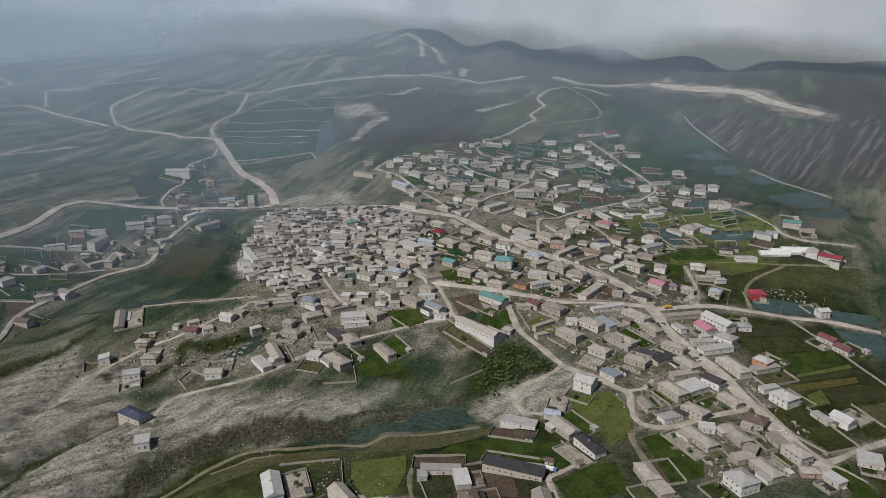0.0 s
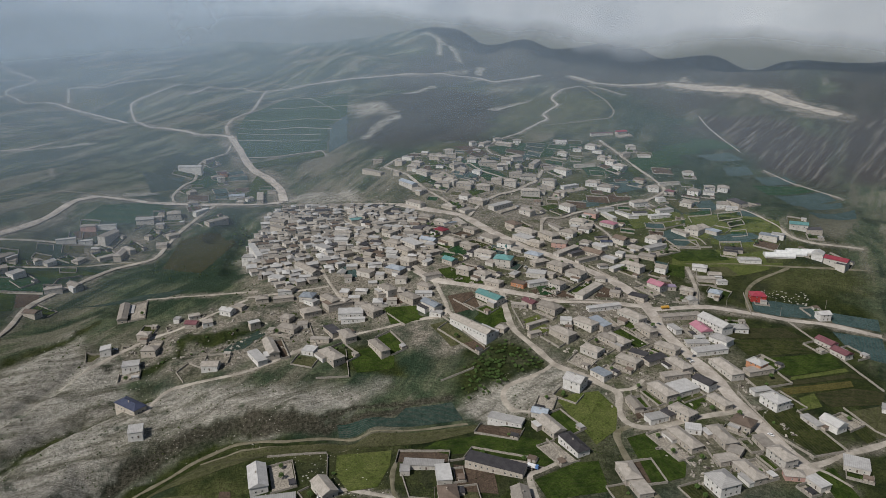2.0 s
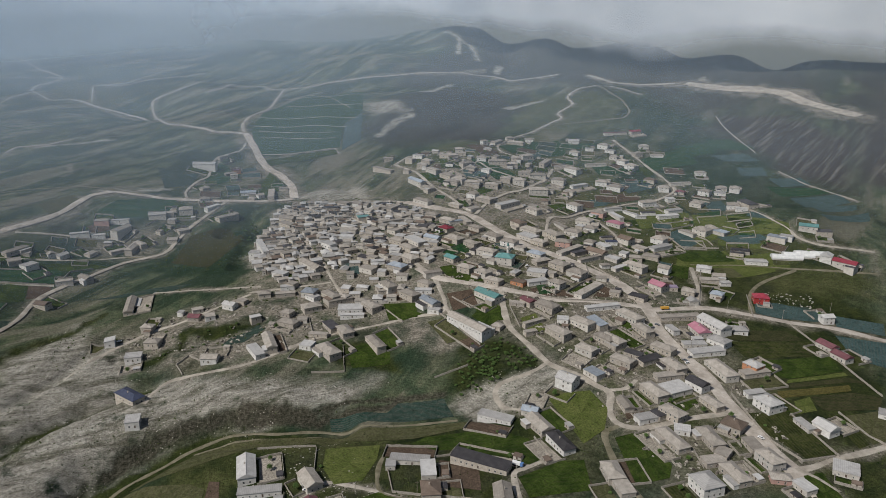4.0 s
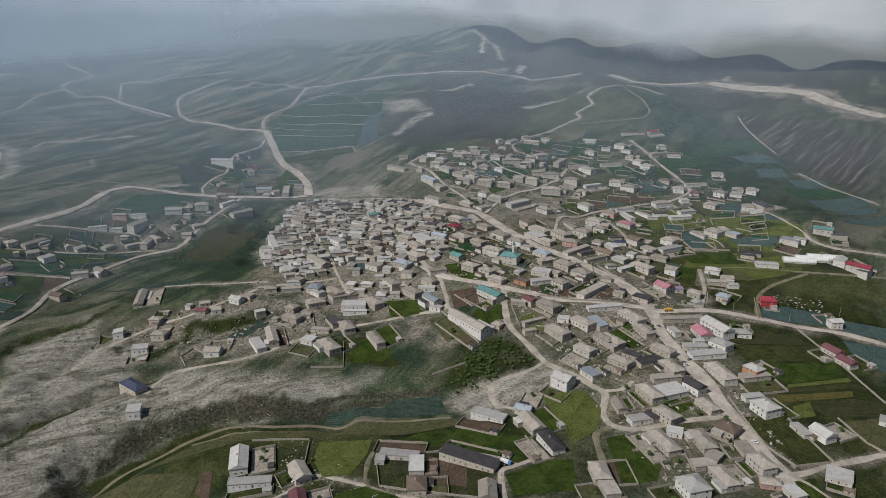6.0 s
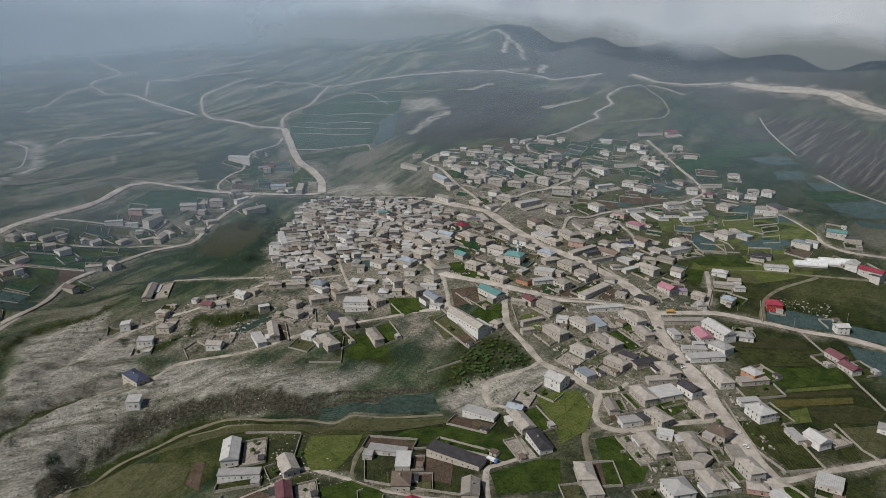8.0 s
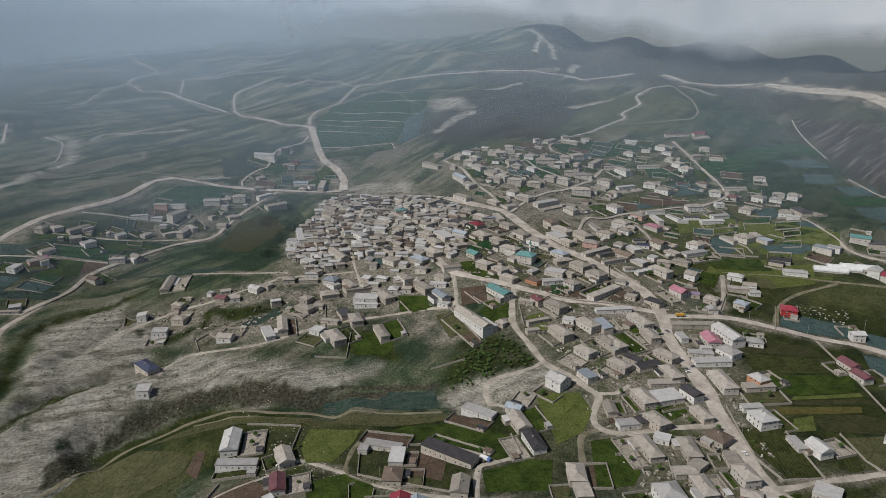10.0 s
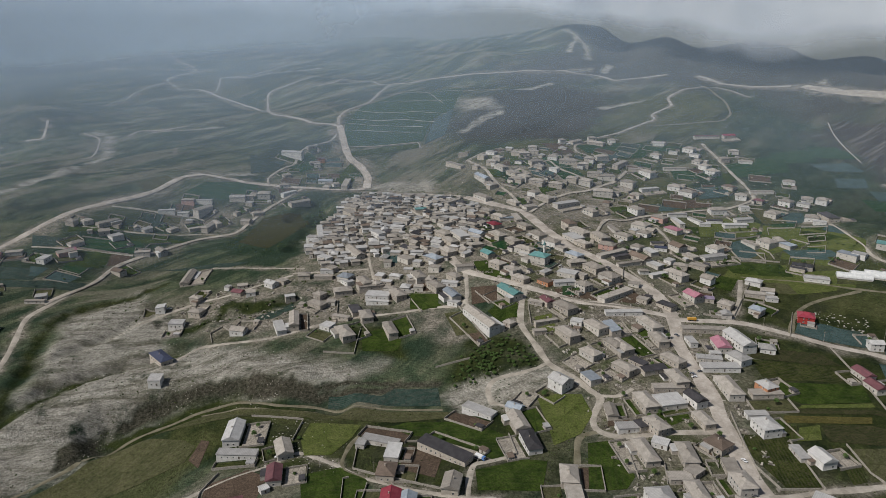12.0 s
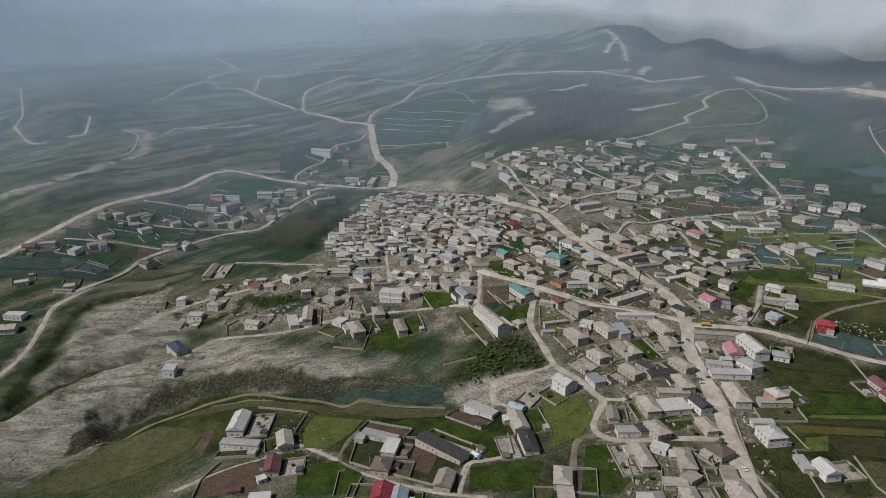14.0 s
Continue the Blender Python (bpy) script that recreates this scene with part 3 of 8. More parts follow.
strip("dust", 12, (-299, 1231), (-312, 1285), (-309, 1348), (-287, 1401), (-284, 1499), (-289, 1613), (-227, 1602), (-115, 1607), (9, 1660), (99, 1682))
strip("dust", 10, (-291, 1614), (-361, 1708), (-430, 1716), (-452, 1604))
strip("dust", 8, (-313, 930), (-322, 949), (-317, 1009), (-308, 1097), (-286, 1136), (-286, 1175))
strip("dust", 10, (-266, 932), (-281, 887), (-292, 857), (-301, 817), (-306, 794), (-340, 770), (-363, 733), (-381, 705), (-392, 670), (-384, 605), (-389, 555))
strip("dust", 17, (9, 1660), (99, 1682), (156, 1660), (204, 1586), (267, 1599), (313, 1614))
strip("dust", 22, (371, 1572), (399, 1489), (446, 1455), (514, 1442))
strip("dust", 40, (531, 1430), (563, 1345), (609, 1298), (641, 1261), (650, 1199), (678, 1088))
strip("dust", 10, (138, 1132), (179, 1170), (214, 1215), (246, 1251), (245, 1281), (284, 1338), (288, 1398), (323, 1455), (363, 1473))
strip("dust", 8, (138, 1132), (109, 1061), (110, 1028), (137, 1009))
strip("dust", 8, (-44, 1010), (-15, 962), (8, 904), (29, 869), (48, 817))
strip("dust", 8, (-44, 1010), (-25, 1029), (8, 1015))
strip("dust", 8, (45, 949), (71, 977), (88, 952), (110, 939), (134, 918))
strip("dust", 8, (-143, 328), (-117, 351), (-96, 364), (-82, 378), (-72, 376), (-52, 366), (-30, 354), (0, 345), (27, 340), (50, 340))
strip("dust", 8, (34, 340), (32, 356), (34, 373), (39, 376), (58, 386))
strip("dust", 16, (-524, 530), (-522, 584), (-522, 615), (-519, 653), (-507, 685), (-493, 712))
strip("dust", 10, (-386, 614), (-384, 560), (-388, 529), (-370, 487), (-357, 453), (-351, 422), (-349, 398))
strip("dust", 9, (-1288, 1493), (-1193, 1430), (-924, 1129), (-889, 1065), (-842, 1039), (-807, 1038))
strip("dust", 9, (-789, 1070), (-770, 1086), (-795, 1140))
strip("dust", 7, (-1119, 1776), (-977, 1721), (-893, 1740), (-827, 1764))
strip("dust", 7, (-811, 1962), (-792, 2011), (-780, 2085), (-882, 2426), (-1320, 3769))
strip("dust", 7, (-723, 1131), (-691, 1116), (-673, 1095), (-647, 1029), (-659, 1019))
strip("dust", 7, (-648, 1141), (-644, 1169), (-605, 1187), (-580, 1220))
strip("dust", 7, (-802, 1319), (-815, 1418), (-836, 1548), (-812, 1598))
strip("dust", 7, (-723, 1683), (-659, 1726), (-624, 1869), (-585, 1934))
strip("dust", 6, (-256, 1122), (-207, 1128), (-140, 1142), (-132, 1118))
strip("dust", 6, (503, 980), (514, 923), (536, 847))
strip("dust", 7, (375, 1457), (410, 1424), (427, 1385))

# saddles between the domes of the ridge
saddle(70, 32, (214, 1687), (393, 3176))
saddle(45, 15, (359, 1663), (664, 3132))
saddle(60, 20, (591, 1597), (1102, 3008))
saddle(60, 36, (759, 1526), (1418, 2874))

# stream beds
gully(6, 3.5, (-338, 455), (-331, 467), (-320, 493), (-308, 523), (-297, 570), (-291, 585))
gully(8, 2.5, (-318, 399), (-324, 426), (-334, 461), (-350, 499), (-360, 535), (-347, 559), (-324, 598))
gully(9, 7, (-316, 385), (-309, 415), (-304, 434), (-294, 455), (-278, 478), (-255, 500), (-235, 516))
gully(22, 13, (-237, 412), (-207, 433), (-176, 450), (-147, 451), (-106, 449), (-89, 448))
gully(16, 8, (-203, 731), (-207, 797), (-200, 843), (-230, 880), (-243, 845))
gully(10, 4, (-215, 570), (-193, 579), (-160, 593))

# ---------------------------------------------------------------- ground sheet
def spread(low, high, step, out_low, out_high, grow=1.035):
    """Lines at an even step between low and high, and ever wider outside."""
    lines = list(np.arange(low, high + 0.1, step))
    s = step
    while lines[-1] < out_high:
        s *= grow
        lines.append(lines[-1] + min(s, 120))
    s = step
    while lines[0] > out_low:
        s *= grow
        lines.insert(0, lines[0] - min(s, 120))
    return np.array(lines)


GX = spread(-560, 660, 4.0, -4600, 4600)
GX = np.sort(np.concatenate([GX, np.arange(-342, -40, 4.0)]))
GY = np.concatenate([spread(250, 620, 2.4, -1500, 620, 1.12), spread(624, 1200, 4.5, 624, 5000, 1.016)])
MX, MY = np.meshgrid(GX, GY)
MZ = land(MX, MY)


def top(x, y):
    """Height of the ground sheet, by its own grid."""
    x, y = np.asarray(x, float), np.asarray(y, float)
    i = np.clip(np.searchsorted(GX, x) - 1, 0, len(GX) - 2)
    j = np.clip(np.searchsorted(GY, y) - 1, 0, len(GY) - 2)
    a = np.clip((x - GX[i]) / (GX[i + 1] - GX[i]), 0, 1)
    b = np.clip((y - GY[j]) / (GY[j + 1] - GY[j]), 0, 1)
    return (MZ[j, i] * (1 - a) + MZ[j, i + 1] * a) * (1 - b) + (MZ[j + 1, i] * (1 - a) + MZ[j + 1, i + 1] * a) * b


def mesh_of(name, verts, faces, material, smooth=False):
    me = bpy.data.meshes.new(name)
    me.from_pydata([tuple(v) for v in verts], [], faces)
    me.materials.append(material)
    if smooth:
        me.polygons.foreach_set("use_smooth", [True] * len(me.polygons))
    me.update()
    return me


def ground_sheet():
    rows, cols = MX.shape
    ids = np.arange(rows * cols).reshape(rows, cols)
    quads = np.stack([ids[:-1, :-1], ids[:-1, 1:], ids[1:, 1:], ids[1:, :-1]], -1).reshape(-1, 4)
    me = mesh_of("ground", np.stack([MX, MY, MZ], -1).reshape(-1, 3).tolist(), quads.tolist(), GROUND, True)
    green, brown = share("verge", MX, MY), share("scarp", MX, MY)
    for layer, names in (("kinds", ("rock", "dust", "lush")), ("crops", ("dry", "heath", "crop"))):
        at = me.attributes.new(layer, "FLOAT_COLOR", "POINT")
        c = np.ones((rows * cols, 4), np.float32)
        for k, name in enumerate(names):
            v = share(name, MX, MY)
            if name in ("rock", "dust"):
                v = v * (1 - np.maximum(green, brown))
            elif name == "heath":
                v = v * (1 - green)
            elif name == "lush":
                v = np.maximum(v, green)
            c[:, k] = v.reshape(-1)
        if layer == "kinds":
            c[:, 3] = (brown * (1 - green)).reshape(-1)
        else:
            c[:, 3] = share("streak", MX, MY).reshape(-1)
        at.data.foreach_set("color", c.reshape(-1))
    return tagged(new("ground", me), "grey-green mountain pasture with bare rock and dust", "ground", kind="structure")


ground_sheet()


def curve_through(points, step):
    """A smooth way through the points, in even steps."""
    p = [np.array(q, float) for q in points]
    p = [2 * p[0] - p[1]] + p + [2 * p[-1] - p[-2]]
    out = []
    for a, b, c, d in zip(p, p[1:], p[2:], p[3:]):
        n = max(2, int(np.hypot(*(c - b)) / step))
        for k in range(n):
            t = k / n
            out.append(0.5 * (2 * b + (c - a) * t + (2 * a - 5 * b + 4 * c - d) * t * t + (3 * b - a - 3 * c + d) * t ** 3))
    return out + [p[-2]]


ROAD_WAYS = []


def road(kind, width, *way):
    """A strip of dusty road laid on the ground, with uneven verges."""
    line = curve_through(way, 4.0 if way[0][1] < 900 else 9.0)
    ROAD_WAYS.append((width, [tuple(q) for q in line]))
    n = max(4, int(width / 1.6)) + 1
    verts, faces = [], []
    lift = 0.22 + 0.03 * (len(ROAD_WAYS) % 5) + (0.95 if max(q[1] for q in way) > 900 else 0.0)
    for k, q in enumerate(line):
        before, after = line[max(k - 1, 0)], line[min(k + 1, len(line) - 1)]
        t = after - before
        side = np.array((-t[1], t[0])) / (np.hypot(*t) + 1e-9)
        wide = width * (1 + 0.22 * float(waves(q[0], q[1], 17, 11)))
        for s in np.linspace(-0.5, 0.5, n):
            x, y = q + side * (s * wide + 0.5 * float(waves(q[0], q[1], 9, 12)) * 2 * s)
            verts.append((x, y, float(top(x, y)) + lift - (0.25 if abs(s) == 0.5 else 0)))
    for k in range(len(line) - 1):
        for i in range(n - 1):
            faces.append((k * n + i, k * n + i + 1, (k + 1) * n + i + 1, (k + 1) * n + i))
    words = {"road": "pale dusty gravel road through the village", "lane": "narrow pale dirt lane between plots", "track": "rutted earth track across the grass"}
    tagged(new("road", mesh_of("road", verts, faces, ROADS[kind], True)), words[kind], "road", kind="structure")


FIELD_WORDS = {"meadow": "bright green grazing meadow", "cabbage": "plot of bluish cabbage in rows, paled with painted haze", "crop": "blue-green cabbage field in rows", "potato": "green potato field in rows", "green": "plot of lush green grass",
               "dark": "dark green terraced meadow", "yellow": "strip of ripe yellow crop", "dry": "plot of dry pasture", "soil": "yard of bare brown soil", "paved": "pale trampled yard of concrete and dust", "fallow": "dark brownish-green fallow strip in rows"}


def field(kind, *edge, turn=None):
    """A field: its outline cut along the ground's own lines and laid just above it."""
    cx, cy = sum(q[0] for q in edge) / len(edge), sum(q[1] for q in edge) / len(edge)
    # turn the rows along the longest side
    best = max(zip(edge, edge[1:] + edge[:1]), key=lambda s: math.hypot(s[1][0] - s[0][0], s[1][1] - s[0][1]))
    turn = turn if turn is not None else math.atan2(best[1][1] - best[0][1], best[1][0] - best[0][0]) + math.pi / 2
    bm = bmesh.new()
    bm.faces.new([bm.verts.new((x, y, 0)) for x, y in edge])
    xs, ys = [q[0] for q in edge], [q[1] for q in edge]
    for lines, axis, low, high in ((GX, 0, min(xs), max(xs)), (GY, 1, min(ys), max(ys))):
        for v in lines[(lines > low) & (lines < high)]:
            no = (1, 0, 0) if axis == 0 else (0, 1, 0)
            bmesh.ops.bisect_plane(bm, geom=bm.verts[:] + bm.edges[:] + bm.faces[:], plane_co=(v, v, 0), plane_no=no)
    base = float(top(cx, cy))
    rise = (0.2 if cy < 900 else 0.7) + 0.011 * (round(cx * 3 + cy * 7) % 9)
    back = Matrix.Rotation(-turn, 4, "Z") @ Matrix.Translation((-cx, -cy, -base))
    for v in bm.verts:
        z = float(top(v.co.x, v.co.y)) + rise
        v.co = back @ Vector((v.co.x, v.co.y, z))
    bmesh.ops.recalc_face_normals(bm, faces=bm.faces[:])
    me = bpy.data.meshes.new("field")
    bm.to_mesh(me)
    bm.free()
    if sum(f.normal.z for f in me.polygons) < 0:
        me.flip_normals()
    me.materials.append(FIELDS[kind])
    ob = new("field", me)
    ob.matrix_world = Matrix.Translation((cx, cy, base)) @ Matrix.Rotation(turn, 4, "Z")
    tagged(ob, FIELD_WORDS[kind], "field", kind="structure")


# ---------------------------------------------------------------- houses
def part(name, bm, material, parent, label=""):
    me = bpy.data.meshes.new(name)
    bm.to_mesh(me)
    bm.free()
    me.materials.append(material)
    return hang(name, me, parent, label)


def hang(name, me, parent, label="", m=None):
    ob = new(name, me)
    ob.parent = parent
    if m is not None:
        ob.matrix_basis = m
    return tagged(ob, label)


def box(bm, x0, y0, z0, x1, y1, z1):
    m = Matrix.LocRotScale(((x0 + x1) / 2, (y0 + y1) / 2, (z0 + z1) / 2), None, (x1 - x0, y1 - y0, z1 - z0))
    return bmesh.ops.create_cube(bm, size=1, matrix=m)["verts"]


def roof_mesh(kind, length, width, h, rise):
    """The roof over a plan of length x width, eaves at h: a closed shell with overhang and thickness."""
    bm = bmesh.new()
    over = 0.55 if kind in ("hip", "gable") else 0.3
    a, b = length / 2 + over, width / 2 + over
    t = 0.16
    if kind == "flat":
        box(bm, -a, -b, h, a, b, h + 0.25)
        rim = 0.35
        for x0, y0, x1, y1 in ((-a, -b, a, -b + rim), (-a, b - rim, a, b), (-a, -b + rim, -a + rim, b - rim), (a - rim, -b + rim, a, b - rim)):
            box(bm, x0, y0, h + 0.25, x1, y1, h + 0.4)
        return bm
    if kind == "shed":
        low = [(-a, -b, h), (a, -b, h), (a, b, h + rise), (-a, b, h + rise)]
        v = [bm.verts.new(q) for q in low] + [bm.verts.new((x, y, z + t)) for x, y, z in low]
        for f in ((3, 2, 1, 0), (4, 5, 6, 7), (0, 1, 5, 4), (1, 2, 6, 5), (2, 3, 7, 6), (3, 0, 4, 7)):
            bm.faces.new([v[i] for i in f])
        return bm
    if kind == "vault":
        n, verts = 12, []
        for x in (-a, a):
            for k in range(n + 1):
                g = math.pi * k / n
                verts.append(bm.verts.new((x, -b * math.cos(g), h + rise * math.sin(g))))
        for k in range(n):
            bm.faces.new((verts[k], verts[n + 1 + k], verts[n + 2 + k], verts[k + 1]))
        bm.faces.new(verts[: n + 1])
        bm.faces.new(verts[n + 1:][::-1])
        return bm
    drop = h - 0.12
    run = a - (min(b, a * 0.75) if kind == "hip" else 0)
    rim = [(-a, -b, drop), (a, -b, drop), (a, b, drop), (-a, b, drop)]
    up = [bm.verts.new(q) for q in rim] + [bm.verts.new((x, y, z + t)) for x, y, z in rim]
    r0, r1 = bm.verts.new((-run, 0, h + rise)), bm.verts.new((run, 0, h + rise))
    bm.faces.new((up[3], up[2], up[1], up[0]))
    for i in range(4):
        j = (i + 1) % 4
        bm.faces.new((up[i], up[j], up[j + 4], up[i + 4]))
    bm.faces.new((up[4], up[5], r1, r0))
    bm.faces.new((up[6], up[7], r0, r1))
    bm.faces.new((up[5], up[6], r1))
    bm.faces.new((up[7], up[4], r0))
    ridge = box(bm, -run, -0.16, h + rise - 0.06, run, 0.16, h + rise + 0.1)
    return bm


def window_mesh(name, w, h, material_frame, material_pane):
    """A frame standing a little proud of the wall, with its pane set back in it."""
    bm = bmesh.new()
    box(bm, -w / 2, -0.07, 0, w / 2, 0.05, h)
    front = min(bm.faces, key=lambda f: f.calc_center_median().y)
    bmesh.ops.inset_region(bm, faces=[front], thickness=0.1, depth=-0.05)
    for f in bm.faces:
        f.material_index = 1 if f is front else 0
    me = bpy.data.meshes.new(name)
    bm.to_mesh(me)
    bm.free()
    me.materials.append(material_frame)
    me.materials.append(material_pane)
    return me


WINDOW = window_mesh("window", 1.15, 1.35, FRAME, GLASS)
SMALL_WINDOW = window_mesh("window", 0.85, 0.95, FRAME, GLASS)
DOOR_LEAF = window_mesh("door", 1.2, 2.1, FRAME, DOOR)
GATE_LEAF = window_mesh("gate", 3.0, 2.6, DOOR, DOOR)

WALL_WORDS = {"tan": "tan stone", "pale": "pale plastered", "white": "white plastered", "pink": "pinkish plastered", "red": "red plastered", "brick": "orange brick"}
ROOF_WORDS = {"grey": "weathered grey slate", "lightgrey": "pale grey sheet", "brown": "brown", "dark": "dark grey", "navy": "dark blue", "bluegrey": "blue-grey metal",
              "teal": "teal metal", "crimson": "crimson metal", "pink": "pink metal", "maroon": "maroon", "violet": "violet"}
TAKEN = []
dice, annex_dice = random.Random(7), random.Random(11)


def house(x, y, turn, length, width, h, roof="hip", wall="tan", cover="grey"):
    """A house on the slope: walls down into the ground, roof, windows, door; turn is that of its long side."""
    TAKEN.append((x, y, max(length, width) / 2, radians(turn), length / 2, width / 2))
    near = y < 620
    ca, sa = math.cos(radians(turn)), math.sin(radians(turn))
    heights = [float(top(x + u * ca - v * sa, y + u * sa + v * ca)) for u in (-length / 2, length / 2) for v in (-width / 2, width / 2)]
    base, low = max(sum(heights) / 4, max(heights) - 0.9), min(heights)
    storeys = 2 if h >= 5.5 else 1
    kind = "house" if roof in ("hip", "gable") and width > 6.5 else "shed" if width <= 6.5 else "outbuilding"
    root = new(kind)
    root.matrix_basis = pose(x, y, base, 0, 0, turn)
    root.empty_display_size = 1.0
    tagged(root, f"{'two' if storeys == 2 else 'one'}-storey {WALL_WORDS[wall]} {kind} with {ROOF_WORDS[cover]} {'lean-to' if roof == 'shed' else roof} roof", "house" if kind == "house" else "shed", "village houses")
    bm = bmesh.new()
    a, b = length / 2, width / 2
    rise = {"hip": 0.23 * width, "gable": 0.25 * width, "shed": 0.14 * width, "flat": 0, "vault": 0.28 * width}[roof]
    box(bm, -a, -b, low - base - 0.8, a, b, h)
    if roof == "shed":
        for v in bm.verts:
            if v.co.z > 0 and v.co.y > 0:
                v.co.z += rise * b / (b + 0.3)
    box(bm, -a - 0.08, -b - 0.08, low - base - 0.8, a + 0.08, b + 0.08, 0.35)
    if roof == "gable":
        for s in (-1, 1):
            v = [bm.verts.new((s * (a - 0.02), y1, z1)) for y1, z1 in ((-b, h), (b, h), (0, h + rise * 0.92))]
            bm.faces.new(v if s > 0 else v[::-1])
    part("wall", bm, WALLS[wall], root)
    part("roof", roof_mesh(roof, length, width, h, rise), ROOFS[cover], root)
    if roof in ("hip", "gable") and width >= 7.5 and y < 1000:
        side = annex_dice.choice((-1, 1))
        run, deep, tall = annex_dice.uniform(0.3, 0.62) * length, annex_dice.uniform(3.0, 4.6), annex_dice.uniform(2.3, 2.8)
        u = annex_dice.choice((-1, 1)) * (a - run / 2)
        px, py = x + u * ca - side * (b + deep) * sa, y + u * sa + side * (b + deep) * ca
        if annex_dice.random() < 0.62 and off_road(px, py, 1.5):
            bm = bmesh.new()
            y0, y1 = sorted((side * (b - 0.05), side * (b + deep)))
            box(bm, u - run / 2, y0, low - base - 0.8, u + run / 2, y1, tall)
            wing = part("annex", bm, WALLS[annex_dice.choice(("tan", "pale", "white"))], root, "low flat-roofed annex")
            bm = bmesh.new()
            for v in box(bm, u - run / 2 - 0.3, y0 - 0.25, tall + 0.004, u + run / 2 + 0.3, y1 + 0.25, tall + 0.16):
                v.co.z += 0.35 if v.co.y * side < b + 0.5 else 0.0
            part("annex_roof", bm, ROOFS[annex_dice.choice(("lightgrey", "lightgrey", "grey", "dark", "brown"))], wing)
        if annex_dice.random() < 0.45 and y < 640:
            bm = bmesh.new()
            box(bm, -0.35, -0.9 - 0.35, h, 0.35, -0.9 + 0.35, h + rise + 0.7)
            part("chimney", bm, WALLS["tan"], root)
    # openings on the sides that can be seen from the valley
    for side in range(4):
        out = radians(turn) + (-math.pi / 2, 0, math.pi / 2, math.pi)[side]
        if -math.sin(out) * y - math.cos(out) * x < 0.15 * y:
            continue
        run = length if side in (0, 2) else width
        deep = b if side in (0, 2) else a
        every = 3.8 if near else 5.2
        count = max(1, int((run - 1.5) / every))
        if roof == "flat" and width < 6.5 and not near:
            count = 1
        for level in range(storeys):
            sill = 1.1 + level * (h / storeys) if storeys == 2 else 1.0
            if sill + 1.7 > h:
                sill = max(0.5, h - 1.9)
            for k in range(count):
                u = (k + 0.5 - count / 2) * every
                spin = (0, 90, 180, 270)[side]
                m = Matrix.Rotation(radians(spin), 4, "Z") @ Matrix.Translation((u, -deep - 0.03, sill))
                if level == 0 and k == count // 2 and side == 0 and near:
                    hang("door", DOOR_LEAF, root, "dark painted door", Matrix.Rotation(radians(spin), 4, "Z") @ Matrix.Translation((u, -deep - 0.09, 0.36)))
                elif dice.random() < 0.85:
                    hang("window", WINDOW if (storeys == 2 or h > 4.2) else SMALL_WINDOW, root, "", m)
    return root


# ---------------------------------------------------------------- stone yard walls
def yard_wall(*way, h=1.5, thick=0.5, label="low dry-stone yard wall of grey rubble"):
    verts, faces = [], []
    pts = []
    for (ax, ay), (bx, by) in zip(way, way[1:]):
        n = max(1, int(math.hypot(bx - ax, by - ay) / 2.2))
        pts += [(ax + (bx - ax) * k / n, ay + (by - ay) * k / n) for k in range(n)]
    pts.append(way[-1])
    for k, (x, y) in enumerate(pts):
        p, q = pts[max(0, k - 1)], pts[min(len(pts) - 1, k + 1)]
        d = math.hypot(q[0] - p[0], q[1] - p[1]) + 1e-9
        sx, sy = -(q[1] - p[1]) / d * thick / 2, (q[0] - p[0]) / d * thick / 2
        z, hh = float(top(x, y)), h * (0.9 + 0.22 * dice.random())
        verts += [(x - sx, y - sy, z - 0.5), (x + sx, y + sy, z - 0.5), (x + sx * 0.8, y + sy * 0.8, z + hh), (x - sx * 0.8, y - sy * 0.8, z + hh)]
    for k in range(len(pts) - 1):
        i, j = 4 * k, 4 * k + 4
        faces += [(i, j, j + 3, i + 3), (i + 2, j + 2, j + 1, i + 1), (i + 3, j + 3, j + 2, i + 2)]
    e = 4 * (len(pts) - 1)
    faces += [(0, 3, 2, 1), (e, e + 1, e + 2, e + 3)]
    return tagged(new("stone_wall", mesh_of("stone_wall", verts, faces, YARD_WALL)), label, "wall", "yard walls")


# fields and plots
field("crop", (-88, 466), (-46, 462), (-38, 473), (-4, 471), (2, 447), (-34, 448), (-86, 456))
field("green", (-29, 416), (-19, 424), (27, 427), (49, 411), (55, 388), (46, 378), (34, 389), (0, 405), (-14, 406))
field("green", (34.9, 367.0), (63.9, 381.4), (78.3, 380.0), (75.6, 349.3), (38.5, 346.7))
field("green", (103.2, 400.3), (125.4, 405.5), (129.1, 367.2), (123.4, 355.6), (102.0, 351.3))
field("potato", (200.8, 419.3), (230.0, 420.5), (234.0, 372.0), (213.5, 368.8), (202.1, 395.9))
field("soil", (-11.2, 392.9), (13.0, 384.7), (11.6, 357.2), (-12.1, 364.4))
field("fallow", (233, 536), (286, 538), (296, 521), (230, 519))
field("potato", (230, 517), (297, 518), (300, 498), (243, 491), (232, 494))
field("green", (243, 488), (301, 495), (299, 472), (251, 462), (236, 472))
field("meadow", (250, 461), (299, 471), (299, 466), (246, 456))
field("fallow", (238, 454), (298, 463), (311, 452), (294, 457), (236, 448))
field("fallow", (255, 438), (287, 443), (306.9, 436.5), (294.9, 420.6), (254, 420))
field("potato", (232, 435), (239, 434), (233, 418), (229, 424))
field("dry", (266, 414), (297, 420), (279, 386), (264, 381))
field("potato", (254, 417), (264, 414), (262, 381), (253, 377))
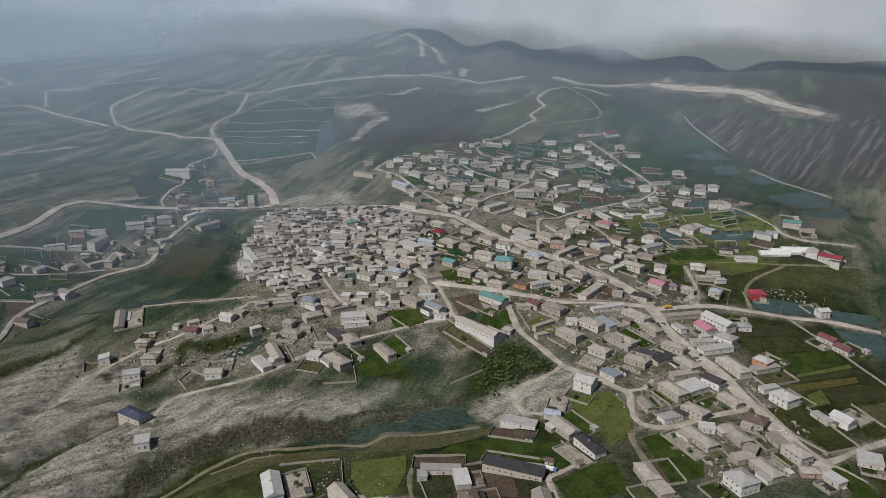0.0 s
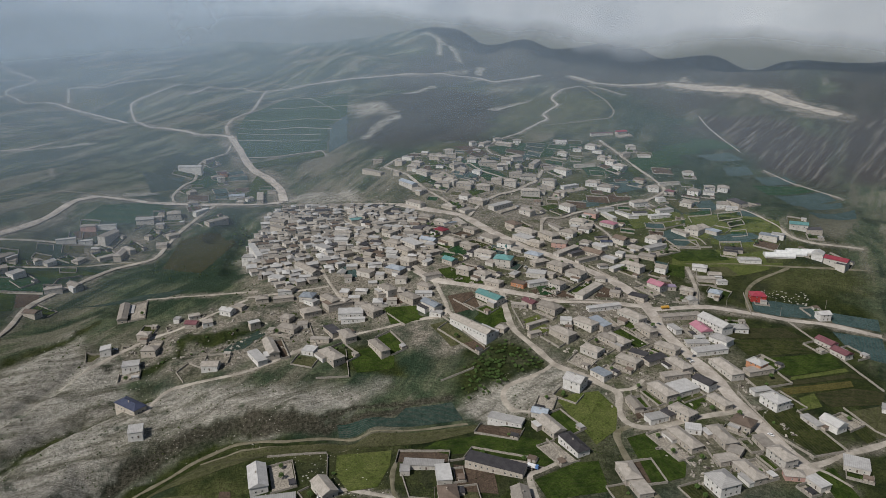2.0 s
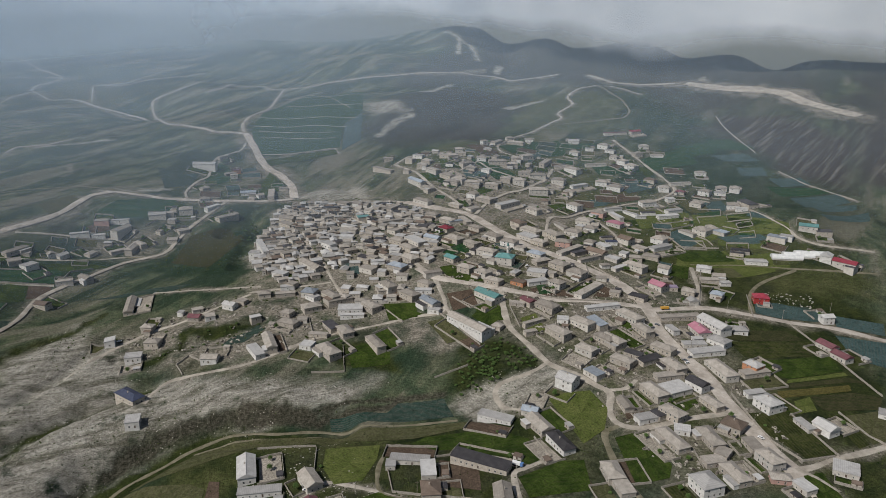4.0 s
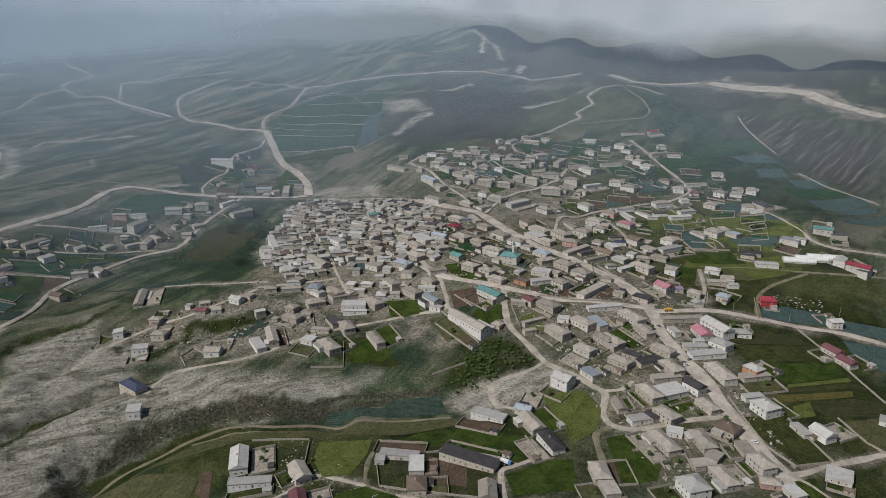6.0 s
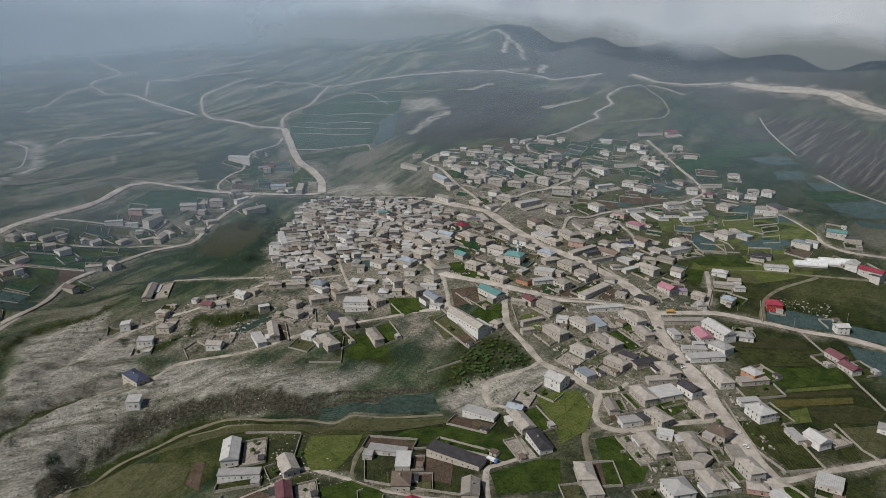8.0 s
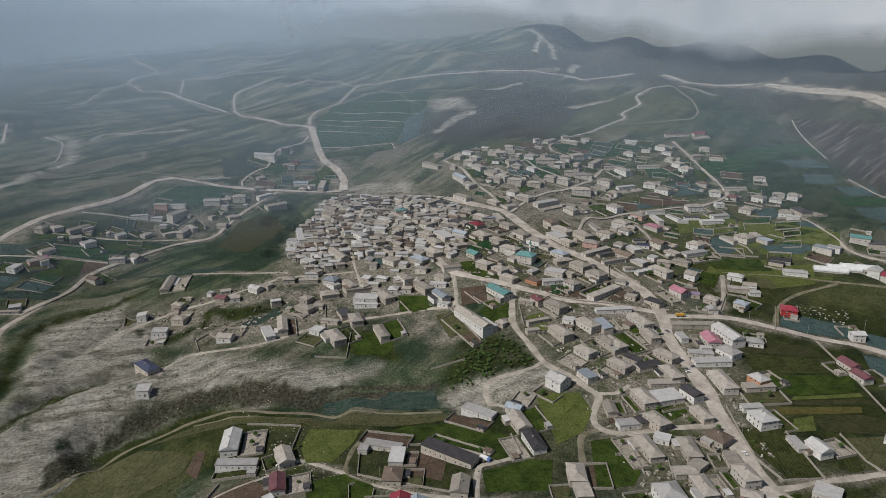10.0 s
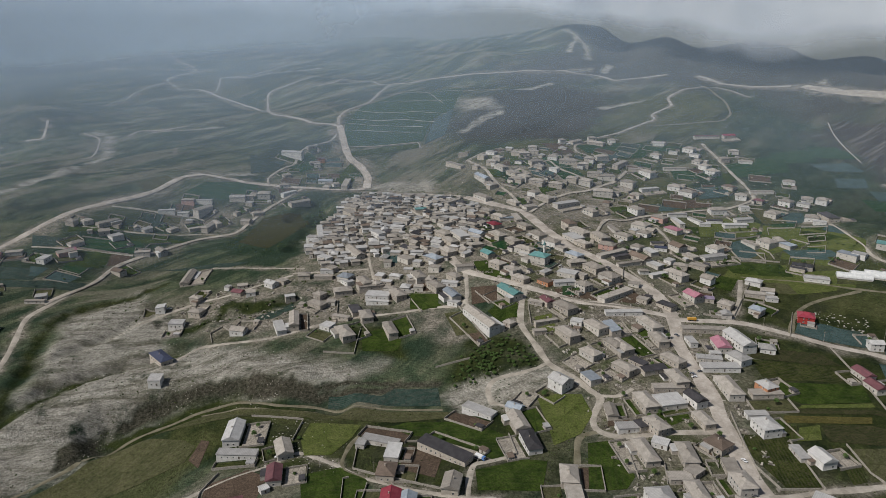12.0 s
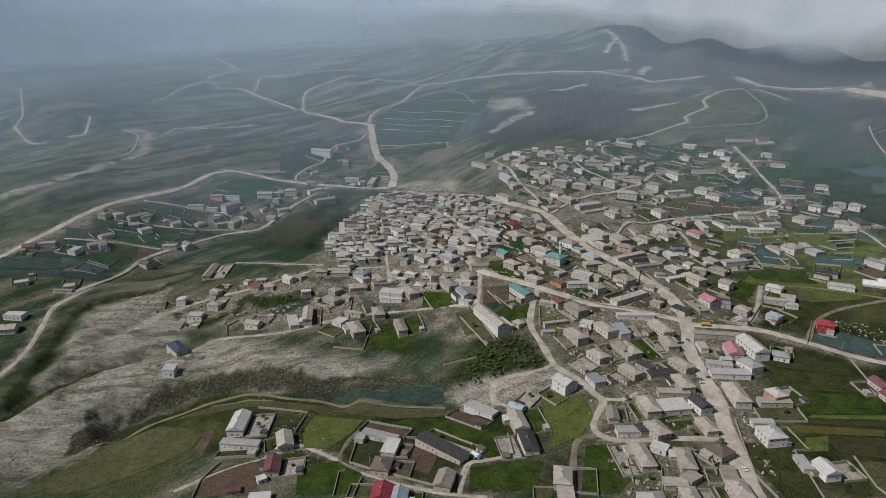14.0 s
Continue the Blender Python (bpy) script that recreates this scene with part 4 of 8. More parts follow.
field("cabbage", (287.3, 595.0), (309.3, 589.6), (338.0, 572.4), (325.1, 554.2), (296.1, 559.9), (276.8, 569.2))
field("cabbage", (345.8, 566.7), (381.7, 550.2), (369.3, 528.6), (337.2, 546.1))
field("cabbage", (326.5, 530.0), (361.9, 516.1), (337.9, 475.0), (318.7, 489.8))
field("cabbage", (262.0, 758.8), (282.6, 772.6), (289.0, 731.6), (267.4, 713.0))
field("cabbage", (340.3, 857.4), (367.0, 856.8), (360.9, 816.9), (339.2, 816.5))
field("cabbage", (368.2, 803.1), (381.1, 788.9), (378.2, 754.0), (360.7, 760.6))
field("cabbage", (331.4, 739.9), (355.6, 729.8), (361.6, 715.9), (334.2, 722.4))
field("cabbage", (260.1, 926.7), (294.6, 941.6), (301.5, 913.0), (259.0, 895.6))
field("cabbage", (190.1, 868.3), (219.4, 872.9), (222.0, 853.1), (195.4, 844.9))
field("cabbage", (52.1, 943.7), (83.0, 951.3), (77.9, 921.0), (60.5, 929.4))
field("green", (148.4, 844.1), (173.6, 854.2), (177.9, 831.8), (160.0, 814.2))
field("green", (60.5, 898.0), (78.5, 906.9), (84.1, 894.3), (65.3, 881.3))
field("green", (-47.4, 597.9), (-42.4, 601.1), (-16.0, 579.4), (-33.7, 574.8))
field("green", (15.0, 709.8), (25.8, 717.0), (35.8, 697.2), (26.2, 686.0))
field("green", (-7.8, 734.7), (7.4, 736.5), (5.6, 712.5), (-6.2, 712.3))
field("cabbage", (-92.8, 691.3), (-81.5, 694.3), (-76.1, 676.0), (-84.9, 668.5))
field("green", (3.5, 659.0), (16.2, 661.9), (26.9, 648.2), (14.3, 636.8))
field("green", (32.1, 641.0), (44.3, 637.1), (40.4, 621.7), (23.8, 627.8))
field("cabbage", (64.1, 713.2), (79.4, 718.0), (80.4, 697.3), (65.3, 688.8))
field("green", (24.7, 564.1), (42.6, 583.9), (50.9, 573.7), (49.8, 556.4), (36.0, 546.1))
field("green", (-80.7, 539.1), (-68.6, 549.6), (-44.2, 544.0), (-44.7, 519.6), (-74.2, 517.7))
field("green", (144.4, 548.0), (158.6, 558.7), (164.9, 545.2), (151.8, 528.8))
field("dry", (270.6, 667.2), (298.1, 666.1), (301.7, 646.8), (278.2, 642.2))
field("dark", (88.5, 615.9), (103.4, 610.8), (103.9, 595.9), (88.3, 592.7))
field("crop", (-432.9, 806.5), (-405.6, 818.3), (-396.4, 784.6), (-416.4, 778.6))
field("dark", (-451.3, 700.4), (-398.9, 730.3), (-395.2, 709.3), (-438.9, 687.9))
field("green", (-446.7, 669.5), (-424.9, 691.0), (-406.2, 696.2), (-408.7, 669.7), (-438.6, 655.2))
field("crop", (-385.1, 683.7), (-285.7, 692.9), (-241.7, 686.7), (-260.3, 672.3), (-343.2, 686.8))
field("crop", (-187.9, 557.4), (-180.4, 571.2), (-161.3, 594.9), (-152.9, 579.9), (-167.6, 560.7))
field("crop", (-383.5, 1035.7), (-325.9, 1013.4), (-321.3, 985.3), (-351.5, 959.5))
field("crop", (-387.6, 879.0), (-358.5, 888.2), (-355.3, 867.7), (-384.8, 863.4))
field("dark", (-287.5, 1237.0), (-291.7, 1369.4), (-223.6, 1494.8), (-108.1, 1508.5), (-104.7, 1316.9), (-135.8, 1266.4), (-132.9, 1148.6), (-250.1, 1117.0), (-274.2, 1179.8), turn=radians(90))
field("cabbage", (-132.4, 1262.6), (-104.5, 1314.0), (-100.9, 1170.6), (-128.2, 1130.1))
field("green", (-248.7, 1101.7), (-138.3, 1139.7), (-133.9, 1116.2), (-241.1, 1074.1))
field("cabbage", (427.9, 1045.2), (482.6, 1051.9), (495.2, 1022.2), (442.6, 1024.4))
field("cabbage", (450.0, 1001.1), (488.6, 1002.4), (482.6, 969.7), (442.3, 965.8))
field("cabbage", (464.0, 874.0), (532.3, 879.0), (526.6, 843.0), (457.4, 821.9))
field("cabbage", (442.6, 769.8), (527.6, 807.0), (509.6, 775.9), (444.0, 748.4))
field("dark", (447.0, 1111.6), (485.9, 1110.6), (504.6, 1061.9), (440.4, 1068.8), turn=radians(95))
field("crop", (-523.2, 616.2), (-442.4, 627.8), (-435.5, 601.5), (-502.2, 592.5))
field("crop", (-497.9, 587.8), (-428.8, 601.3), (-386.3, 614.0), (-384.9, 594.5), (-452.2, 581.3), (-487.6, 576.1))
field("crop", (287.3, 590.3), (331.8, 583.0), (338.6, 566.5), (333.9, 552.4), (282.2, 570.0))
field("soil", (-129.9, 345.0), (-108.1, 360.1), (-93.0, 353.1), (-90.5, 324.9), (-123.0, 323.0))
field("cabbage", (448.5, 1091.5), (492.2, 1093.8), (504.1, 1070.9), (457.5, 1069.3))
field("cabbage", (478.0, 959.0), (519.4, 950.7), (519.8, 921.0), (476.2, 921.5))
field("cabbage", (469.5, 834.8), (528.5, 834.3), (518.9, 817.1), (464.3, 799.8))
field("dark", (383.9, 1077.9), (442.2, 1098.1), (443.5, 1054.1), (387.7, 1036.8), turn=radians(95))
field("dark", (456.7, 927.9), (520.8, 908.6), (529.6, 884.5), (456.1, 878.3), turn=radians(95))
field("dark", (286.8, 790.1), (338.0, 807.9), (358.7, 795.2), (323.9, 786.6), turn=radians(95))
field("green", (221.6, 672.7), (253.8, 667.4), (240.8, 635.7), (222.1, 645.1))
field("green", (345.0, 792.3), (383.3, 738.2), (385.5, 722.7), (336.7, 754.3))
field("dry", (333.4, 778.0), (370.2, 749.0), (369.2, 732.0), (330.2, 752.8))
field("green", (243.5, 708.5), (302.4, 708.8), (309.5, 681.4), (252.5, 681.0))
field("dark", (146.8, 1092.0), (211.8, 1118.3), (212.8, 1048.6), (172.4, 1030.1), (145.4, 1045.1))
field("green", (301.7, 991.1), (315.4, 997.9), (318.8, 968.0), (302.1, 949.7))
field("dark", (55.9, 997.5), (82.5, 978.2), (108.2, 959.6), (87.7, 943.4), (70.1, 967.4))
field("green", (17.8, 997.1), (43.4, 977.4), (46.6, 957.9), (19.8, 962.3))
field("dark", (8.2, 956.6), (19.5, 932.8), (44.9, 909.4), (30.1, 902.1), (0.7, 937.7))
field("meadow", (70.5, 453.7), (83.2, 458.2), (101.2, 457.2), (108.2, 434.1), (99.3, 410.5), (82.1, 397.2), (78.3, 422.2))
field("meadow", (-85.3, 416.2), (-49.5, 417.2), (-51.1, 398.7), (-59.0, 376.9), (-76.4, 375.6), (-85.4, 394.7))
field("meadow", (351.5, 694.7), (302.2, 692.3), (265.8, 653.3), (295.1, 643.9), (338.8, 657.3))
field("meadow", (354.6, 709.7), (312.1, 735.9), (307.2, 722.3), (348.2, 700.7))
field("green", (203.0, 352.5), (216.0, 355.2), (214.5, 323.7), (199.1, 317.0))
field("green", (-362.2, 910.0), (-339.1, 918.7), (-311.2, 916.0), (-326.8, 878.5), (-346.7, 873.9))
field("soil", (-408.6, 842.6), (-391.8, 856.0), (-381.6, 843.1), (-400.0, 830.7))
field("dry", (-472.4, 864.4), (-445.7, 898.7), (-425.5, 884.7), (-450.3, 845.8))
field("green", (-480.6, 730.4), (-456.5, 752.6), (-421.4, 767.9), (-419.8, 751.7), (-472.1, 715.0))
field("dark", (-317.9, 1013.0), (-303.9, 1082.1), (-268.0, 1041.0), (-289.9, 996.7))
field("green", (-228.4, 1051.7), (-199.4, 1008.4), (-210.0, 959.6), (-234.6, 965.4))

field("meadow", (314, 816), (349, 797), (391, 739), (383, 717), (359, 729), (331, 747), (286, 727))
field("meadow", (312, 820), (296, 843), (243, 818), (238, 774), (298, 783))
field("cabbage", (314, 744), (347, 732), (350, 713), (320, 721))
field("meadow", (240, 666), (250, 690), (308, 708), (309, 672), (360, 670), (356, 662), (285, 667))
field("meadow", (240, 433), (254, 438), (250, 421), (234, 417))
field("yellow", (234, 446), (292, 453), (289, 445), (232, 437))
field("green", (147, 437), (170, 442), (171, 432), (158, 423))
field("soil", (118, 428), (134, 429), (124, 421), (117, 419))
field("dry", (-13, 566), (1, 567), (20, 535), (2, 533))
field("soil", (83, 594), (103, 611), (121, 592), (118, 588), (92, 591))
field("soil", (136, 590), (152, 612), (166, 595), (152, 590))
field("meadow", (65, 554), (79, 560), (83, 536), (77, 528), (66, 541))
field("dry", (-262, 330), (-244, 362), (-222, 400), (-200, 402), (-170, 396), (-158, 388), (-158, 372), (-186, 352), (-222, 334))
field("soil", (-156, 374), (-157, 395), (-150, 393), (-144, 364))
field("dry", (-188, 433), (-170, 444), (-154, 449), (-92, 449), (-33, 439), (10, 439), (20, 434), (-27, 423), (-68, 424), (-98, 443), (-142, 421), (-178, 410), (-196, 407), (-215, 412))
field("soil", (63, 372), (73, 378), (77, 354), (65, 351))
field("green", (-72, 355), (-49, 364), (-29, 352), (-25, 333), (-62, 328))

field("crop", (-502, 695), (-469, 701), (-463, 683), (-487, 673))
field("dark", (-445, 710), (-398, 736), (-390, 731), (-391, 710), (-439, 690))
field("green", (-437, 682), (-409, 696), (-401, 667), (-431, 646))
field("soil", (-409, 696), (-390, 703), (-387, 686), (-401, 672))
field("cabbage", (-458, 630), (-440, 634), (-438, 612), (-444, 609))
field("crop", (-438, 600), (-390, 622), (-387, 600), (-428, 586))
field("dark", (-393, 900), (-325, 936), (-329, 877), (-408, 862))
field("cabbage", (-380, 877), (-353, 887), (-354, 870), (-377, 863))
field("fallow", (-287, 837), (-247, 865), (-220, 822), (-242, 737), (-291, 769))
field("cabbage", (-368, 1001), (-324, 1032), (-327, 981), (-357, 982))
field("green", (-422, 738), (-378, 761), (-350, 759), (-396, 732))
field("cabbage", (260, 937), (301, 945), (298, 916), (256, 904))
field("cabbage", (188, 869), (226, 875), (233, 862), (194, 847))
field("green", (145, 849), (164, 856), (179, 832), (157, 817))
field("soil", (228, 887), (272, 902), (269, 874), (236, 863))
field("cabbage", (149, 1043), (176, 1056), (159, 995), (145, 1000))
field("cabbage", (45, 952), (79, 946), (79, 929), (52, 930))
field("dark", (109, 1065), (170, 1111), (269, 1100), (258, 1078), (193, 1071), (126, 1030))
field("dark", (237, 997), (301, 1007), (301, 977), (239, 965))
field("green", (70, 987), (87, 991), (104, 968), (86, 960))
field("soil", (59, 1057), (90, 1067), (107, 1021), (84, 999))
field("cabbage", (343, 856), (366, 856), (361, 816), (340, 819))
field("dry", (311, 871), (340, 866), (340, 819), (315, 820))
field("green", (224, 802), (306, 808), (304, 791), (238, 772))
field("dark", (311, 1023), (403, 1074), (396, 1008), (315, 975))
field("cabbage", (-93, 695), (-79, 691), (-76, 668), (-89, 672))
field("green", (-51, 608), (-22, 600), (-21, 576), (-46, 579))
field("green", (2, 662), (15, 664), (25, 643), (9, 639))
field("green", (13, 641), (31, 641), (34, 624), (18, 624))
field("dark", (15, 715), (29, 719), (37, 696), (21, 689))
field("dry", (-11, 737), (5, 740), (7, 716), (-8, 714))
field("cabbage", (62, 716), (82, 715), (76, 687), (60, 699))
field("green", (29, 580), (47, 583), (51, 553), (31, 555))
field("soil", (81, 603), (101, 614), (112, 597), (88, 586))
field("dark", (79, 945), (111, 956), (119, 940), (91, 925))
field("green", (-11, 957), (19, 951), (27, 921), (-2, 929))
field("soil", (6, 607), (29, 608), (32, 580), (10, 576))
field("green", (-77, 738), (-61, 733), (-61, 706), (-72, 713))
field("soil", (-54, 627), (-37, 625), (-34, 609), (-51, 611))
field("green", (-153, 699), (-136, 699), (-132, 673), (-146, 673))

# roads and lanes
road("road", 11, (-30.9, 872.5), (8.1, 844.6), (41.0, 821.0), (58.0, 790.0), (71.0, 761.0), (84.0, 735.0), (96.0, 711.0), (116.0, 688.0), (131.0, 671.0), (146.0, 651.0), (162.0, 630.0), (172.0, 610.0), (178.0, 590.0), (180.0, 560.0), (178.0, 533.0), (183.0, 503.0), (187.5, 478.0), (190.5, 454.0), (191.5, 434.0), (193.0, 416.0), (194.5, 398.0), (196.0, 380.0), (200.0, 358.0), (204.0, 334.5))
road("road", 7, (180.0, 569.5), (198.3, 571.5), (234.2, 576.4), (256.9, 571.0), (278.3, 563.2), (302.3, 552.4), (335.1, 542.1), (364.7, 520.9))
road("road", 8, (181.8, 571.2), (174.8, 574.7), (155.7, 578.3), (127.0, 583.3), (102.1, 583.0), (85.7, 591.6), (68.8, 599.0), (55.5, 605.9), (39.0, 614.9), (7.9, 633.6), (-4.0, 643.4), (-18.9, 666.1))
road("lane", 5.1, (55.5, 605.9), (53.0, 569.0), (53.9, 546.2), (59.3, 531.5), (66.3, 517.4), (75.4, 498.1), (80.2, 491.0), (96.0, 475.9), (107.9, 460.8), (114.2, 451.2), (108.3, 430.7), (109.9, 415.8), (122.4, 408.2), (137.6, 410.3), (157.5, 415.1), (181.1, 418.8), (193.5, 420.8))
road("lane", 4.2, (77.2, 494.6), (61.2, 484.6), (42.6, 480.5), (34.2, 471.9), (38.2, 454.2), (49.7, 445.7))
road("lane", 3.4, (114.9, 455.1), (126.9, 454.9), (136.9, 463.7))
road("track", 4, (109.4, 413.2), (98.6, 406.6), (96.3, 386.7), (97.1, 362.3), (101.2, 337.0))
road("lane", 4.2, (201.8, 358.1), (214.5, 360.7), (231.1, 367.5), (250.5, 372.3), (283.7, 382.3))
road("lane", 3.4, (203.2, 357.6), (209.8, 350.5), (216.1, 336.9))
road("lane", 4.2, (257.5, 673.5), (248.9, 637.4), (240.2, 606.3), (227.2, 577.5))
road("track", 4, (257.5, 673.5), (306.1, 672.5), (357.5, 662.4), (392.3, 655.2), (437.3, 647.6))
road("track", 4, (359.7, 659.0), (316.3, 636.1), (289.8, 607.7), (272.4, 566.7))
road("lane", 3.4, (371.6, 844.1), (377.8, 810.6), (379.4, 756.8), (385.4, 729.1), (388.9, 710.2), (410.9, 695.0), (460.5, 689.9))
road("lane", 4.2, (117.9, 716.9), (127.9, 766.0), (139.7, 803.2), (160.0, 806.3), (183.3, 824.9), (213.4, 839.0), (252.2, 857.3), (282.3, 865.5), (304.3, 880.6), (324.5, 904.4), (323.4, 944.7), (320.7, 968.0), (317.5, 991.3), (314.1, 1015.3), (310.7, 1041.1), (303.0, 1077.4), (297.6, 1109.1))
road("lane", 3.4, (282.3, 865.5), (292.7, 841.9), (303.2, 810.9), (309.6, 790.9))
road("lane", 4.2, (52.0, 812.7), (70.6, 852.4), (97.6, 883.4), (111.0, 891.3), (124.5, 899.3), (135.7, 910.9), (147.1, 923.2), (159.0, 936.6), (176.7, 978.1))
road("lane", 3.4, (193.6, 793.4), (201.6, 757.4), (198.9, 714.4))
road("lane", 4.2, (-14.3, 662.6), (-26.7, 690.9), (-41.7, 731.2), (-58.9, 772.9), (-76.9, 808.0), (-103.2, 849.8))
road("lane", 3.4, (-30.9, 872.5), (-63.9, 886.0), (-110.0, 907.7), (-166.5, 932.6))
road("lane", 3.4, (-88.0, 625.7), (-104.7, 668.8), (-115.4, 702.1), (-133.5, 746.8), (-150.6, 800.7))
road("lane", 3.4, (-4.0, 643.4), (1.1, 613.0), (3.8, 586.8), (-2.0, 576.4), (-21.9, 577.6), (-46.7, 576.0), (-71.3, 573.0), (-100.0, 565.8), (-126.1, 549.0), (-146.4, 533.6), (-167.3, 523.9), (-194.4, 520.9), (-221.3, 515.8), (-227.6, 485.1))
road("lane", 3.4, (-178.7, 646.6), (-151.8, 649.8), (-124.8, 653.7), (-103.1, 657.5))
road("lane", 3.4, (-177.8, 643.0), (-205.2, 622.9), (-231.7, 604.8), (-254.5, 594.8), (-275.9, 576.9), (-289.4, 556.3), (-304.6, 527.7))
road("lane", 3.4, (-170.2, 657.5), (-216.8, 662.5), (-253.6, 669.8), (-279.6, 677.1))
road("lane", 3.4, (3.8, 586.8), (7.8, 572.1), (30.7, 528.5))
road("road", 7, (-477.6, 794.0), (-456.8, 831.0), (-436.2, 868.3), (-423.7, 901.4), (-413.7, 911.4), (-403.9, 922.3), (-391.4, 922.5), (-379.4, 923.7), (-367.2, 924.7), (-354.4, 923.8), (-341.8, 923.3), (-330.5, 926.5), (-313.2, 930.4), (-301.8, 932.9), (-290.2, 934.9), (-278.4, 936.6), (-266.4, 937.8), (-221.1, 938.5), (-179.9, 947.8))
road("road", 11, (-178.7, 949.9), (-188.4, 996.8), (-201.6, 1024.9), (-216.8, 1048.1), (-230.7, 1064.0), (-253.6, 1112.3), (-272.4, 1162.5), (-296.1, 1227.3))
road("road", 7, (-289.4, 1214.4), (-316.2, 1238.2), (-336.2, 1243.3), (-356.1, 1247.6), (-376.8, 1262.6), (-398.9, 1280.7), (-421.4, 1298.8), (-441.9, 1309.7), (-471.1, 1344.7), (-515.5, 1418.5), (-552.4, 1469.9), (-575.4, 1482.7), (-601.4, 1502.2), (-627.5, 1520.9), (-651.6, 1534.2), (-677.0, 1552.6), (-702.5, 1570.3), (-732.2, 1569.1))
road("lane", 5.1, (-732.2, 1569.1), (-746.5, 1560.4), (-761.5, 1553.2), (-790.8, 1579.2), (-819.7, 1603.6), (-827.8, 1658.5), (-822.2, 1699.1), (-824.3, 1758.5), (-876.7, 1817.8), (-920.4, 1856.6), (-1007.5, 1983.1), (-1080.7, 2077.6), (-1191.2, 2237.6))
road("lane", 4.2, (-475.8, 1353.4), (-552.6, 1544.5), (-552.1, 1586.0), (-536.0, 1603.2), (-520.5, 1623.6), (-506.6, 1641.7), (-495.0, 1668.6), (-490.1, 1721.0))
road("lane", 4.2, (-690.7, 1586.3), (-722.7, 1683.0), (-705.7, 1690.1), (-688.3, 1696.5), (-670.6, 1702.8), (-652.7, 1708.6), (-639.6, 1724.1), (-625.6, 1737.9), (-612.9, 1756.5), (-600.4, 1776.5), (-587.7, 1797.4), (-571.3, 1811.9), (-554.3, 1825.8), (-538.7, 1845.6), (-521.2, 1860.1))
road("lane", 5.1, (-298.8, 1230.7), (-312.2, 1285.1), (-308.6, 1347.8), (-298.5, 1376.7), (-287.0, 1401.5), (-283.9, 1499.4), (-288.6, 1612.6), (-268.6, 1614.0), (-247.0, 1605.1), (-226.6, 1602.4), (-207.5, 1599.7), (-188.5, 1597.1), (-170.1, 1598.8), (-152.0, 1603.5), (-133.5, 1605.7), (-114.9, 1606.6), (-97.3, 1608.1), (-79.9, 1613.8), (-62.4, 1621.0), (-44.8, 1629.4), (-27.1, 1640.0), (-9.2, 1650.3), (9.0, 1660.4), (26.9, 1666.5), (45.0, 1672.2), (63.2, 1678.0), (81.4, 1683.0), (99.9, 1689.5))
road("lane", 4.2, (-291.3, 1614.0), (-324.9, 1657.6), (-361.2, 1707.5), (-385.5, 1717.2), (-409.0, 1722.8), (-429.6, 1716.4), (-435.2, 1635.8), (-452.3, 1604.3))
road("lane", 3.4, (-313.2, 930.4), (-321.7, 948.6), (-321.3, 984.0), (-317.0, 1009.4), (-310.5, 1025.6), (-314.5, 1078.5), (-307.6, 1097.0), (-296.6, 1115.2), (-285.6, 1135.5), (-286.2, 1174.5))
road("lane", 4.2, (-266.3, 931.5), (-281.3, 887.4), (-292.2, 857.4), (-300.8, 817.2), (-306.5, 793.7), (-340.4, 770.2), (-362.8, 733.0), (-380.6, 705.3), (-392.4, 669.8), (-384.0, 605.0), (-389.4, 555.0))
road("track", 4, (-580.9, 881.9), (-574.4, 888.6), (-566.6, 893.7), (-558.6, 898.6), (-550.3, 903.0), (-541.2, 906.5), (-531.8, 909.6), (-522.5, 912.8), (-513.0, 916.1), (-503.7, 918.7), (-494.2, 920.9), (-484.3, 922.7), (-474.3, 924.4), (-464.4, 926.0), (-454.5, 928.0), (-444.6, 930.0), (-433.4, 929.1), (-422.3, 928.3), (-411.5, 928.1), (-401.5, 929.9), (-389.9, 927.8), (-378.6, 926.4), (-367.8, 926.3))
road("track", 3, (-389.7, 706.1), (-402.2, 702.1), (-439.3, 686.4), (-464.4, 681.1))
road("track", 3, (-297.0, 805.5), (-320.8, 787.4), (-352.5, 784.5), (-379.0, 770.7), (-425.0, 749.9))
road("track", 2.6, (-268, 328), (-260, 350), (-249, 366), (-238, 382), (-229, 405), (-219, 418), (-196, 433), (-178, 447), (-160, 455), (-140, 456), (-124, 454), (-91, 455), (-60, 447), (-33, 443), (4, 442))
road("track", 1.6, (-180, 440), (-158, 449), (-140, 450), (-122, 448), (-92, 449))
road("lane", 7.6, (9.0, 1660.4), (26.9, 1666.5), (45.0, 1672.2), (63.2, 1678.0), (81.4, 1683.0), (99.9, 1689.5), (118.4, 1675.3), (137.2, 1668.0), (156.6, 1668.5), (173.2, 1641.4), (189.4, 1615.8), (204.5, 1585.9), (225.5, 1591.6), (246.5, 1596.1), (267.3, 1599.4), (290.2, 1608.3), (312.7, 1614.4))
road("lane", 10.2, (371.1, 1572.4), (386.8, 1536.1), (398.6, 1489.5), (414.5, 1477.0), (430.8, 1467.3), (446.3, 1455.4), (464.4, 1455.5), (482.1, 1454.3), (498.7, 1450.0), (514.0, 1442.5))
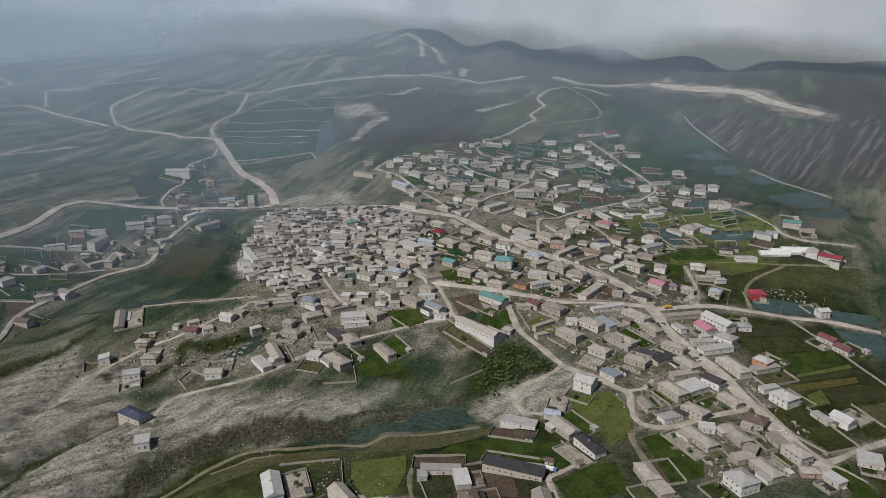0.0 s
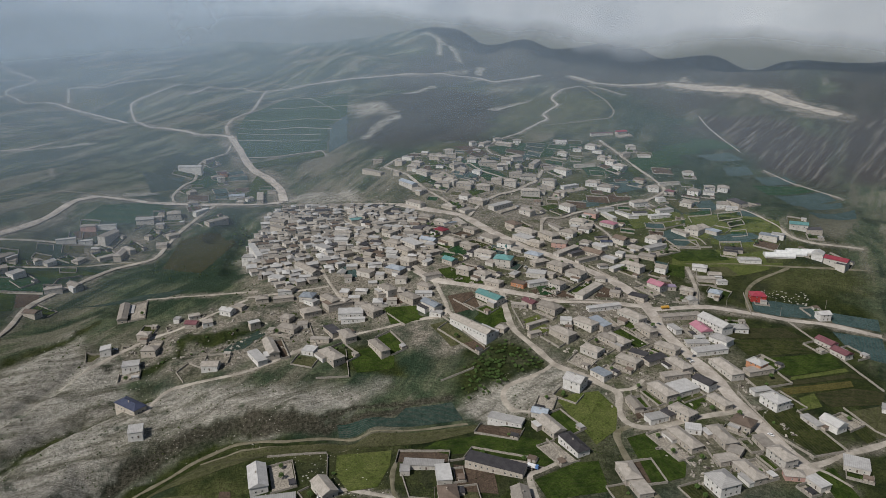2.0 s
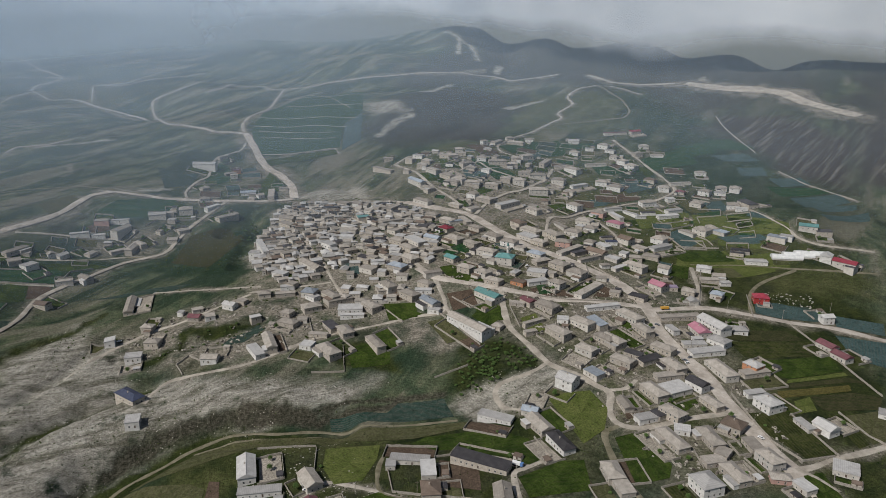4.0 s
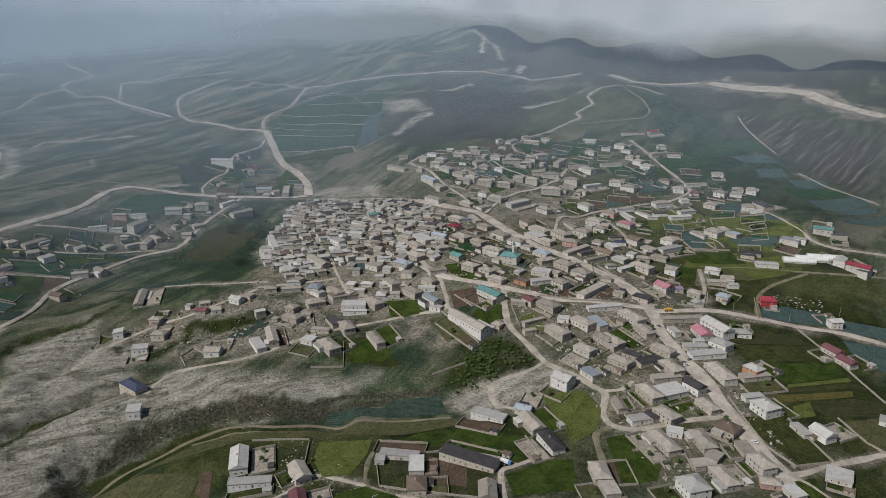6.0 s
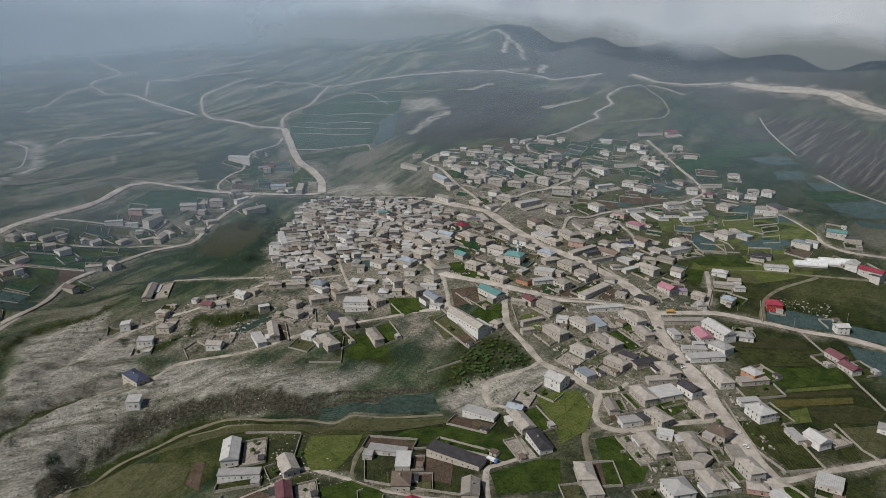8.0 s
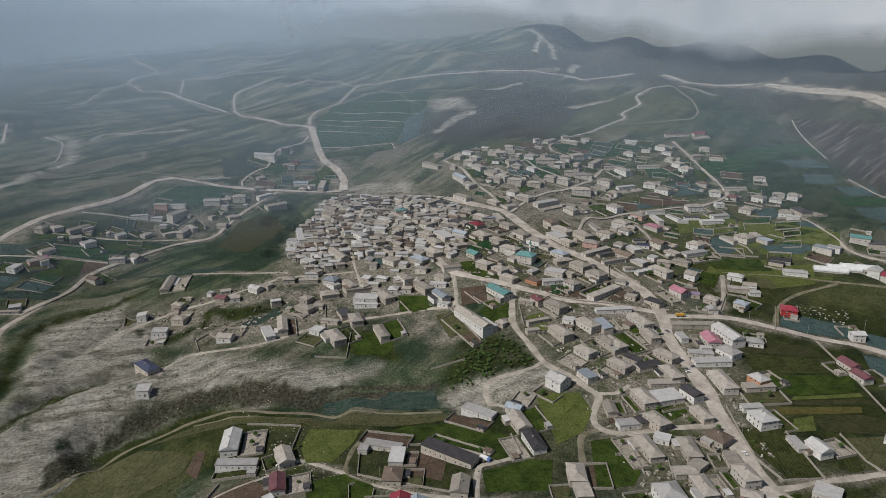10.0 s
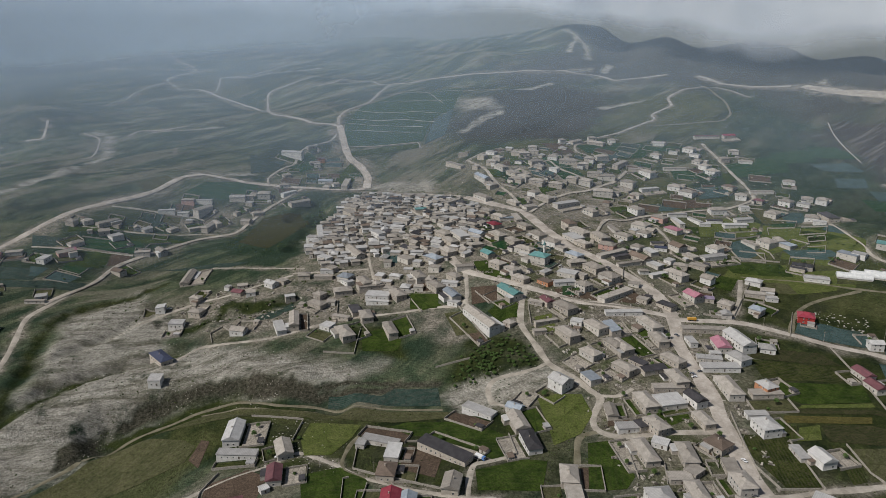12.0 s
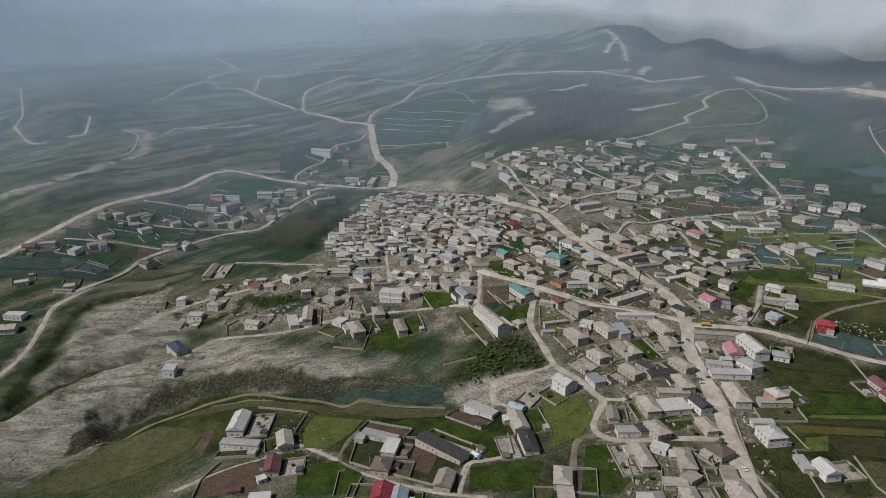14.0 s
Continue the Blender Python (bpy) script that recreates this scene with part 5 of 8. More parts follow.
road("lane", 18.7, (531.4, 1429.5), (541.5, 1412.2), (549.1, 1389.4), (556.3, 1366.7), (563.1, 1344.6), (574.3, 1331.2), (586.1, 1319.8), (597.9, 1309.3), (609.3, 1298.4), (620.0, 1285.2), (630.8, 1273.1), (641.1, 1260.5), (645.0, 1241.2), (648.0, 1221.0), (649.8, 1199.3), (654.6, 1182.8), (658.7, 1165.7), (661.8, 1147.7), (665.1, 1130.6), (668.6, 1114.4), (673.3, 1100.7), (678.2, 1088.0))
road("lane", 4.2, (138.2, 1132.2), (158.6, 1153.1), (179.1, 1170.0), (196.0, 1191.5), (213.7, 1215.0), (229.7, 1234.3), (245.7, 1251.4), (244.8, 1280.9), (264.5, 1310.3), (284.4, 1337.9), (288.3, 1398.1), (323.3, 1454.7), (342.1, 1459.5), (363.0, 1472.6))
road("track", 4, (363.0, 1472.6), (367.4, 1430.3), (372.0, 1391.6), (375.9, 1353.5), (372.3, 1275.2), (349.7, 1228.5), (330.9, 1223.4), (312.4, 1219.0), (294.5, 1216.4), (281.1, 1215.7), (267.6, 1214.4), (254.1, 1213.1), (240.7, 1212.3), (227.4, 1211.6))
road("lane", 3.4, (138.2, 1132.2), (123.6, 1097.9), (109.3, 1061.1), (110.5, 1028.2), (123.8, 1018.2), (137.0, 1009.2))
road("lane", 3.4, (-44.3, 1010.4), (-29.2, 983.9), (-14.9, 962.3), (-3.0, 931.8), (8.2, 904.4), (29.3, 868.6), (48.2, 816.8))
road("lane", 3.4, (-44.3, 1010.4), (-34.4, 1018.9), (-24.5, 1028.5), (-8.0, 1021.1), (8.3, 1015.4))
road("lane", 3.4, (44.7, 949.1), (57.5, 962.2), (70.7, 976.9), (79.6, 963.9), (88.4, 952.1), (99.3, 945.2), (110.0, 938.6), (122.2, 928.2), (134.1, 918.0))
road("lane", 3.4, (-142.8, 328.5), (-116.9, 351.1), (-96.1, 364.4), (-82.4, 378.3), (-71.8, 375.6), (-51.8, 366.0), (-30.2, 353.6), (-0.4, 344.7), (27.1, 340.0), (49.8, 340.1))
road("lane", 3.4, (33.7, 339.6), (32.2, 355.6), (33.5, 372.9), (39.5, 376.1), (58.0, 386.5))
road("track", 3, (-30.2, 353.6), (-47.7, 364.4), (-49.9, 386.8), (-47.2, 401.7))
road("road", 7, (-523.7, 530.2), (-522.0, 584.0), (-522.1, 614.9), (-518.7, 653.2), (-511.0, 690.0), (-503.0, 730.0), (-492.0, 766.0), (-477.6, 794.0), (-456.8, 831.0))
road("lane", 4.5, (-386.3, 614.0), (-384.5, 560.3), (-387.6, 528.9), (-370.2, 487.4), (-356.6, 452.6), (-350.8, 421.8), (-349.0, 397.6))
road("lane", 4, (-1287.8, 1493.2), (-1192.6, 1429.8), (-1117.2, 1344.2), (-924.1, 1128.7), (-904.3, 1094.2), (-889.1, 1065.2), (-863.0, 1049.8), (-842.0, 1039.5), (-823.8, 1038.0), (-806.7, 1037.6))
road("lane", 4, (-788.9, 1069.9), (-779.4, 1077.8), (-770.3, 1086.2), (-781.2, 1111.5), (-794.6, 1140.4))
road("lane", 3, (-1119.0, 1776.4), (-1093.0, 1770.1), (-1065.5, 1761.1), (-1037.2, 1750.3), (-1004.3, 1731.0), (-976.9, 1720.8), (-961.3, 1726.6), (-945.6, 1732.4), (-928.8, 1736.3), (-911.8, 1740.2), (-892.7, 1740.1), (-874.4, 1742.1), (-859.6, 1751.3), (-844.4, 1760.1), (-826.5, 1763.7))
road("lane", 3, (-811.4, 1962.2), (-792.0, 2010.6), (-780.4, 2085.1), (-882.1, 2426.4), (-1320.0, 3769.0))
road("lane", 3, (-723.0, 1130.8), (-707.1, 1123.9), (-690.7, 1116.0), (-672.6, 1095.0), (-647.2, 1029.4), (-658.8, 1019.4))
road("lane", 3, (-648.5, 1140.9), (-644.2, 1169.5), (-631.5, 1175.4), (-619.1, 1181.9), (-606.1, 1187.9), (-597.5, 1198.0), (-588.6, 1208.2), (-580.3, 1219.9))
road("lane", 3, (-802.5, 1319.1), (-823.2, 1378.3), (-820.9, 1400.5), (-815.3, 1418.1), (-829.3, 1471.8), (-832.9, 1509.2), (-836.3, 1547.7), (-824.4, 1572.4), (-812.1, 1597.7))
road("lane", 3, (-722.7, 1683.0), (-707.0, 1693.5), (-690.8, 1703.3), (-674.5, 1713.4), (-658.9, 1725.7), (-650.2, 1758.4), (-642.4, 1795.4), (-635.7, 1837.8), (-624.4, 1869.4), (-605.6, 1903.1), (-585.0, 1934.2))
road("track", 3, (-307.0, 1284.5), (-329.8, 1320.6), (-352.6, 1354.2), (-389.3, 1412.6), (-408.3, 1399.9), (-426.0, 1384.3))
road("track", 3, (-316.7, 1757.8), (-285.4, 1706.7), (-255.1, 1652.9), (-228.1, 1613.6), (-201.9, 1604.4), (-176.4, 1600.1), (-161.5, 1617.1), (-146.0, 1632.0), (-130.1, 1644.2))
road("lane", 1.2, (-296.2, 1329.4), (-277.4, 1326.3), (-257.4, 1316.3), (-238.2, 1309.6), (-222.8, 1310.2), (-207.3, 1309.8), (-191.5, 1308.2), (-175.9, 1307.1), (-160.0, 1303.1), (-144.2, 1298.5), (-128.4, 1294.1), (-112.9, 1290.6))
road("lane", 1.2, (-289.3, 1268.3), (-274.1, 1265.0), (-258.8, 1261.2), (-243.6, 1257.3), (-228.7, 1254.3), (-212.7, 1257.5), (-196.8, 1261.4), (-180.5, 1264.1), (-163.4, 1260.0), (-146.2, 1255.0), (-129.2, 1249.7))
road("lane", 1.2, (-284.6, 1237.0), (-269.1, 1233.2), (-253.8, 1229.9), (-238.7, 1227.3), (-223.7, 1224.6), (-208.4, 1226.1), (-193.1, 1227.4), (-177.6, 1228.0), (-162.0, 1227.5), (-146.3, 1226.4))
road("lane", 1.2, (-276.3, 1198.3), (-261.7, 1196.8), (-247.2, 1195.8), (-233.0, 1195.6), (-218.7, 1195.4), (-203.7, 1196.7), (-188.7, 1198.0), (-173.6, 1198.3), (-158.2, 1197.3), (-142.8, 1195.5))
road("lane", 1.2, (-255.0, 1406.6), (-237.4, 1407.0), (-219.3, 1404.2), (-201.0, 1399.4), (-182.4, 1391.4), (-164.4, 1386.8), (-146.4, 1380.9), (-128.5, 1374.2), (-110.9, 1370.0), (-93.8, 1370.0), (-76.5, 1365.8))
road("lane", 1.2, (-224.4, 1500.4), (-199.7, 1490.1), (-175.2, 1479.0), (-149.6, 1401.1), (-128.2, 1347.8))
road("lane", 1.2, (-266.5, 1473.1), (-243.2, 1471.4), (-221.2, 1478.0), (-203.6, 1484.6), (-185.7, 1489.6), (-167.3, 1491.1), (-148.4, 1488.2), (-129.6, 1485.1), (-110.7, 1480.7), (-92.2, 1479.0), (-74.1, 1484.0), (-55.7, 1486.2), (-37.3, 1486.4))
road("lane", 2.5, (-255.6, 1121.9), (-239.5, 1123.9), (-223.5, 1126.3), (-207.3, 1128.0), (-194.0, 1131.0), (-180.8, 1134.1), (-167.5, 1137.4), (-154.1, 1140.5), (-140.5, 1142.5), (-132.3, 1118.4))
road("lane", 1.8, (515.1, 1235.4), (503.6, 1167.5), (498.7, 1130.3), (497.3, 1102.4), (498.0, 1074.2), (499.7, 1049.5))
road("lane", 2.5, (502.6, 980.4), (507.1, 961.9), (510.9, 943.1), (513.6, 923.1), (535.6, 847.2))
road("lane", 3, (375.2, 1457.4), (392.8, 1440.0), (410.2, 1423.8), (426.6, 1384.8))

road("lane", 3.4, (-467, 733), (-422, 749), (-379, 771), (-343, 786), (-313, 785))
road("lane", 3.4, (-487, 672), (-457, 679), (-428, 691), (-389, 706))
road("lane", 3.4, (-467, 796), (-421, 817), (-364, 829))


def free(x, y, r, gap=0.8):
    for tx, ty, tr, ta, tl, tw in TAKEN:
        dx, dy = x - tx, y - ty
        if abs(dx) + abs(dy) < tr + r + 14:
            u, v = dx * math.cos(ta) + dy * math.sin(ta), -dx * math.sin(ta) + dy * math.cos(ta)
            if math.hypot(max(0, abs(u) - tl), max(0, abs(v) - tw)) < r + gap:
                return False
    return True


ROAD_SPOTS = {}
for wide, way in ROAD_WAYS:
    for q in way:
        ROAD_SPOTS.setdefault((int(q[0] // 20), int(q[1] // 20)), []).append((q[0], q[1], wide / 2))


def off_road(x, y, r):
    i, j = int(x // 20), int(y // 20)
    return all(math.hypot(x - a, y - b) > r + w for di in (-1, 0, 1) for dj in (-1, 0, 1) for a, b, w in ROAD_SPOTS.get((i + di, j + dj), ()))


# the houses of the village
house(-81.0, 320.3, 19, 12.3, 8.0, 3.3, "flat", "white", "lightgrey")
house(-101.6, 327.3, 25, 8.2, 6.0, 2.8, "flat", "tan", "maroon")
house(-9.6, 330.3, -84, 13.6, 11.0, 5.2, "gable", "pale", "crimson")
house(-0.0, 330.5, -84, 11.4, 10.0, 3.9, "gable", "white", "bluegrey")
house(-88.9, 339.1, 43, 5.3, 5.0, 2.8, "flat", "white", "lightgrey")
house(196.8, 340.4, -73, 11.1, 8.0, 3.4, "flat", "pale", "lightgrey")
house(140.2, 343.6, -76, 14.7, 14.0, 6.9, "hip", "white", "lightgrey")
house(93.2, 347.9, -82, 15.1, 9.0, 3.3, "flat")
house(23.1, 348.0, 88, 14.9, 10.0, 4.7, "gable")
house(186.9, 348.9, -13, 11.2, 7.0, 3.4, "hip", "pink")
house(-87.0, 351.1, -73, 15.7, 9.0, 4.7, "gable", "pale", "maroon")
house(161.8, 353.5, -77, 19.0, 9.0, 4.3, "hip")
house(230.3, 354.9, -31, 13.8, 13.0, 3.4, "flat", "pale", "lightgrey")
house(-18.0, 357.9, -88, 13.5, 11.0, 4.7, "hip", "tan", "brown")
house(90.8, 361.7, -87, 17.0, 10.0, 4.7, "hip")
house(188.4, 364.8, -76, 15.7, 10.0, 6.0, "hip", "pale")
house(154.3, 367.3, 9, 13.3, 8.0, 3.3, "flat")
house(-120.9, 374.1, 6, 26.0, 7.0, 3.4, "flat", "white", "lightgrey")
house(163.6, 374.4, 47, 10.0, 8.2, 3.4, "flat")
house(-91.1, 378.7, -62, 17.1, 10.0, 4.7, "gable", "pale")
house(-18.7, 379.8, -89, 16.1, 9.0, 3.9, "flat", "pale", "lightgrey")
house(185.8, 381.9, -85, 13.4, 8.0, 3.4, "flat")
house(14.0, 382.7, -29, 37.6, 9.0, 4.3, "shed", "tan", "dark")
house(-41.9, 389.1, 85, 7.3, 6.0, 3.4, "flat", "pale", "lightgrey")
house(137.2, 389.8, -73, 24.5, 9.0, 4.3, "hip")
house(162.0, 390.1, -82, 21.2, 9.0, 4.3, "hip")
house(-29.9, 393.4, -10, 25.0, 7.0, 3.4, "flat", "pale", "lightgrey")
house(241.8, 396.6, -68, 13.3, 10.0, 5.2, "gable", "white", "lightgrey")
house(-133.5, 397.1, -78, 23.5, 11.0, 5.2, "gable", "white", "lightgrey")
house(67.3, 397.7, -71, 22.3, 9.0, 4.7, "hip", "white", "dark")
house(147.9, 401.2, -20, 9.8, 8.0, 3.3, "flat", "white", "lightgrey")
house(230.7, 402.4, -78, 14.5, 6.0, 2.8, "flat", "pale", "lightgrey")
house(183.0, 402.9, -47, 13.4, 12.0, 4.3, "hip", "tan", "brown")
house(292.6, 412.6, 56, 9.0, 7.7, 3.4, "flat", "white", "lightgrey")
house(128.9, 416.5, 14, 13.9, 8.0, 3.4, "flat", "white", "lightgrey")
house(147.5, 417.6, -60, 16.7, 10.0, 5.6, "hip")
house(138.8, 419.3, -64, 8.9, 8.0, 3.4, "flat", "tan", "dark")
house(58.3, 422.6, -68, 20.8, 10.0, 4.3, "gable")
house(216.9, 425.0, -70, 14.8, 13.0, 6.5, "hip", "white", "lightgrey")
house(178.8, 428.5, -68, 16.5, 8.0, 3.9, "hip")
house(119.9, 433.9, -83, 15.1, 7.0, 3.4, "gable")
house(30.5, 438.1, -28, 24.4, 8.0, 3.3, "flat", "white", "lightgrey")
house(214.8, 440.5, 10, 14.1, 6.0, 3.4, "flat", "white", "lightgrey")
house(55.1, 441.2, -26, 10.9, 8.0, 3.4, "gable", "pale", "bluegrey")
house(143.5, 443.9, -70, 20.2, 10.0, 5.2, "hip")
house(159.9, 447.7, 20, 18.7, 15.0, 3.4, "flat", "pale", "lightgrey")
house(177.2, 450.4, -61, 14.6, 9.0, 5.2, "gable", "white", "dark")
house(-226.3, 460.3, 10, 9.6, 9.0, 5.2, "shed", "white", "lightgrey")
house(161.2, 464.1, 9, 21.6, 7.0, 3.4, "flat")
house(86.6, 466.4, -43, 13.9, 12.0, 6.5, "gable", "white", "lightgrey")
house(227.9, 468.3, 11, 21.9, 8.0, 3.3, "flat")
house(203.4, 470.6, -78, 27.1, 11.0, 4.3, "hip", "pale")
house(108.2, 473.5, -59, 13.8, 9.0, 3.4, "flat", "pale", "bluegrey")
house(229.9, 474.8, -61, 12.0, 10.0, 5.6, "hip", "brick", "lightgrey")
house(168.4, 475.4, -71, 19.5, 10.0, 5.2, "hip")
house(-398.5, 483.0, 21, 17.5, 11.0, 4.3, "gable", "pale")
house(132.8, 485.1, -46, 17.0, 9.0, 4.3, "hip")
house(154.0, 485.9, 25, 19.2, 7.0, 3.3, "shed", "tan", "dark")
house(307.9, 489.6, -72, 13.9, 9.0, 4.3, "gable", "pale", "maroon")
house(143.7, 493.4, -45, 13.9, 6.0, 3.4, "shed", "tan", "dark")
house(-240.1, 493.8, -38, 23.4, 10.0, 4.7, "hip", "tan", "navy")
house(203.1, 498.2, 9, 27.9, 9.0, 3.4, "flat", "white", "lightgrey")
house(169.9, 501.1, -50, 18.0, 9.0, 4.3, "hip")
house(109.0, 502.3, -47, 15.2, 9.0, 4.3, "hip", "pale")
house(-407.8, 504.6, 7, 17.2, 9.0, 4.3, "flat", "white", "lightgrey")
house(306.1, 506.9, -72, 15.0, 9.0, 4.3, "gable", "pale", "maroon")
house(197.3, 508.8, -3, 18.3, 7.0, 3.3, "flat", "pale", "lightgrey")
house(219.5, 512.8, -56, 15.7, 11.0, 4.7, "hip", "white", "lightgrey")
house(132.8, 513.6, -60, 21.8, 9.0, 4.3, "hip")
house(127.5, 516.0, -56, 16.9, 9.0, 4.3, "hip")
house(203.4, 517.4, 5, 7.9, 5.0, 2.8, "flat", "white", "lightgrey")
house(91.9, 526.6, -54, 20.4, 10.0, 4.3, "hip")
house(162.8, 529.7, -69, 18.5, 9.0, 4.3, "hip")
house(210.1, 529.9, -82, 17.2, 11.0, 4.3, "gable", "pale", "pink")
house(69.9, 531.1, 20, 10.6, 5.0, 2.8, "flat")
house(188.0, 532.1, -77, 12.7, 6.0, 3.3, "flat", "white", "lightgrey")
house(245.4, 533.0, -7, 11.1, 10.0, 3.9, "hip", "white", "lightgrey")
house(-190.6, 537.6, -5, 12.9, 9.0, 4.3, "gable", "white")
house(-94.8, 537.7, -55, 23.3, 11.0, 4.3, "hip")
house(225.6, 538.0, -70, 28.0, 12.0, 5.6, "gable", "white", "lightgrey")
house(114.4, 539.6, -52, 19.2, 10.0, 4.7, "hip", "pale")
house(127.1, 540.7, -71, 20.3, 8.0, 3.4, "shed", "tan", "bluegrey")
house(-154.3, 541.7, -60, 22.9, 8.0, 3.4, "flat", "white", "lightgrey")
house(44.7, 542.8, -37, 7.8, 7.0, 3.3, "hip")
house(-56.5, 543.9, -64, 24.5, 8.0, 3.9, "hip")
house(74.7, 544.1, 28, 20.1, 4.0, 2.8, "flat")
house(99.7, 546.5, -15, 9.3, 8.0, 3.3, "flat", "white", "lightgrey")
house(20.8, 547.5, -54, 44.2, 10.0, 4.3, "gable", "white")
house(-113.0, 548.2, -20, 10.3, 10.0, 3.4, "flat", "white", "lightgrey")
house(158.1, 551.2, -63, 24.4, 10.0, 4.7, "hip", "pale")
house(-145.0, 552.8, -71, 28.9, 8.0, 4.3, "gable")
house(201.6, 553.5, 4, 35.7, 7.0, 3.3, "flat")
house(332.5, 554.3, 4, 10.4, 8.0, 6.0, "gable", "white", "lightgrey")
house(-258.9, 556.6, 11, 13.0, 10.0, 4.3, "flat", "white", "lightgrey")
house(-399.5, 557.6, 10, 18.2, 4.0, 2.8, "flat", "pale")
house(-450.0, 562.3, 42, 12.3, 8.0, 4.3, "flat", "white", "lightgrey")
house(-105.8, 564.9, -11, 16.0, 5.0, 2.8, "flat")
house(-83.4, 566.8, -65, 18.1, 10.0, 4.3, "hip")
house(90.1, 567.4, -49, 20.0, 11.0, 4.3, "hip")
house(-400.4, 567.4, 29, 10.0, 9.0, 3.4, "flat", "white", "lightgrey")
house(138.8, 568.3, 11, 30.9, 6.0, 3.3, "flat", "white", "lightgrey")
house(-248.3, 574.8, -7, 12.3, 10.0, 4.3, "hip")
house(65.6, 575.0, -19, 13.1, 5.0, 2.8, "flat")
house(75.3, 575.9, -58, 12.8, 8.0, 4.3, "gable", "tan", "maroon")
house(-285.3, 577.4, -75, 9.0, 8.3, 5.2, "shed", "white", "lightgrey")
house(-95.9, 577.4, -61, 18.4, 9.0, 3.4, "flat", "tan", "dark")
house(-6.3, 578.9, -25, 10.5, 6.0, 3.3, "flat", "white", "lightgrey")
house(225.3, 584.3, -90, 8.0, 8.0, 3.9, "gable", "pale", "lightgrey")
house(-148.4, 584.4, 78, 5.0, 4.9, 2.8, "flat")
house(-134.0, 585.1, -28, 16.6, 9.0, 3.9, "hip")
house(177.1, 589.3, -43, 15.1, 9.0, 3.4, "flat", "tan", "dark")
house(42.2, 589.8, -52, 25.8, 10.0, 4.7, "gable", "pale", "teal")
house(-9.6, 590.6, -56, 19.4, 9.0, 5.2, "gable", "pale", "bluegrey")
house(-78.7, 592.4, 0, 20.9, 4.0, 3.3, "flat", "white", "lightgrey")
house(292.0, 592.8, -14, 12.7, 12.0, 6.0, "hip", "red", "crimson")
house(157.6, 595.3, -28, 9.2, 7.0, 3.4, "flat")
house(-258.9, 596.4, -10, 10.1, 8.0, 5.2, "hip")
house(253.6, 597.8, -39, 10.6, 10.0, 5.2, "hip", "pale", "bluegrey")
house(134.7, 599.8, 46, 38.6, 8.0, 3.4, "flat", "pale")
house(-136.8, 601.5, -26, 9.5, 9.0, 4.3, "hip")
house(228.8, 602.8, -32, 11.6, 9.0, 4.3, "hip")
house(-62.1, 603.3, -55, 18.7, 10.0, 4.7, "hip")
house(-80.9, 603.8, -0, 21.8, 13.0, 3.4, "flat", "white", "lightgrey")
house(-220.7, 607.0, -10, 10.2, 8.0, 3.4, "gable", "tan", "maroon")
house(107.2, 608.5, -49, 13.3, 10.0, 5.6, "hip", "pale")
house(-116.8, 610.6, 25, 16.5, 11.0, 4.3, "hip")
house(216.1, 610.8, -7, 8.6, 7.0, 3.4, "flat", "tan", "violet")
house(202.9, 610.9, -58, 14.9, 11.0, 5.6, "gable", "pale", "pink")
house(-27.2, 611.2, -52, 18.8, 10.0, 4.7, "hip")
house(72.8, 613.9, -38, 12.9, 8.0, 3.4, "flat", "brick", "brown")
house(-14.8, 614.3, -5, 15.2, 6.0, 3.4, "flat", "white", "lightgrey")
house(89.8, 615.3, 17, 20.2, 8.0, 3.4, "flat", "white", "lightgrey")
house(-235.7, 617.5, 81, 6.0, 5.1, 3.4, "flat", "white", "lightgrey")
house(50.4, 617.6, -40, 15.5, 9.0, 4.3, "hip")
house(-91.4, 619.1, 22, 23.3, 7.0, 3.4, "flat")
house(-191.9, 620.7, -29, 12.2, 8.0, 4.3, "gable", "white", "lightgrey")
house(-88.7, 624.9, -32, 11.0, 8.0, 4.3, "hip")
house(-52.1, 626.3, 13, 9.7, 7.0, 3.4, "flat")
house(-182.0, 626.9, -28, 9.1, 7.0, 3.4, "flat")
house(-12.5, 627.0, -42, 13.9, 8.0, 4.3, "hip")
house(273.6, 627.2, 1, 10.1, 6.0, 3.3, "flat", "white", "lightgrey")
house(-100.4, 628.1, -54, 20.6, 9.0, 4.3, "hip")
house(-117.5, 629.3, -42, 12.6, 8.0, 3.4, "flat", "white", "lightgrey")
house(-47.6, 631.1, -59, 18.8, 10.0, 5.6, "hip", "pale")
house(131.2, 632.0, -47, 17.1, 12.0, 5.6, "hip", "pale")
house(260.3, 632.7, -7, 16.6, 8.0, 3.4, "flat")
house(42.1, 633.2, -49, 14.5, 10.0, 5.6, "hip", "pale")
house(93.5, 634.5, -22, 17.5, 11.0, 4.3, "flat", "pale", "lightgrey")
house(-121.3, 636.8, -17, 12.6, 12.0, 4.3, "hip", "pale", "bluegrey")
house(-144.0, 636.9, 9, 18.1, 6.0, 3.3, "flat")
house(-163.7, 637.2, 14, 11.1, 9.0, 4.3, "hip")
house(-504.4, 638.5, 24, 12.5, 10.0, 4.3, "gable", "pink", "maroon")
house(274.0, 643.0, -12, 11.3, 8.0, 3.4, "gable", "pale")
house(-291.2, 644.5, -77, 38.4, 8.0, 4.3, "gable")
house(-4.8, 645.7, 21, 16.8, 7.0, 3.4, "flat", "pale")
house(-453.2, 645.7, -88, 14.5, 9.0, 4.3, "flat", "white", "lightgrey")
house(27.0, 646.7, -41, 14.8, 10.0, 5.6, "hip")
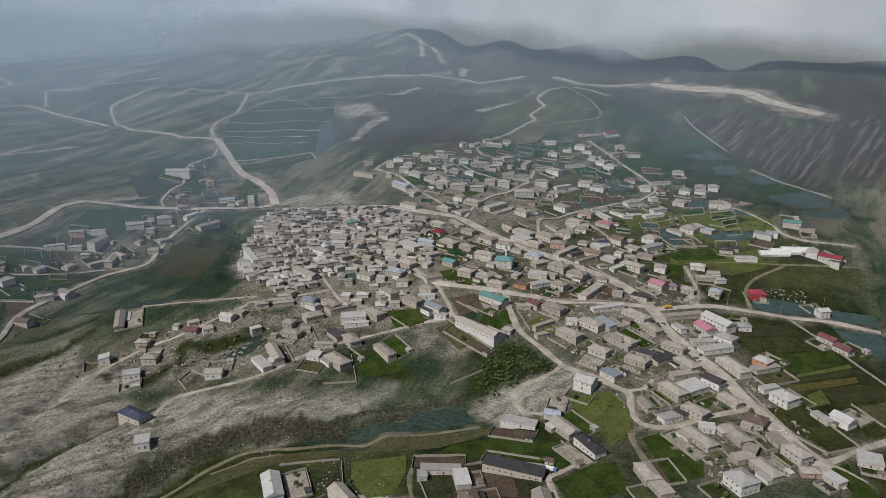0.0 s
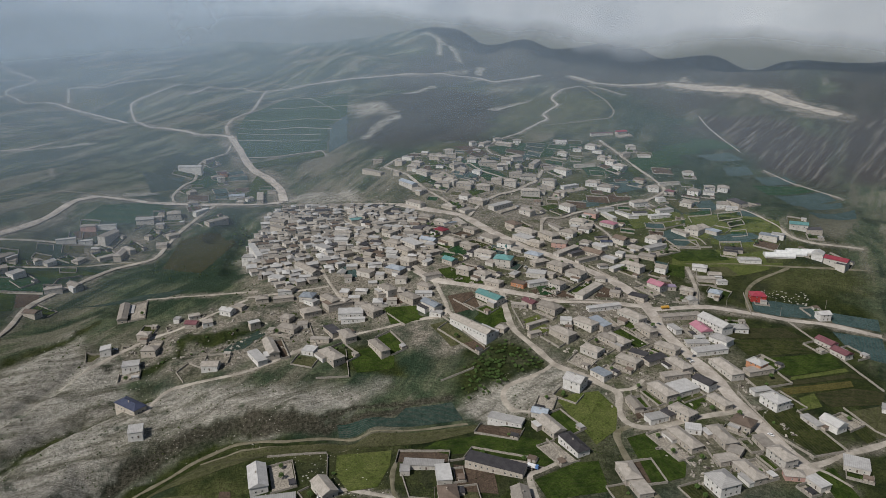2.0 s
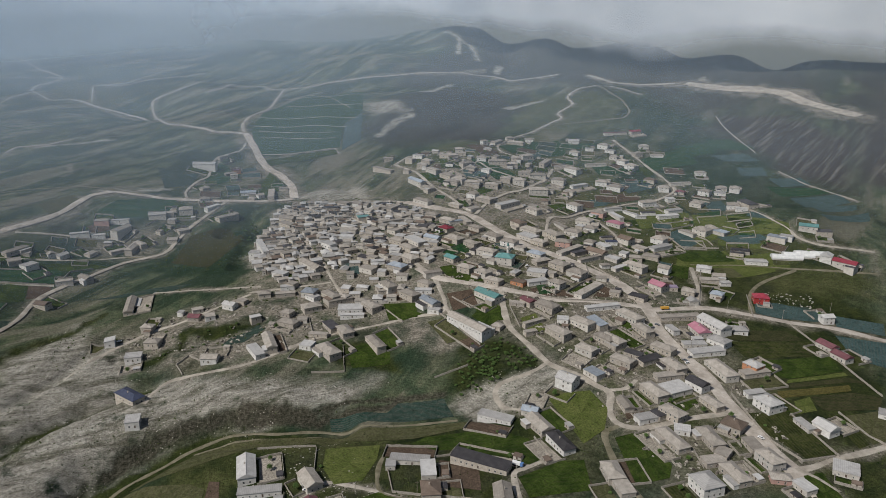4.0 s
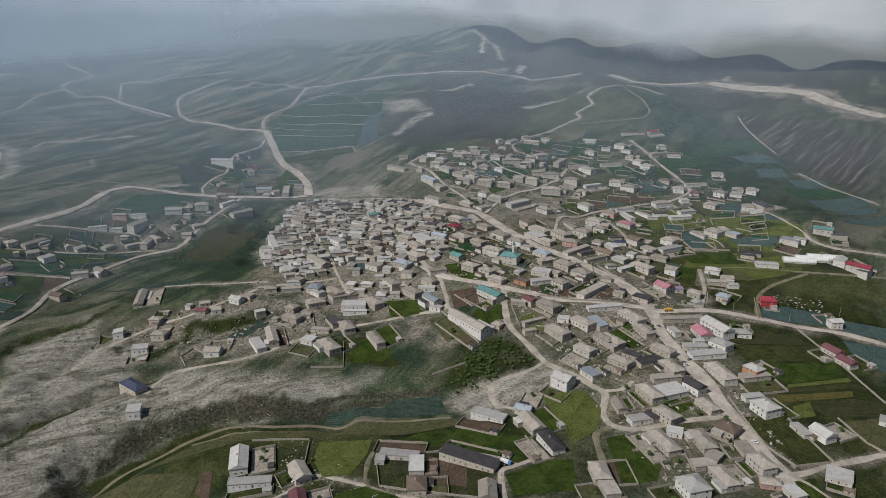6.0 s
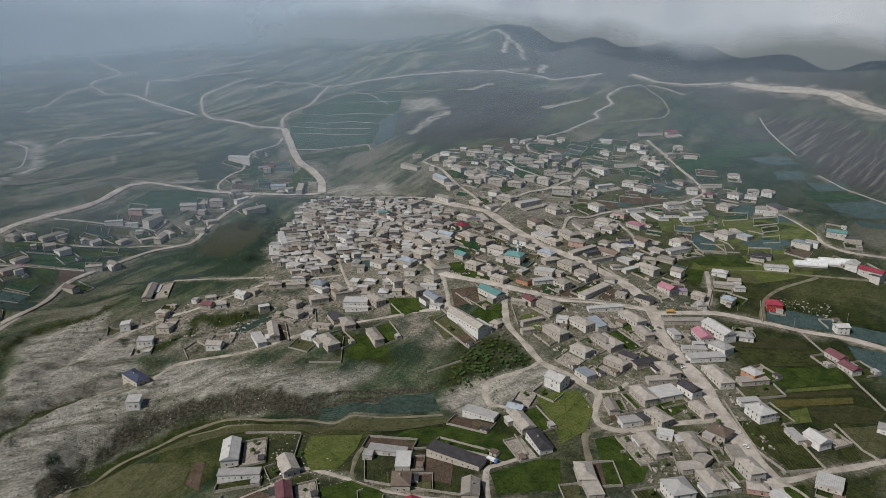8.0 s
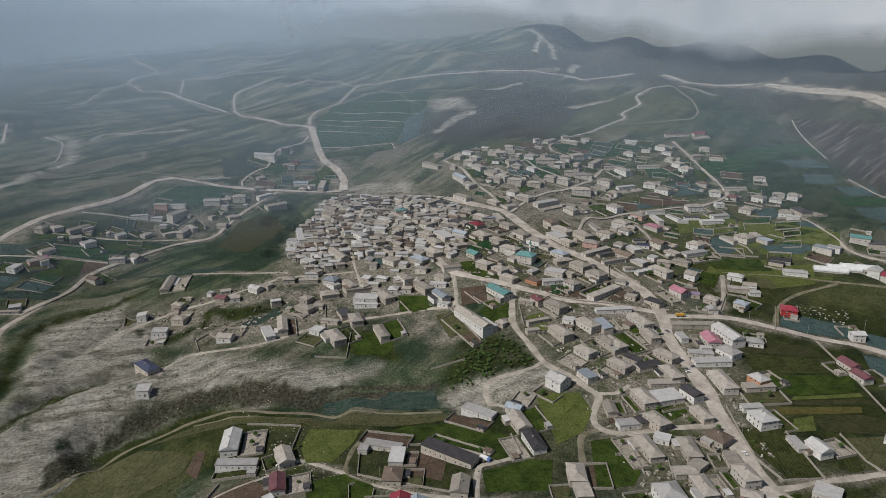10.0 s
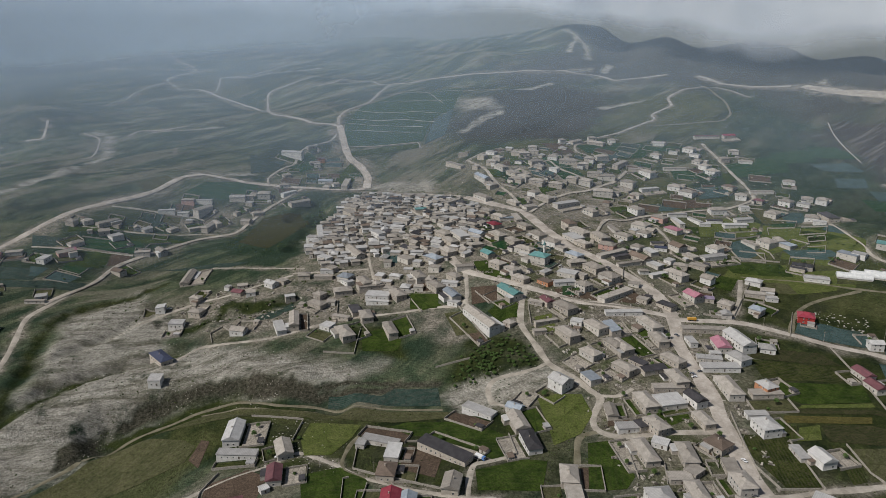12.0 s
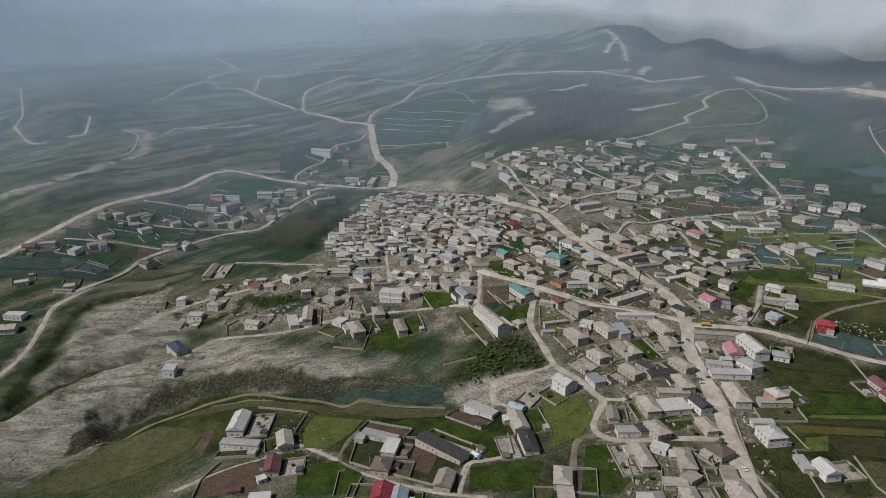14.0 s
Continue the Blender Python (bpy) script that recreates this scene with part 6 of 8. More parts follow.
house(-143.7, 649.2, 7, 13.0, 6.0, 3.4, "flat", "white", "lightgrey")
house(222.3, 649.9, -39, 10.8, 9.0, 5.6, "gable", "white")
house(118.0, 650.0, -48, 18.1, 12.0, 5.6, "hip")
house(-492.1, 651.7, 26, 16.0, 8.0, 3.4, "flat", "pale")
house(-139.4, 652.8, -33, 9.1, 8.0, 4.3, "flat")
house(179.0, 652.9, 33, 20.2, 6.0, 3.4, "flat", "pale", "lightgrey")
house(194.5, 654.4, -51, 22.1, 10.0, 5.6, "hip", "pale")
house(164.5, 656.1, 11, 8.8, 6.0, 3.4, "hip", "white")
house(410.1, 658.3, -50, 21.9, 10.0, 4.7, "gable", "pale", "crimson")
house(266.0, 659.4, -27, 13.7, 9.0, 4.3, "hip", "white", "lightgrey")
house(102.1, 660.3, 24, 16.6, 9.0, 4.3, "hip")
house(-381.9, 664.5, -20, 13.6, 9.0, 3.9, "gable", "tan", "brown")
house(-443.7, 668.6, 53, 17.9, 9.0, 3.9, "gable", "pink")
house(-38.6, 669.3, -37, 17.7, 11.0, 4.3, "hip", "tan", "bluegrey")
house(-67.8, 671.4, -37, 15.9, 9.0, 4.3, "flat", "pale")
house(398.3, 672.3, 51, 11.0, 10.8, 4.3, "gable", "white", "lightgrey")
house(-441.2, 673.3, 49, 9.7, 9.0, 4.3, "gable", "pale", "pink")
house(155.7, 673.4, 29, 33.2, 5.0, 3.4, "flat", "pale")
house(-127.0, 674.4, 6, 11.3, 6.0, 3.4, "flat", "white", "lightgrey")
house(15.2, 674.5, -48, 13.3, 9.0, 4.3, "gable", "tan", "teal")
house(326.5, 675.2, -11, 21.7, 8.0, 3.4, "flat", "white", "lightgrey")
house(177.8, 675.9, -47, 15.4, 9.0, 3.4, "flat", "pale", "lightgrey")
house(-154.8, 677.9, -32, 14.8, 9.0, 4.3, "flat", "white", "lightgrey")
house(100.4, 678.6, -43, 16.6, 10.0, 4.3, "hip", "pale", "bluegrey")
house(202.8, 679.5, -18, 12.7, 8.0, 3.9, "hip")
house(-26.6, 683.9, -51, 18.1, 11.0, 4.3, "hip")
house(51.3, 684.3, -35, 19.4, 10.0, 5.6, "hip", "pale")
house(-58.7, 684.5, 10, 13.2, 7.0, 3.4, "flat", "white", "lightgrey")
house(220.0, 684.5, -30, 16.0, 8.0, 3.4, "flat")
house(145.9, 687.0, 31, 17.3, 6.0, 3.4, "flat", "tan", "dark")
house(164.6, 687.9, -50, 20.7, 10.0, 4.7, "gable", "tan", "brown")
house(-448.0, 692.0, 64, 15.7, 9.0, 3.4, "hip", "pale")
house(-126.3, 692.2, -54, 34.5, 9.0, 4.3, "gable", "pale")
house(138.0, 693.7, 40, 36.2, 7.0, 3.4, "flat", "pale")
house(316.1, 696.6, -28, 13.5, 9.0, 3.4, "flat", "tan", "dark")
house(1.0, 699.7, 27, 13.0, 8.0, 3.4, "hip")
house(321.3, 700.5, -20, 18.2, 9.0, 3.4, "flat", "tan", "dark")
house(77.7, 709.7, -36, 16.3, 11.0, 5.6, "hip", "white")
house(217.3, 709.9, -55, 15.7, 9.0, 2.8, "flat")
house(134.7, 710.2, -24, 15.6, 11.0, 5.6, "hip", "pink")
house(-27.8, 710.4, -53, 19.7, 9.0, 4.3, "hip")
house(38.2, 710.8, -49, 16.2, 9.0, 4.3, "hip")
house(177.3, 711.1, -62, 17.0, 9.0, 3.4, "flat", "pale", "lightgrey")
house(-380.9, 711.3, 21, 16.1, 7.0, 3.3, "flat", "pale")
house(375.8, 712.1, -38, 12.6, 8.0, 3.4, "flat", "white", "lightgrey")
house(416.3, 712.8, -10, 16.0, 7.0, 3.4, "shed", "tan", "dark")
house(239.9, 713.3, 26, 26.1, 9.0, 3.4, "flat", "white", "lightgrey")
house(366.6, 713.5, -43, 18.7, 10.0, 3.4, "flat", "pale", "bluegrey")
house(109.8, 714.3, -47, 16.0, 9.0, 4.3, "hip")
house(165.2, 717.9, -39, 10.5, 9.0, 4.3, "hip", "pale")
house(403.8, 721.8, -27, 18.2, 9.0, 4.3, "gable", "pale", "teal")
house(189.6, 723.2, -7, 12.3, 7.0, 3.4, "flat", "white", "navy")
house(-364.6, 723.5, -39, 16.4, 8.0, 3.4, "gable")
house(-451.2, 724.2, -64, 6.0, 5.2, 3.4, "flat")
house(21.4, 725.1, -52, 19.9, 11.0, 5.2, "hip")
house(206.9, 727.2, -56, 15.0, 11.0, 6.0, "gable", "pale", "brown")
house(-421.9, 728.0, 58, 13.7, 12.0, 3.4, "flat", "white", "lightgrey")
house(-436.7, 729.1, 36, 11.7, 9.0, 4.3, "gable")
house(-19.6, 729.1, -58, 27.9, 12.0, 4.3, "flat", "pale", "lightgrey")
house(63.6, 730.1, -52, 18.7, 11.0, 5.2, "hip", "pale")
house(244.7, 731.1, -47, 14.2, 12.0, 6.0, "hip", "white")
house(100.9, 731.5, -55, 21.8, 13.0, 4.3, "flat", "pale", "lightgrey")
house(-154.4, 731.9, 36, 15.4, 9.0, 4.3, "flat")
house(-478.4, 732.3, 0, 10.5, 10.0, 4.3, "hip")
house(-38.7, 732.5, -43, 17.4, 9.0, 4.3, "hip")
house(-1.5, 732.5, -38, 17.7, 9.0, 4.3, "gable", "pale", "bluegrey")
house(128.5, 734.3, -62, 23.1, 11.0, 6.5, "hip")
house(187.8, 736.7, 9, 13.4, 5.0, 3.4, "flat", "tan", "dark")
house(-112.6, 741.6, -48, 17.8, 9.0, 5.2, "flat", "white", "lightgrey")
house(-465.7, 742.3, 57, 10.9, 9.0, 4.3, "hip", "pale")
house(320.8, 749.1, -57, 15.0, 10.0, 3.4, "flat", "pale", "bluegrey")
house(154.2, 749.8, -42, 17.2, 10.0, 4.3, "hip", "pale")
house(108.2, 752.7, -54, 25.4, 11.0, 4.3, "hip", "pale")
house(-446.4, 752.8, 64, 26.9, 8.0, 4.3, "hip")
house(302.0, 755.3, -54, 16.9, 14.0, 6.0, "hip", "pale")
house(285.5, 755.9, -62, 21.3, 6.0, 3.3, "flat", "pale")
house(-94.5, 758.5, -9, 14.9, 9.0, 4.3, "flat", "white", "lightgrey")
house(-414.8, 761.7, -55, 8.0, 7.3, 3.4, "gable", "white")
house(14.6, 762.0, -48, 13.8, 11.0, 4.3, "hip", "tan", "crimson")
house(315.8, 762.1, -81, 14.7, 8.0, 4.3, "hip", "pale")
house(-196.0, 762.2, -8, 12.4, 9.0, 4.3, "flat", "white", "lightgrey")
house(48.1, 762.2, -49, 16.3, 9.0, 4.3, "hip")
house(177.0, 763.2, -37, 13.0, 9.0, 4.3, "hip", "white")
house(-404.9, 764.9, 64, 11.7, 8.0, 3.4, "gable", "pale", "lightgrey")
house(-189.3, 769.9, -70, 48.3, 6.0, 4.3, "flat", "white", "lightgrey")
house(145.2, 771.4, -72, 23.2, 5.0, 3.3, "flat", "pale")
house(96.9, 772.0, -62, 17.0, 11.0, 6.5, "hip", "tan", "brown")
house(-66.9, 777.8, -44, 12.0, 11.8, 3.4, "flat")
house(-93.7, 778.4, -17, 18.9, 9.0, 5.2, "flat", "pale")
house(210.6, 782.2, -48, 18.2, 10.0, 4.7, "hip", "pale", "pink")
house(-381.8, 782.7, 71, 13.2, 8.0, 3.4, "hip")
house(27.8, 786.5, 17, 18.3, 5.0, 3.4, "flat", "pale", "bluegrey")
house(175.8, 786.8, -35, 17.3, 12.0, 5.2, "hip", "pale")
house(38.1, 790.0, -73, 26.2, 7.0, 3.4, "flat")
house(18.1, 791.6, -39, 17.4, 9.0, 4.3, "hip")
house(-358.0, 796.9, 43, 17.8, 7.0, 2.8, "flat")
house(-94.6, 797.1, -30, 18.8, 5.0, 4.3, "flat", "white", "lightgrey")
house(-125.3, 799.8, 5, 9.9, 8.0, 4.3, "flat")
house(-44.4, 800.9, 23, 27.9, 6.0, 3.4, "flat")
house(-343.9, 803.6, 89, 26.9, 8.0, 3.4, "hip")
house(368.8, 805.0, -11, 12.7, 6.0, 3.4, "flat", "white", "lightgrey")
house(248.9, 809.4, 4, 12.1, 6.0, 3.3, "flat", "white", "lightgrey")
house(282.2, 810.4, 10, 27.0, 8.0, 3.4, "flat", "white", "lightgrey")
house(219.7, 810.7, -76, 26.9, 6.0, 3.4, "flat", "pale", "lightgrey")
house(-338.8, 814.0, -42, 17.8, 7.0, 3.4, "hip")
house(1.1, 815.1, -32, 14.9, 8.0, 3.4, "hip")
house(-35.6, 815.3, -53, 15.4, 9.0, 4.3, "hip")
house(200.2, 816.4, -42, 15.8, 10.0, 5.2, "hip", "pink")
house(381.9, 818.7, -78, 22.9, 13.0, 6.0, "hip", "tan", "dark")
house(240.1, 819.3, -61, 22.8, 4.0, 3.3, "flat", "white", "lightgrey")
house(122.7, 820.2, -50, 17.1, 10.0, 5.6, "hip", "pale")
house(-408.2, 820.4, 20, 20.1, 6.0, 3.4, "flat", "white", "lightgrey")
house(261.7, 820.9, 2, 16.9, 6.0, 3.4, "flat", "white", "dark")
house(366.9, 823.1, -22, 14.6, 12.0, 5.2, "hip", "white")
house(-304.1, 824.3, 2, 11.5, 9.0, 3.4, "gable")
house(-389.0, 825.4, 14, 14.5, 6.0, 3.4, "flat", "white", "lightgrey")
house(294.8, 826.6, 18, 21.1, 9.0, 3.9, "flat", "white", "lightgrey")
house(-80.0, 827.7, 18, 13.9, 9.0, 3.4, "flat", "tan", "teal")
house(51.5, 830.6, 33, 15.0, 11.0, 3.4, "flat", "pale")
house(222.7, 834.7, 9, 22.1, 5.0, 3.4, "flat", "white", "lightgrey")
house(175.7, 836.7, -54, 17.6, 11.0, 6.5, "hip", "white")
house(-367.1, 836.7, 70, 25.0, 10.0, 3.9, "gable", "pale")
house(-172.0, 839.0, -44, 21.4, 9.0, 3.4, "flat")
house(-122.2, 841.7, 33, 16.7, 9.0, 4.3, "flat", "pale")
house(-324.4, 842.7, -24, 7.1, 7.0, 3.4, "flat")
house(330.1, 843.4, -43, 14.8, 11.0, 5.2, "hip", "pale")
house(94.4, 843.9, 37, 32.3, 10.0, 4.3, "flat", "pale", "lightgrey")
house(-297.4, 846.0, 37, 12.8, 8.0, 3.4, "hip")
house(31.5, 846.2, -46, 17.5, 8.0, 3.4, "hip")
house(-43.8, 849.6, 57, 23.6, 6.0, 3.4, "flat")
house(-393.5, 850.4, 7, 16.5, 7.0, 3.9, "hip", "pink")
house(271.3, 853.3, 12, 19.4, 11.0, 5.2, "hip", "white")
house(-374.7, 856.0, 9, 21.3, 5.0, 3.3, "flat", "white", "lightgrey")
house(-174.2, 859.2, -27, 19.4, 10.0, 4.3, "gable")
house(68.7, 859.3, -40, 20.8, 10.0, 4.3, "hip")
house(-8.1, 863.4, -46, 24.8, 9.0, 4.3, "hip", "pale")
house(304.1, 865.0, 8, 10.3, 8.0, 4.3, "flat", "white", "lightgrey")
house(54.4, 873.5, -36, 12.6, 9.0, 5.2, "hip", "white")
house(-336.4, 876.0, 13, 19.7, 9.0, 3.9, "gable", "pale", "lightgrey")
house(-122.7, 878.8, 6, 17.9, 8.0, 4.3, "flat", "tan", "dark")
house(-252.4, 880.9, 44, 27.0, 8.0, 3.9, "gable")
house(376.1, 883.2, -26, 14.1, 9.0, 3.4, "flat", "white", "lightgrey")
house(356.4, 884.3, -40, 14.3, 12.0, 5.6, "hip", "white")
house(-323.9, 885.5, 14, 8.9, 7.0, 3.4, "flat")
house(140.5, 888.1, -5, 23.5, 11.0, 6.0, "hip", "pale")
house(327.0, 891.3, -36, 11.5, 8.0, 3.4, "hip", "tan", "maroon")
house(181.6, 892.3, -39, 13.8, 9.0, 4.3, "hip", "pale")
house(-108.2, 893.1, -27, 14.0, 9.0, 3.9, "flat")
house(-306.9, 895.0, 15, 16.0, 12.0, 5.2, "hip", "pale")
house(401.4, 896.3, -30, 12.6, 12.0, 6.0, "hip", "white")
house(-0.6, 902.1, -52, 19.2, 9.0, 3.4, "hip")
house(386.1, 902.9, -14, 13.0, 9.0, 4.3, "hip", "pale")
house(82.0, 903.0, -12, 16.9, 9.0, 4.3, "hip")
house(308.7, 903.0, -11, 12.6, 11.0, 5.6, "hip", "white")
house(57.9, 909.0, -18, 19.7, 9.0, 4.3, "hip")
house(245.8, 909.8, -38, 18.9, 11.0, 5.2, "hip", "white")
house(-278.0, 910.8, 60, 23.3, 6.0, 3.4, "flat", "white", "lightgrey")
house(31.3, 913.4, -29, 19.2, 9.0, 3.9, "hip")
house(120.2, 916.7, -23, 15.4, 11.0, 5.2, "hip", "pale")
house(40.6, 918.1, -43, 17.5, 9.0, 4.3, "hip", "pale")
house(200.0, 918.3, 26, 25.4, 7.0, 3.4, "flat", "white", "lightgrey")
house(102.3, 921.6, -13, 13.4, 9.0, 4.3, "hip")
house(338.0, 922.8, 8, 29.7, 5.0, 3.4, "flat", "pale")
house(-13.9, 925.1, -59, 31.2, 9.0, 4.3, "gable", "pale", "bluegrey")
house(174.5, 927.8, -29, 17.2, 11.0, 5.2, "hip", "pale")
house(232.5, 927.9, -20, 15.5, 10.0, 5.2, "hip", "white")
house(26.1, 930.2, -49, 20.2, 9.0, 4.3, "hip")
house(-293.4, 934.6, 23, 12.4, 8.0, 3.4, "hip", "white")
house(300.8, 935.2, -38, 14.8, 9.0, 4.3, "hip", "tan", "brown")
house(147.4, 939.9, 2, 22.1, 9.0, 4.3, "hip", "pale")
house(-233.8, 942.8, -12, 9.8, 7.0, 3.4, "hip")
house(131.1, 943.6, -11, 15.9, 9.0, 4.3, "hip")
house(79.5, 946.1, -28, 11.7, 8.0, 3.4, "flat", "white", "lightgrey")
house(60.0, 952.6, -22, 12.9, 8.0, 3.4, "hip")
house(8.5, 952.6, -53, 21.3, 9.0, 4.3, "hip", "pale")
house(-224.8, 954.8, 41, 8.6, 7.0, 4.3, "gable", "white")
house(-211.3, 961.6, -82, 44.9, 8.0, 3.4, "flat")
house(381.4, 962.3, -10, 14.0, 9.0, 4.3, "hip", "white")
house(54.0, 964.2, 32, 17.6, 10.0, 4.3, "hip")
house(-242.4, 964.4, 11, 19.7, 8.0, 4.3, "gable", "white", "bluegrey")
house(117.8, 969.9, -3, 14.7, 9.0, 4.3, "hip")
house(-302.6, 971.0, 50, 10.8, 8.0, 3.4, "gable")
house(97.9, 973.3, 1, 24.2, 10.0, 4.3, "hip")
house(203.3, 973.4, -51, 21.5, 10.0, 5.2, "hip", "white")
house(-5.4, 975.2, -17, 14.0, 9.0, 4.3, "hip")
house(188.8, 983.6, -4, 18.0, 8.0, 3.4, "flat")
house(77.2, 983.7, -12, 12.7, 10.0, 4.3, "hip", "white")
house(-198.8, 986.3, 3, 11.9, 5.0, 3.3, "flat")
house(1.9, 987.3, -40, 14.5, 9.0, 4.3, "hip")
house(290.9, 987.9, -53, 16.6, 11.0, 6.0, "hip", "white")
house(37.5, 995.1, 9, 14.5, 10.0, 4.3, "hip")
house(-59.7, 995.6, -48, 38.2, 7.0, 3.4, "flat")
house(169.4, 996.2, 62, 35.6, 8.0, 4.3, "flat")
house(127.8, 997.0, -14, 13.6, 9.0, 4.3, "hip")
house(25.7, 1000.0, -15, 11.5, 8.0, 4.3, "flat")
house(243.6, 1002.4, 4, 30.9, 6.0, 3.4, "flat", "pale")
house(51.3, 1003.0, -2, 11.2, 8.0, 4.3, "flat")
house(-21.4, 1004.4, -34, 11.8, 10.0, 4.3, "flat")
house(284.4, 1007.6, -54, 14.3, 10.0, 6.0, "hip", "white")
house(144.6, 1010.5, 23, 17.7, 10.0, 5.2, "hip", "pale")
house(-9.6, 1017.0, -33, 15.6, 8.0, 3.4, "flat", "white", "lightgrey")
house(48.6, 1017.9, -3, 11.3, 9.0, 5.2, "hip", "pale")
house(-274.6, 1028.3, 20, 9.6, 8.0, 5.6, "flat", "pale")
house(277.7, 1029.5, -37, 12.1, 9.0, 4.3, "hip", "pale")
house(343.3, 1034.8, -12, 18.1, 8.0, 3.4, "hip", "white")
house(-52.9, 1036.7, -1, 13.3, 7.0, 3.4, "flat")
house(315.5, 1040.0, 17, 13.1, 9.0, 5.2, "hip")
house(-283.3, 1041.7, 30, 15.1, 7.0, 3.4, "hip")
house(-320.9, 1051.4, -6, 33.0, 9.0, 4.0, "gable", "white", "lightgrey")
house(-275.3, 1052.3, 20, 9.0, 7.0, 5.2, "flat", "brick", "maroon")
house(223.9, 1052.6, -29, 13.8, 9.0, 4.3, "hip", "white")
house(279.7, 1058.9, -36, 14.2, 8.0, 3.4, "flat", "white", "lightgrey")
house(89.9, 1069.6, 23, 8.6, 8.0, 6.0, "hip", "white")
house(250.6, 1070.0, -11, 12.4, 8.0, 3.4, "flat", "white", "lightgrey")
house(334.4, 1070.2, -2, 13.4, 9.0, 4.3, "hip", "pale")
house(274.6, 1078.7, -34, 16.1, 11.0, 5.2, "hip", "white")
house(110.3, 1082.5, 57, 26.0, 8.0, 4.3, "hip", "pale")
house(140.9, 1088.7, -27, 25.7, 8.0, 4.3, "hip")
house(-304.6, 1091.7, 52, 14.1, 7.0, 3.4, "flat")
house(234.3, 1106.2, -13, 16.3, 8.0, 4.3, "gable", "white", "lightgrey")
house(166.1, 1115.7, -12, 12.3, 8.0, 4.3, "hip", "white")
house(136.6, 1124.0, 14, 12.2, 9.0, 4.3, "hip", "pale")
house(309.0, 1137.7, 7, 38.0, 6.0, 3.4, "flat", "pale", "maroon")
house(341.7, 1139.5, 17, 18.3, 8.0, 4.3, "gable", "tan", "crimson")

# walls of yards and gardens
yard_wall((-91.6, 417.4), (-90.4, 392.7))
yard_wall((-131.4, 422.1), (-92.4, 421.0))
yard_wall((-44.6, 390.1), (-40.6, 362.6), (-25.9, 357.5), (17.3, 346.0))
yard_wall((-14.2, 396.7), (-1.5, 398.2))
yard_wall((-117.6, 596.3), (-108.2, 557.0))
yard_wall((-105.7, 510.6), (-80.3, 512.7), (-83.7, 547.9))
yard_wall((-48.3, 596.8), (-34.0, 571.8))
yard_wall((-2.0, 575.1), (28.3, 524.3))
yard_wall((10.4, 598.5), (25.0, 575.8), (47.6, 583.9))
yard_wall((59.1, 571.7), (62.9, 541.5), (83.6, 552.5))
yard_wall((187.2, 625.8), (204.7, 594.1))
yard_wall((85.4, 588.9), (111.8, 582.3), (156.2, 581.0))
yard_wall((198.7, 442.2), (199.6, 416.2), (201.4, 385.8), (210.1, 366.0), (231.8, 369.1))
yard_wall((229.2, 417.3), (235.2, 369.2))
yard_wall((297.6, 548.5), (303.2, 497.7), (306.8, 436.6))
yard_wall((263.4, 418.2), (266.9, 390.1), (273.0, 377.3))
yard_wall((285.2, 605.5), (271.3, 563.0))
yard_wall((126.3, 401.7), (131.1, 366.0))
yard_wall((-209.4, 523.7), (-218.9, 540.0), (-211.5, 551.1), (-197.9, 539.3))
yard_wall((-432.6, 741.3), (-423.5, 747.2))
yard_wall((-452.6, 711.7), (-420.2, 722.1))
yard_wall((-385.7, 717.0), (-385.0, 735.5), (-366.4, 749.0))
yard_wall((-442.3, 687.0), (-394.6, 704.6))
yard_wall((-344.5, 856.5), (-333.0, 875.8), (-285.5, 884.7))
yard_wall((266.6, 711.0), (260.3, 753.3))
yard_wall((286.2, 734.4), (290.7, 717.6), (268.3, 712.7))
yard_wall((257.4, 766.7), (302.2, 782.6))
yard_wall((259.0, 720.9), (304.1, 713.8))
yard_wall((84.3, 651.3), (103.9, 615.1))
yard_wall((-45.8, 635.0), (-49.4, 611.5))
yard_wall((151.2, 658.5), (170.8, 623.2))
yard_wall((146.8, 664.6), (143.3, 631.3), (128.7, 623.3))
yard_wall((51.8, 384.0), (59.2, 386.6), (52.6, 411.7))
yard_wall((-126.0, 321.9), (-129.9, 338.3), (-126.3, 356.7))
yard_wall((-39.1, 329.8), (-43.7, 352.0), (-40.5, 353.5))
yard_wall((-27.0, 329.7), (-27.8, 347.8))
yard_wall((300.9, 721.3), (300.1, 736.3), (292.6, 749.8))
yard_wall((106.9, 519.6), (113.8, 507.9))
yard_wall((267.6, 671.7), (232.9, 587.4))
yard_wall((16.6, 503.4), (-9.8, 496.8))
yard_wall((206.7, 583.7), (228.4, 581.4))
yard_wall((147.8, 382.6), (147.0, 363.0))
yard_wall((177.7, 400.4), (179.2, 382.6))
yard_wall((157.6, 397.4), (158.2, 382.5))


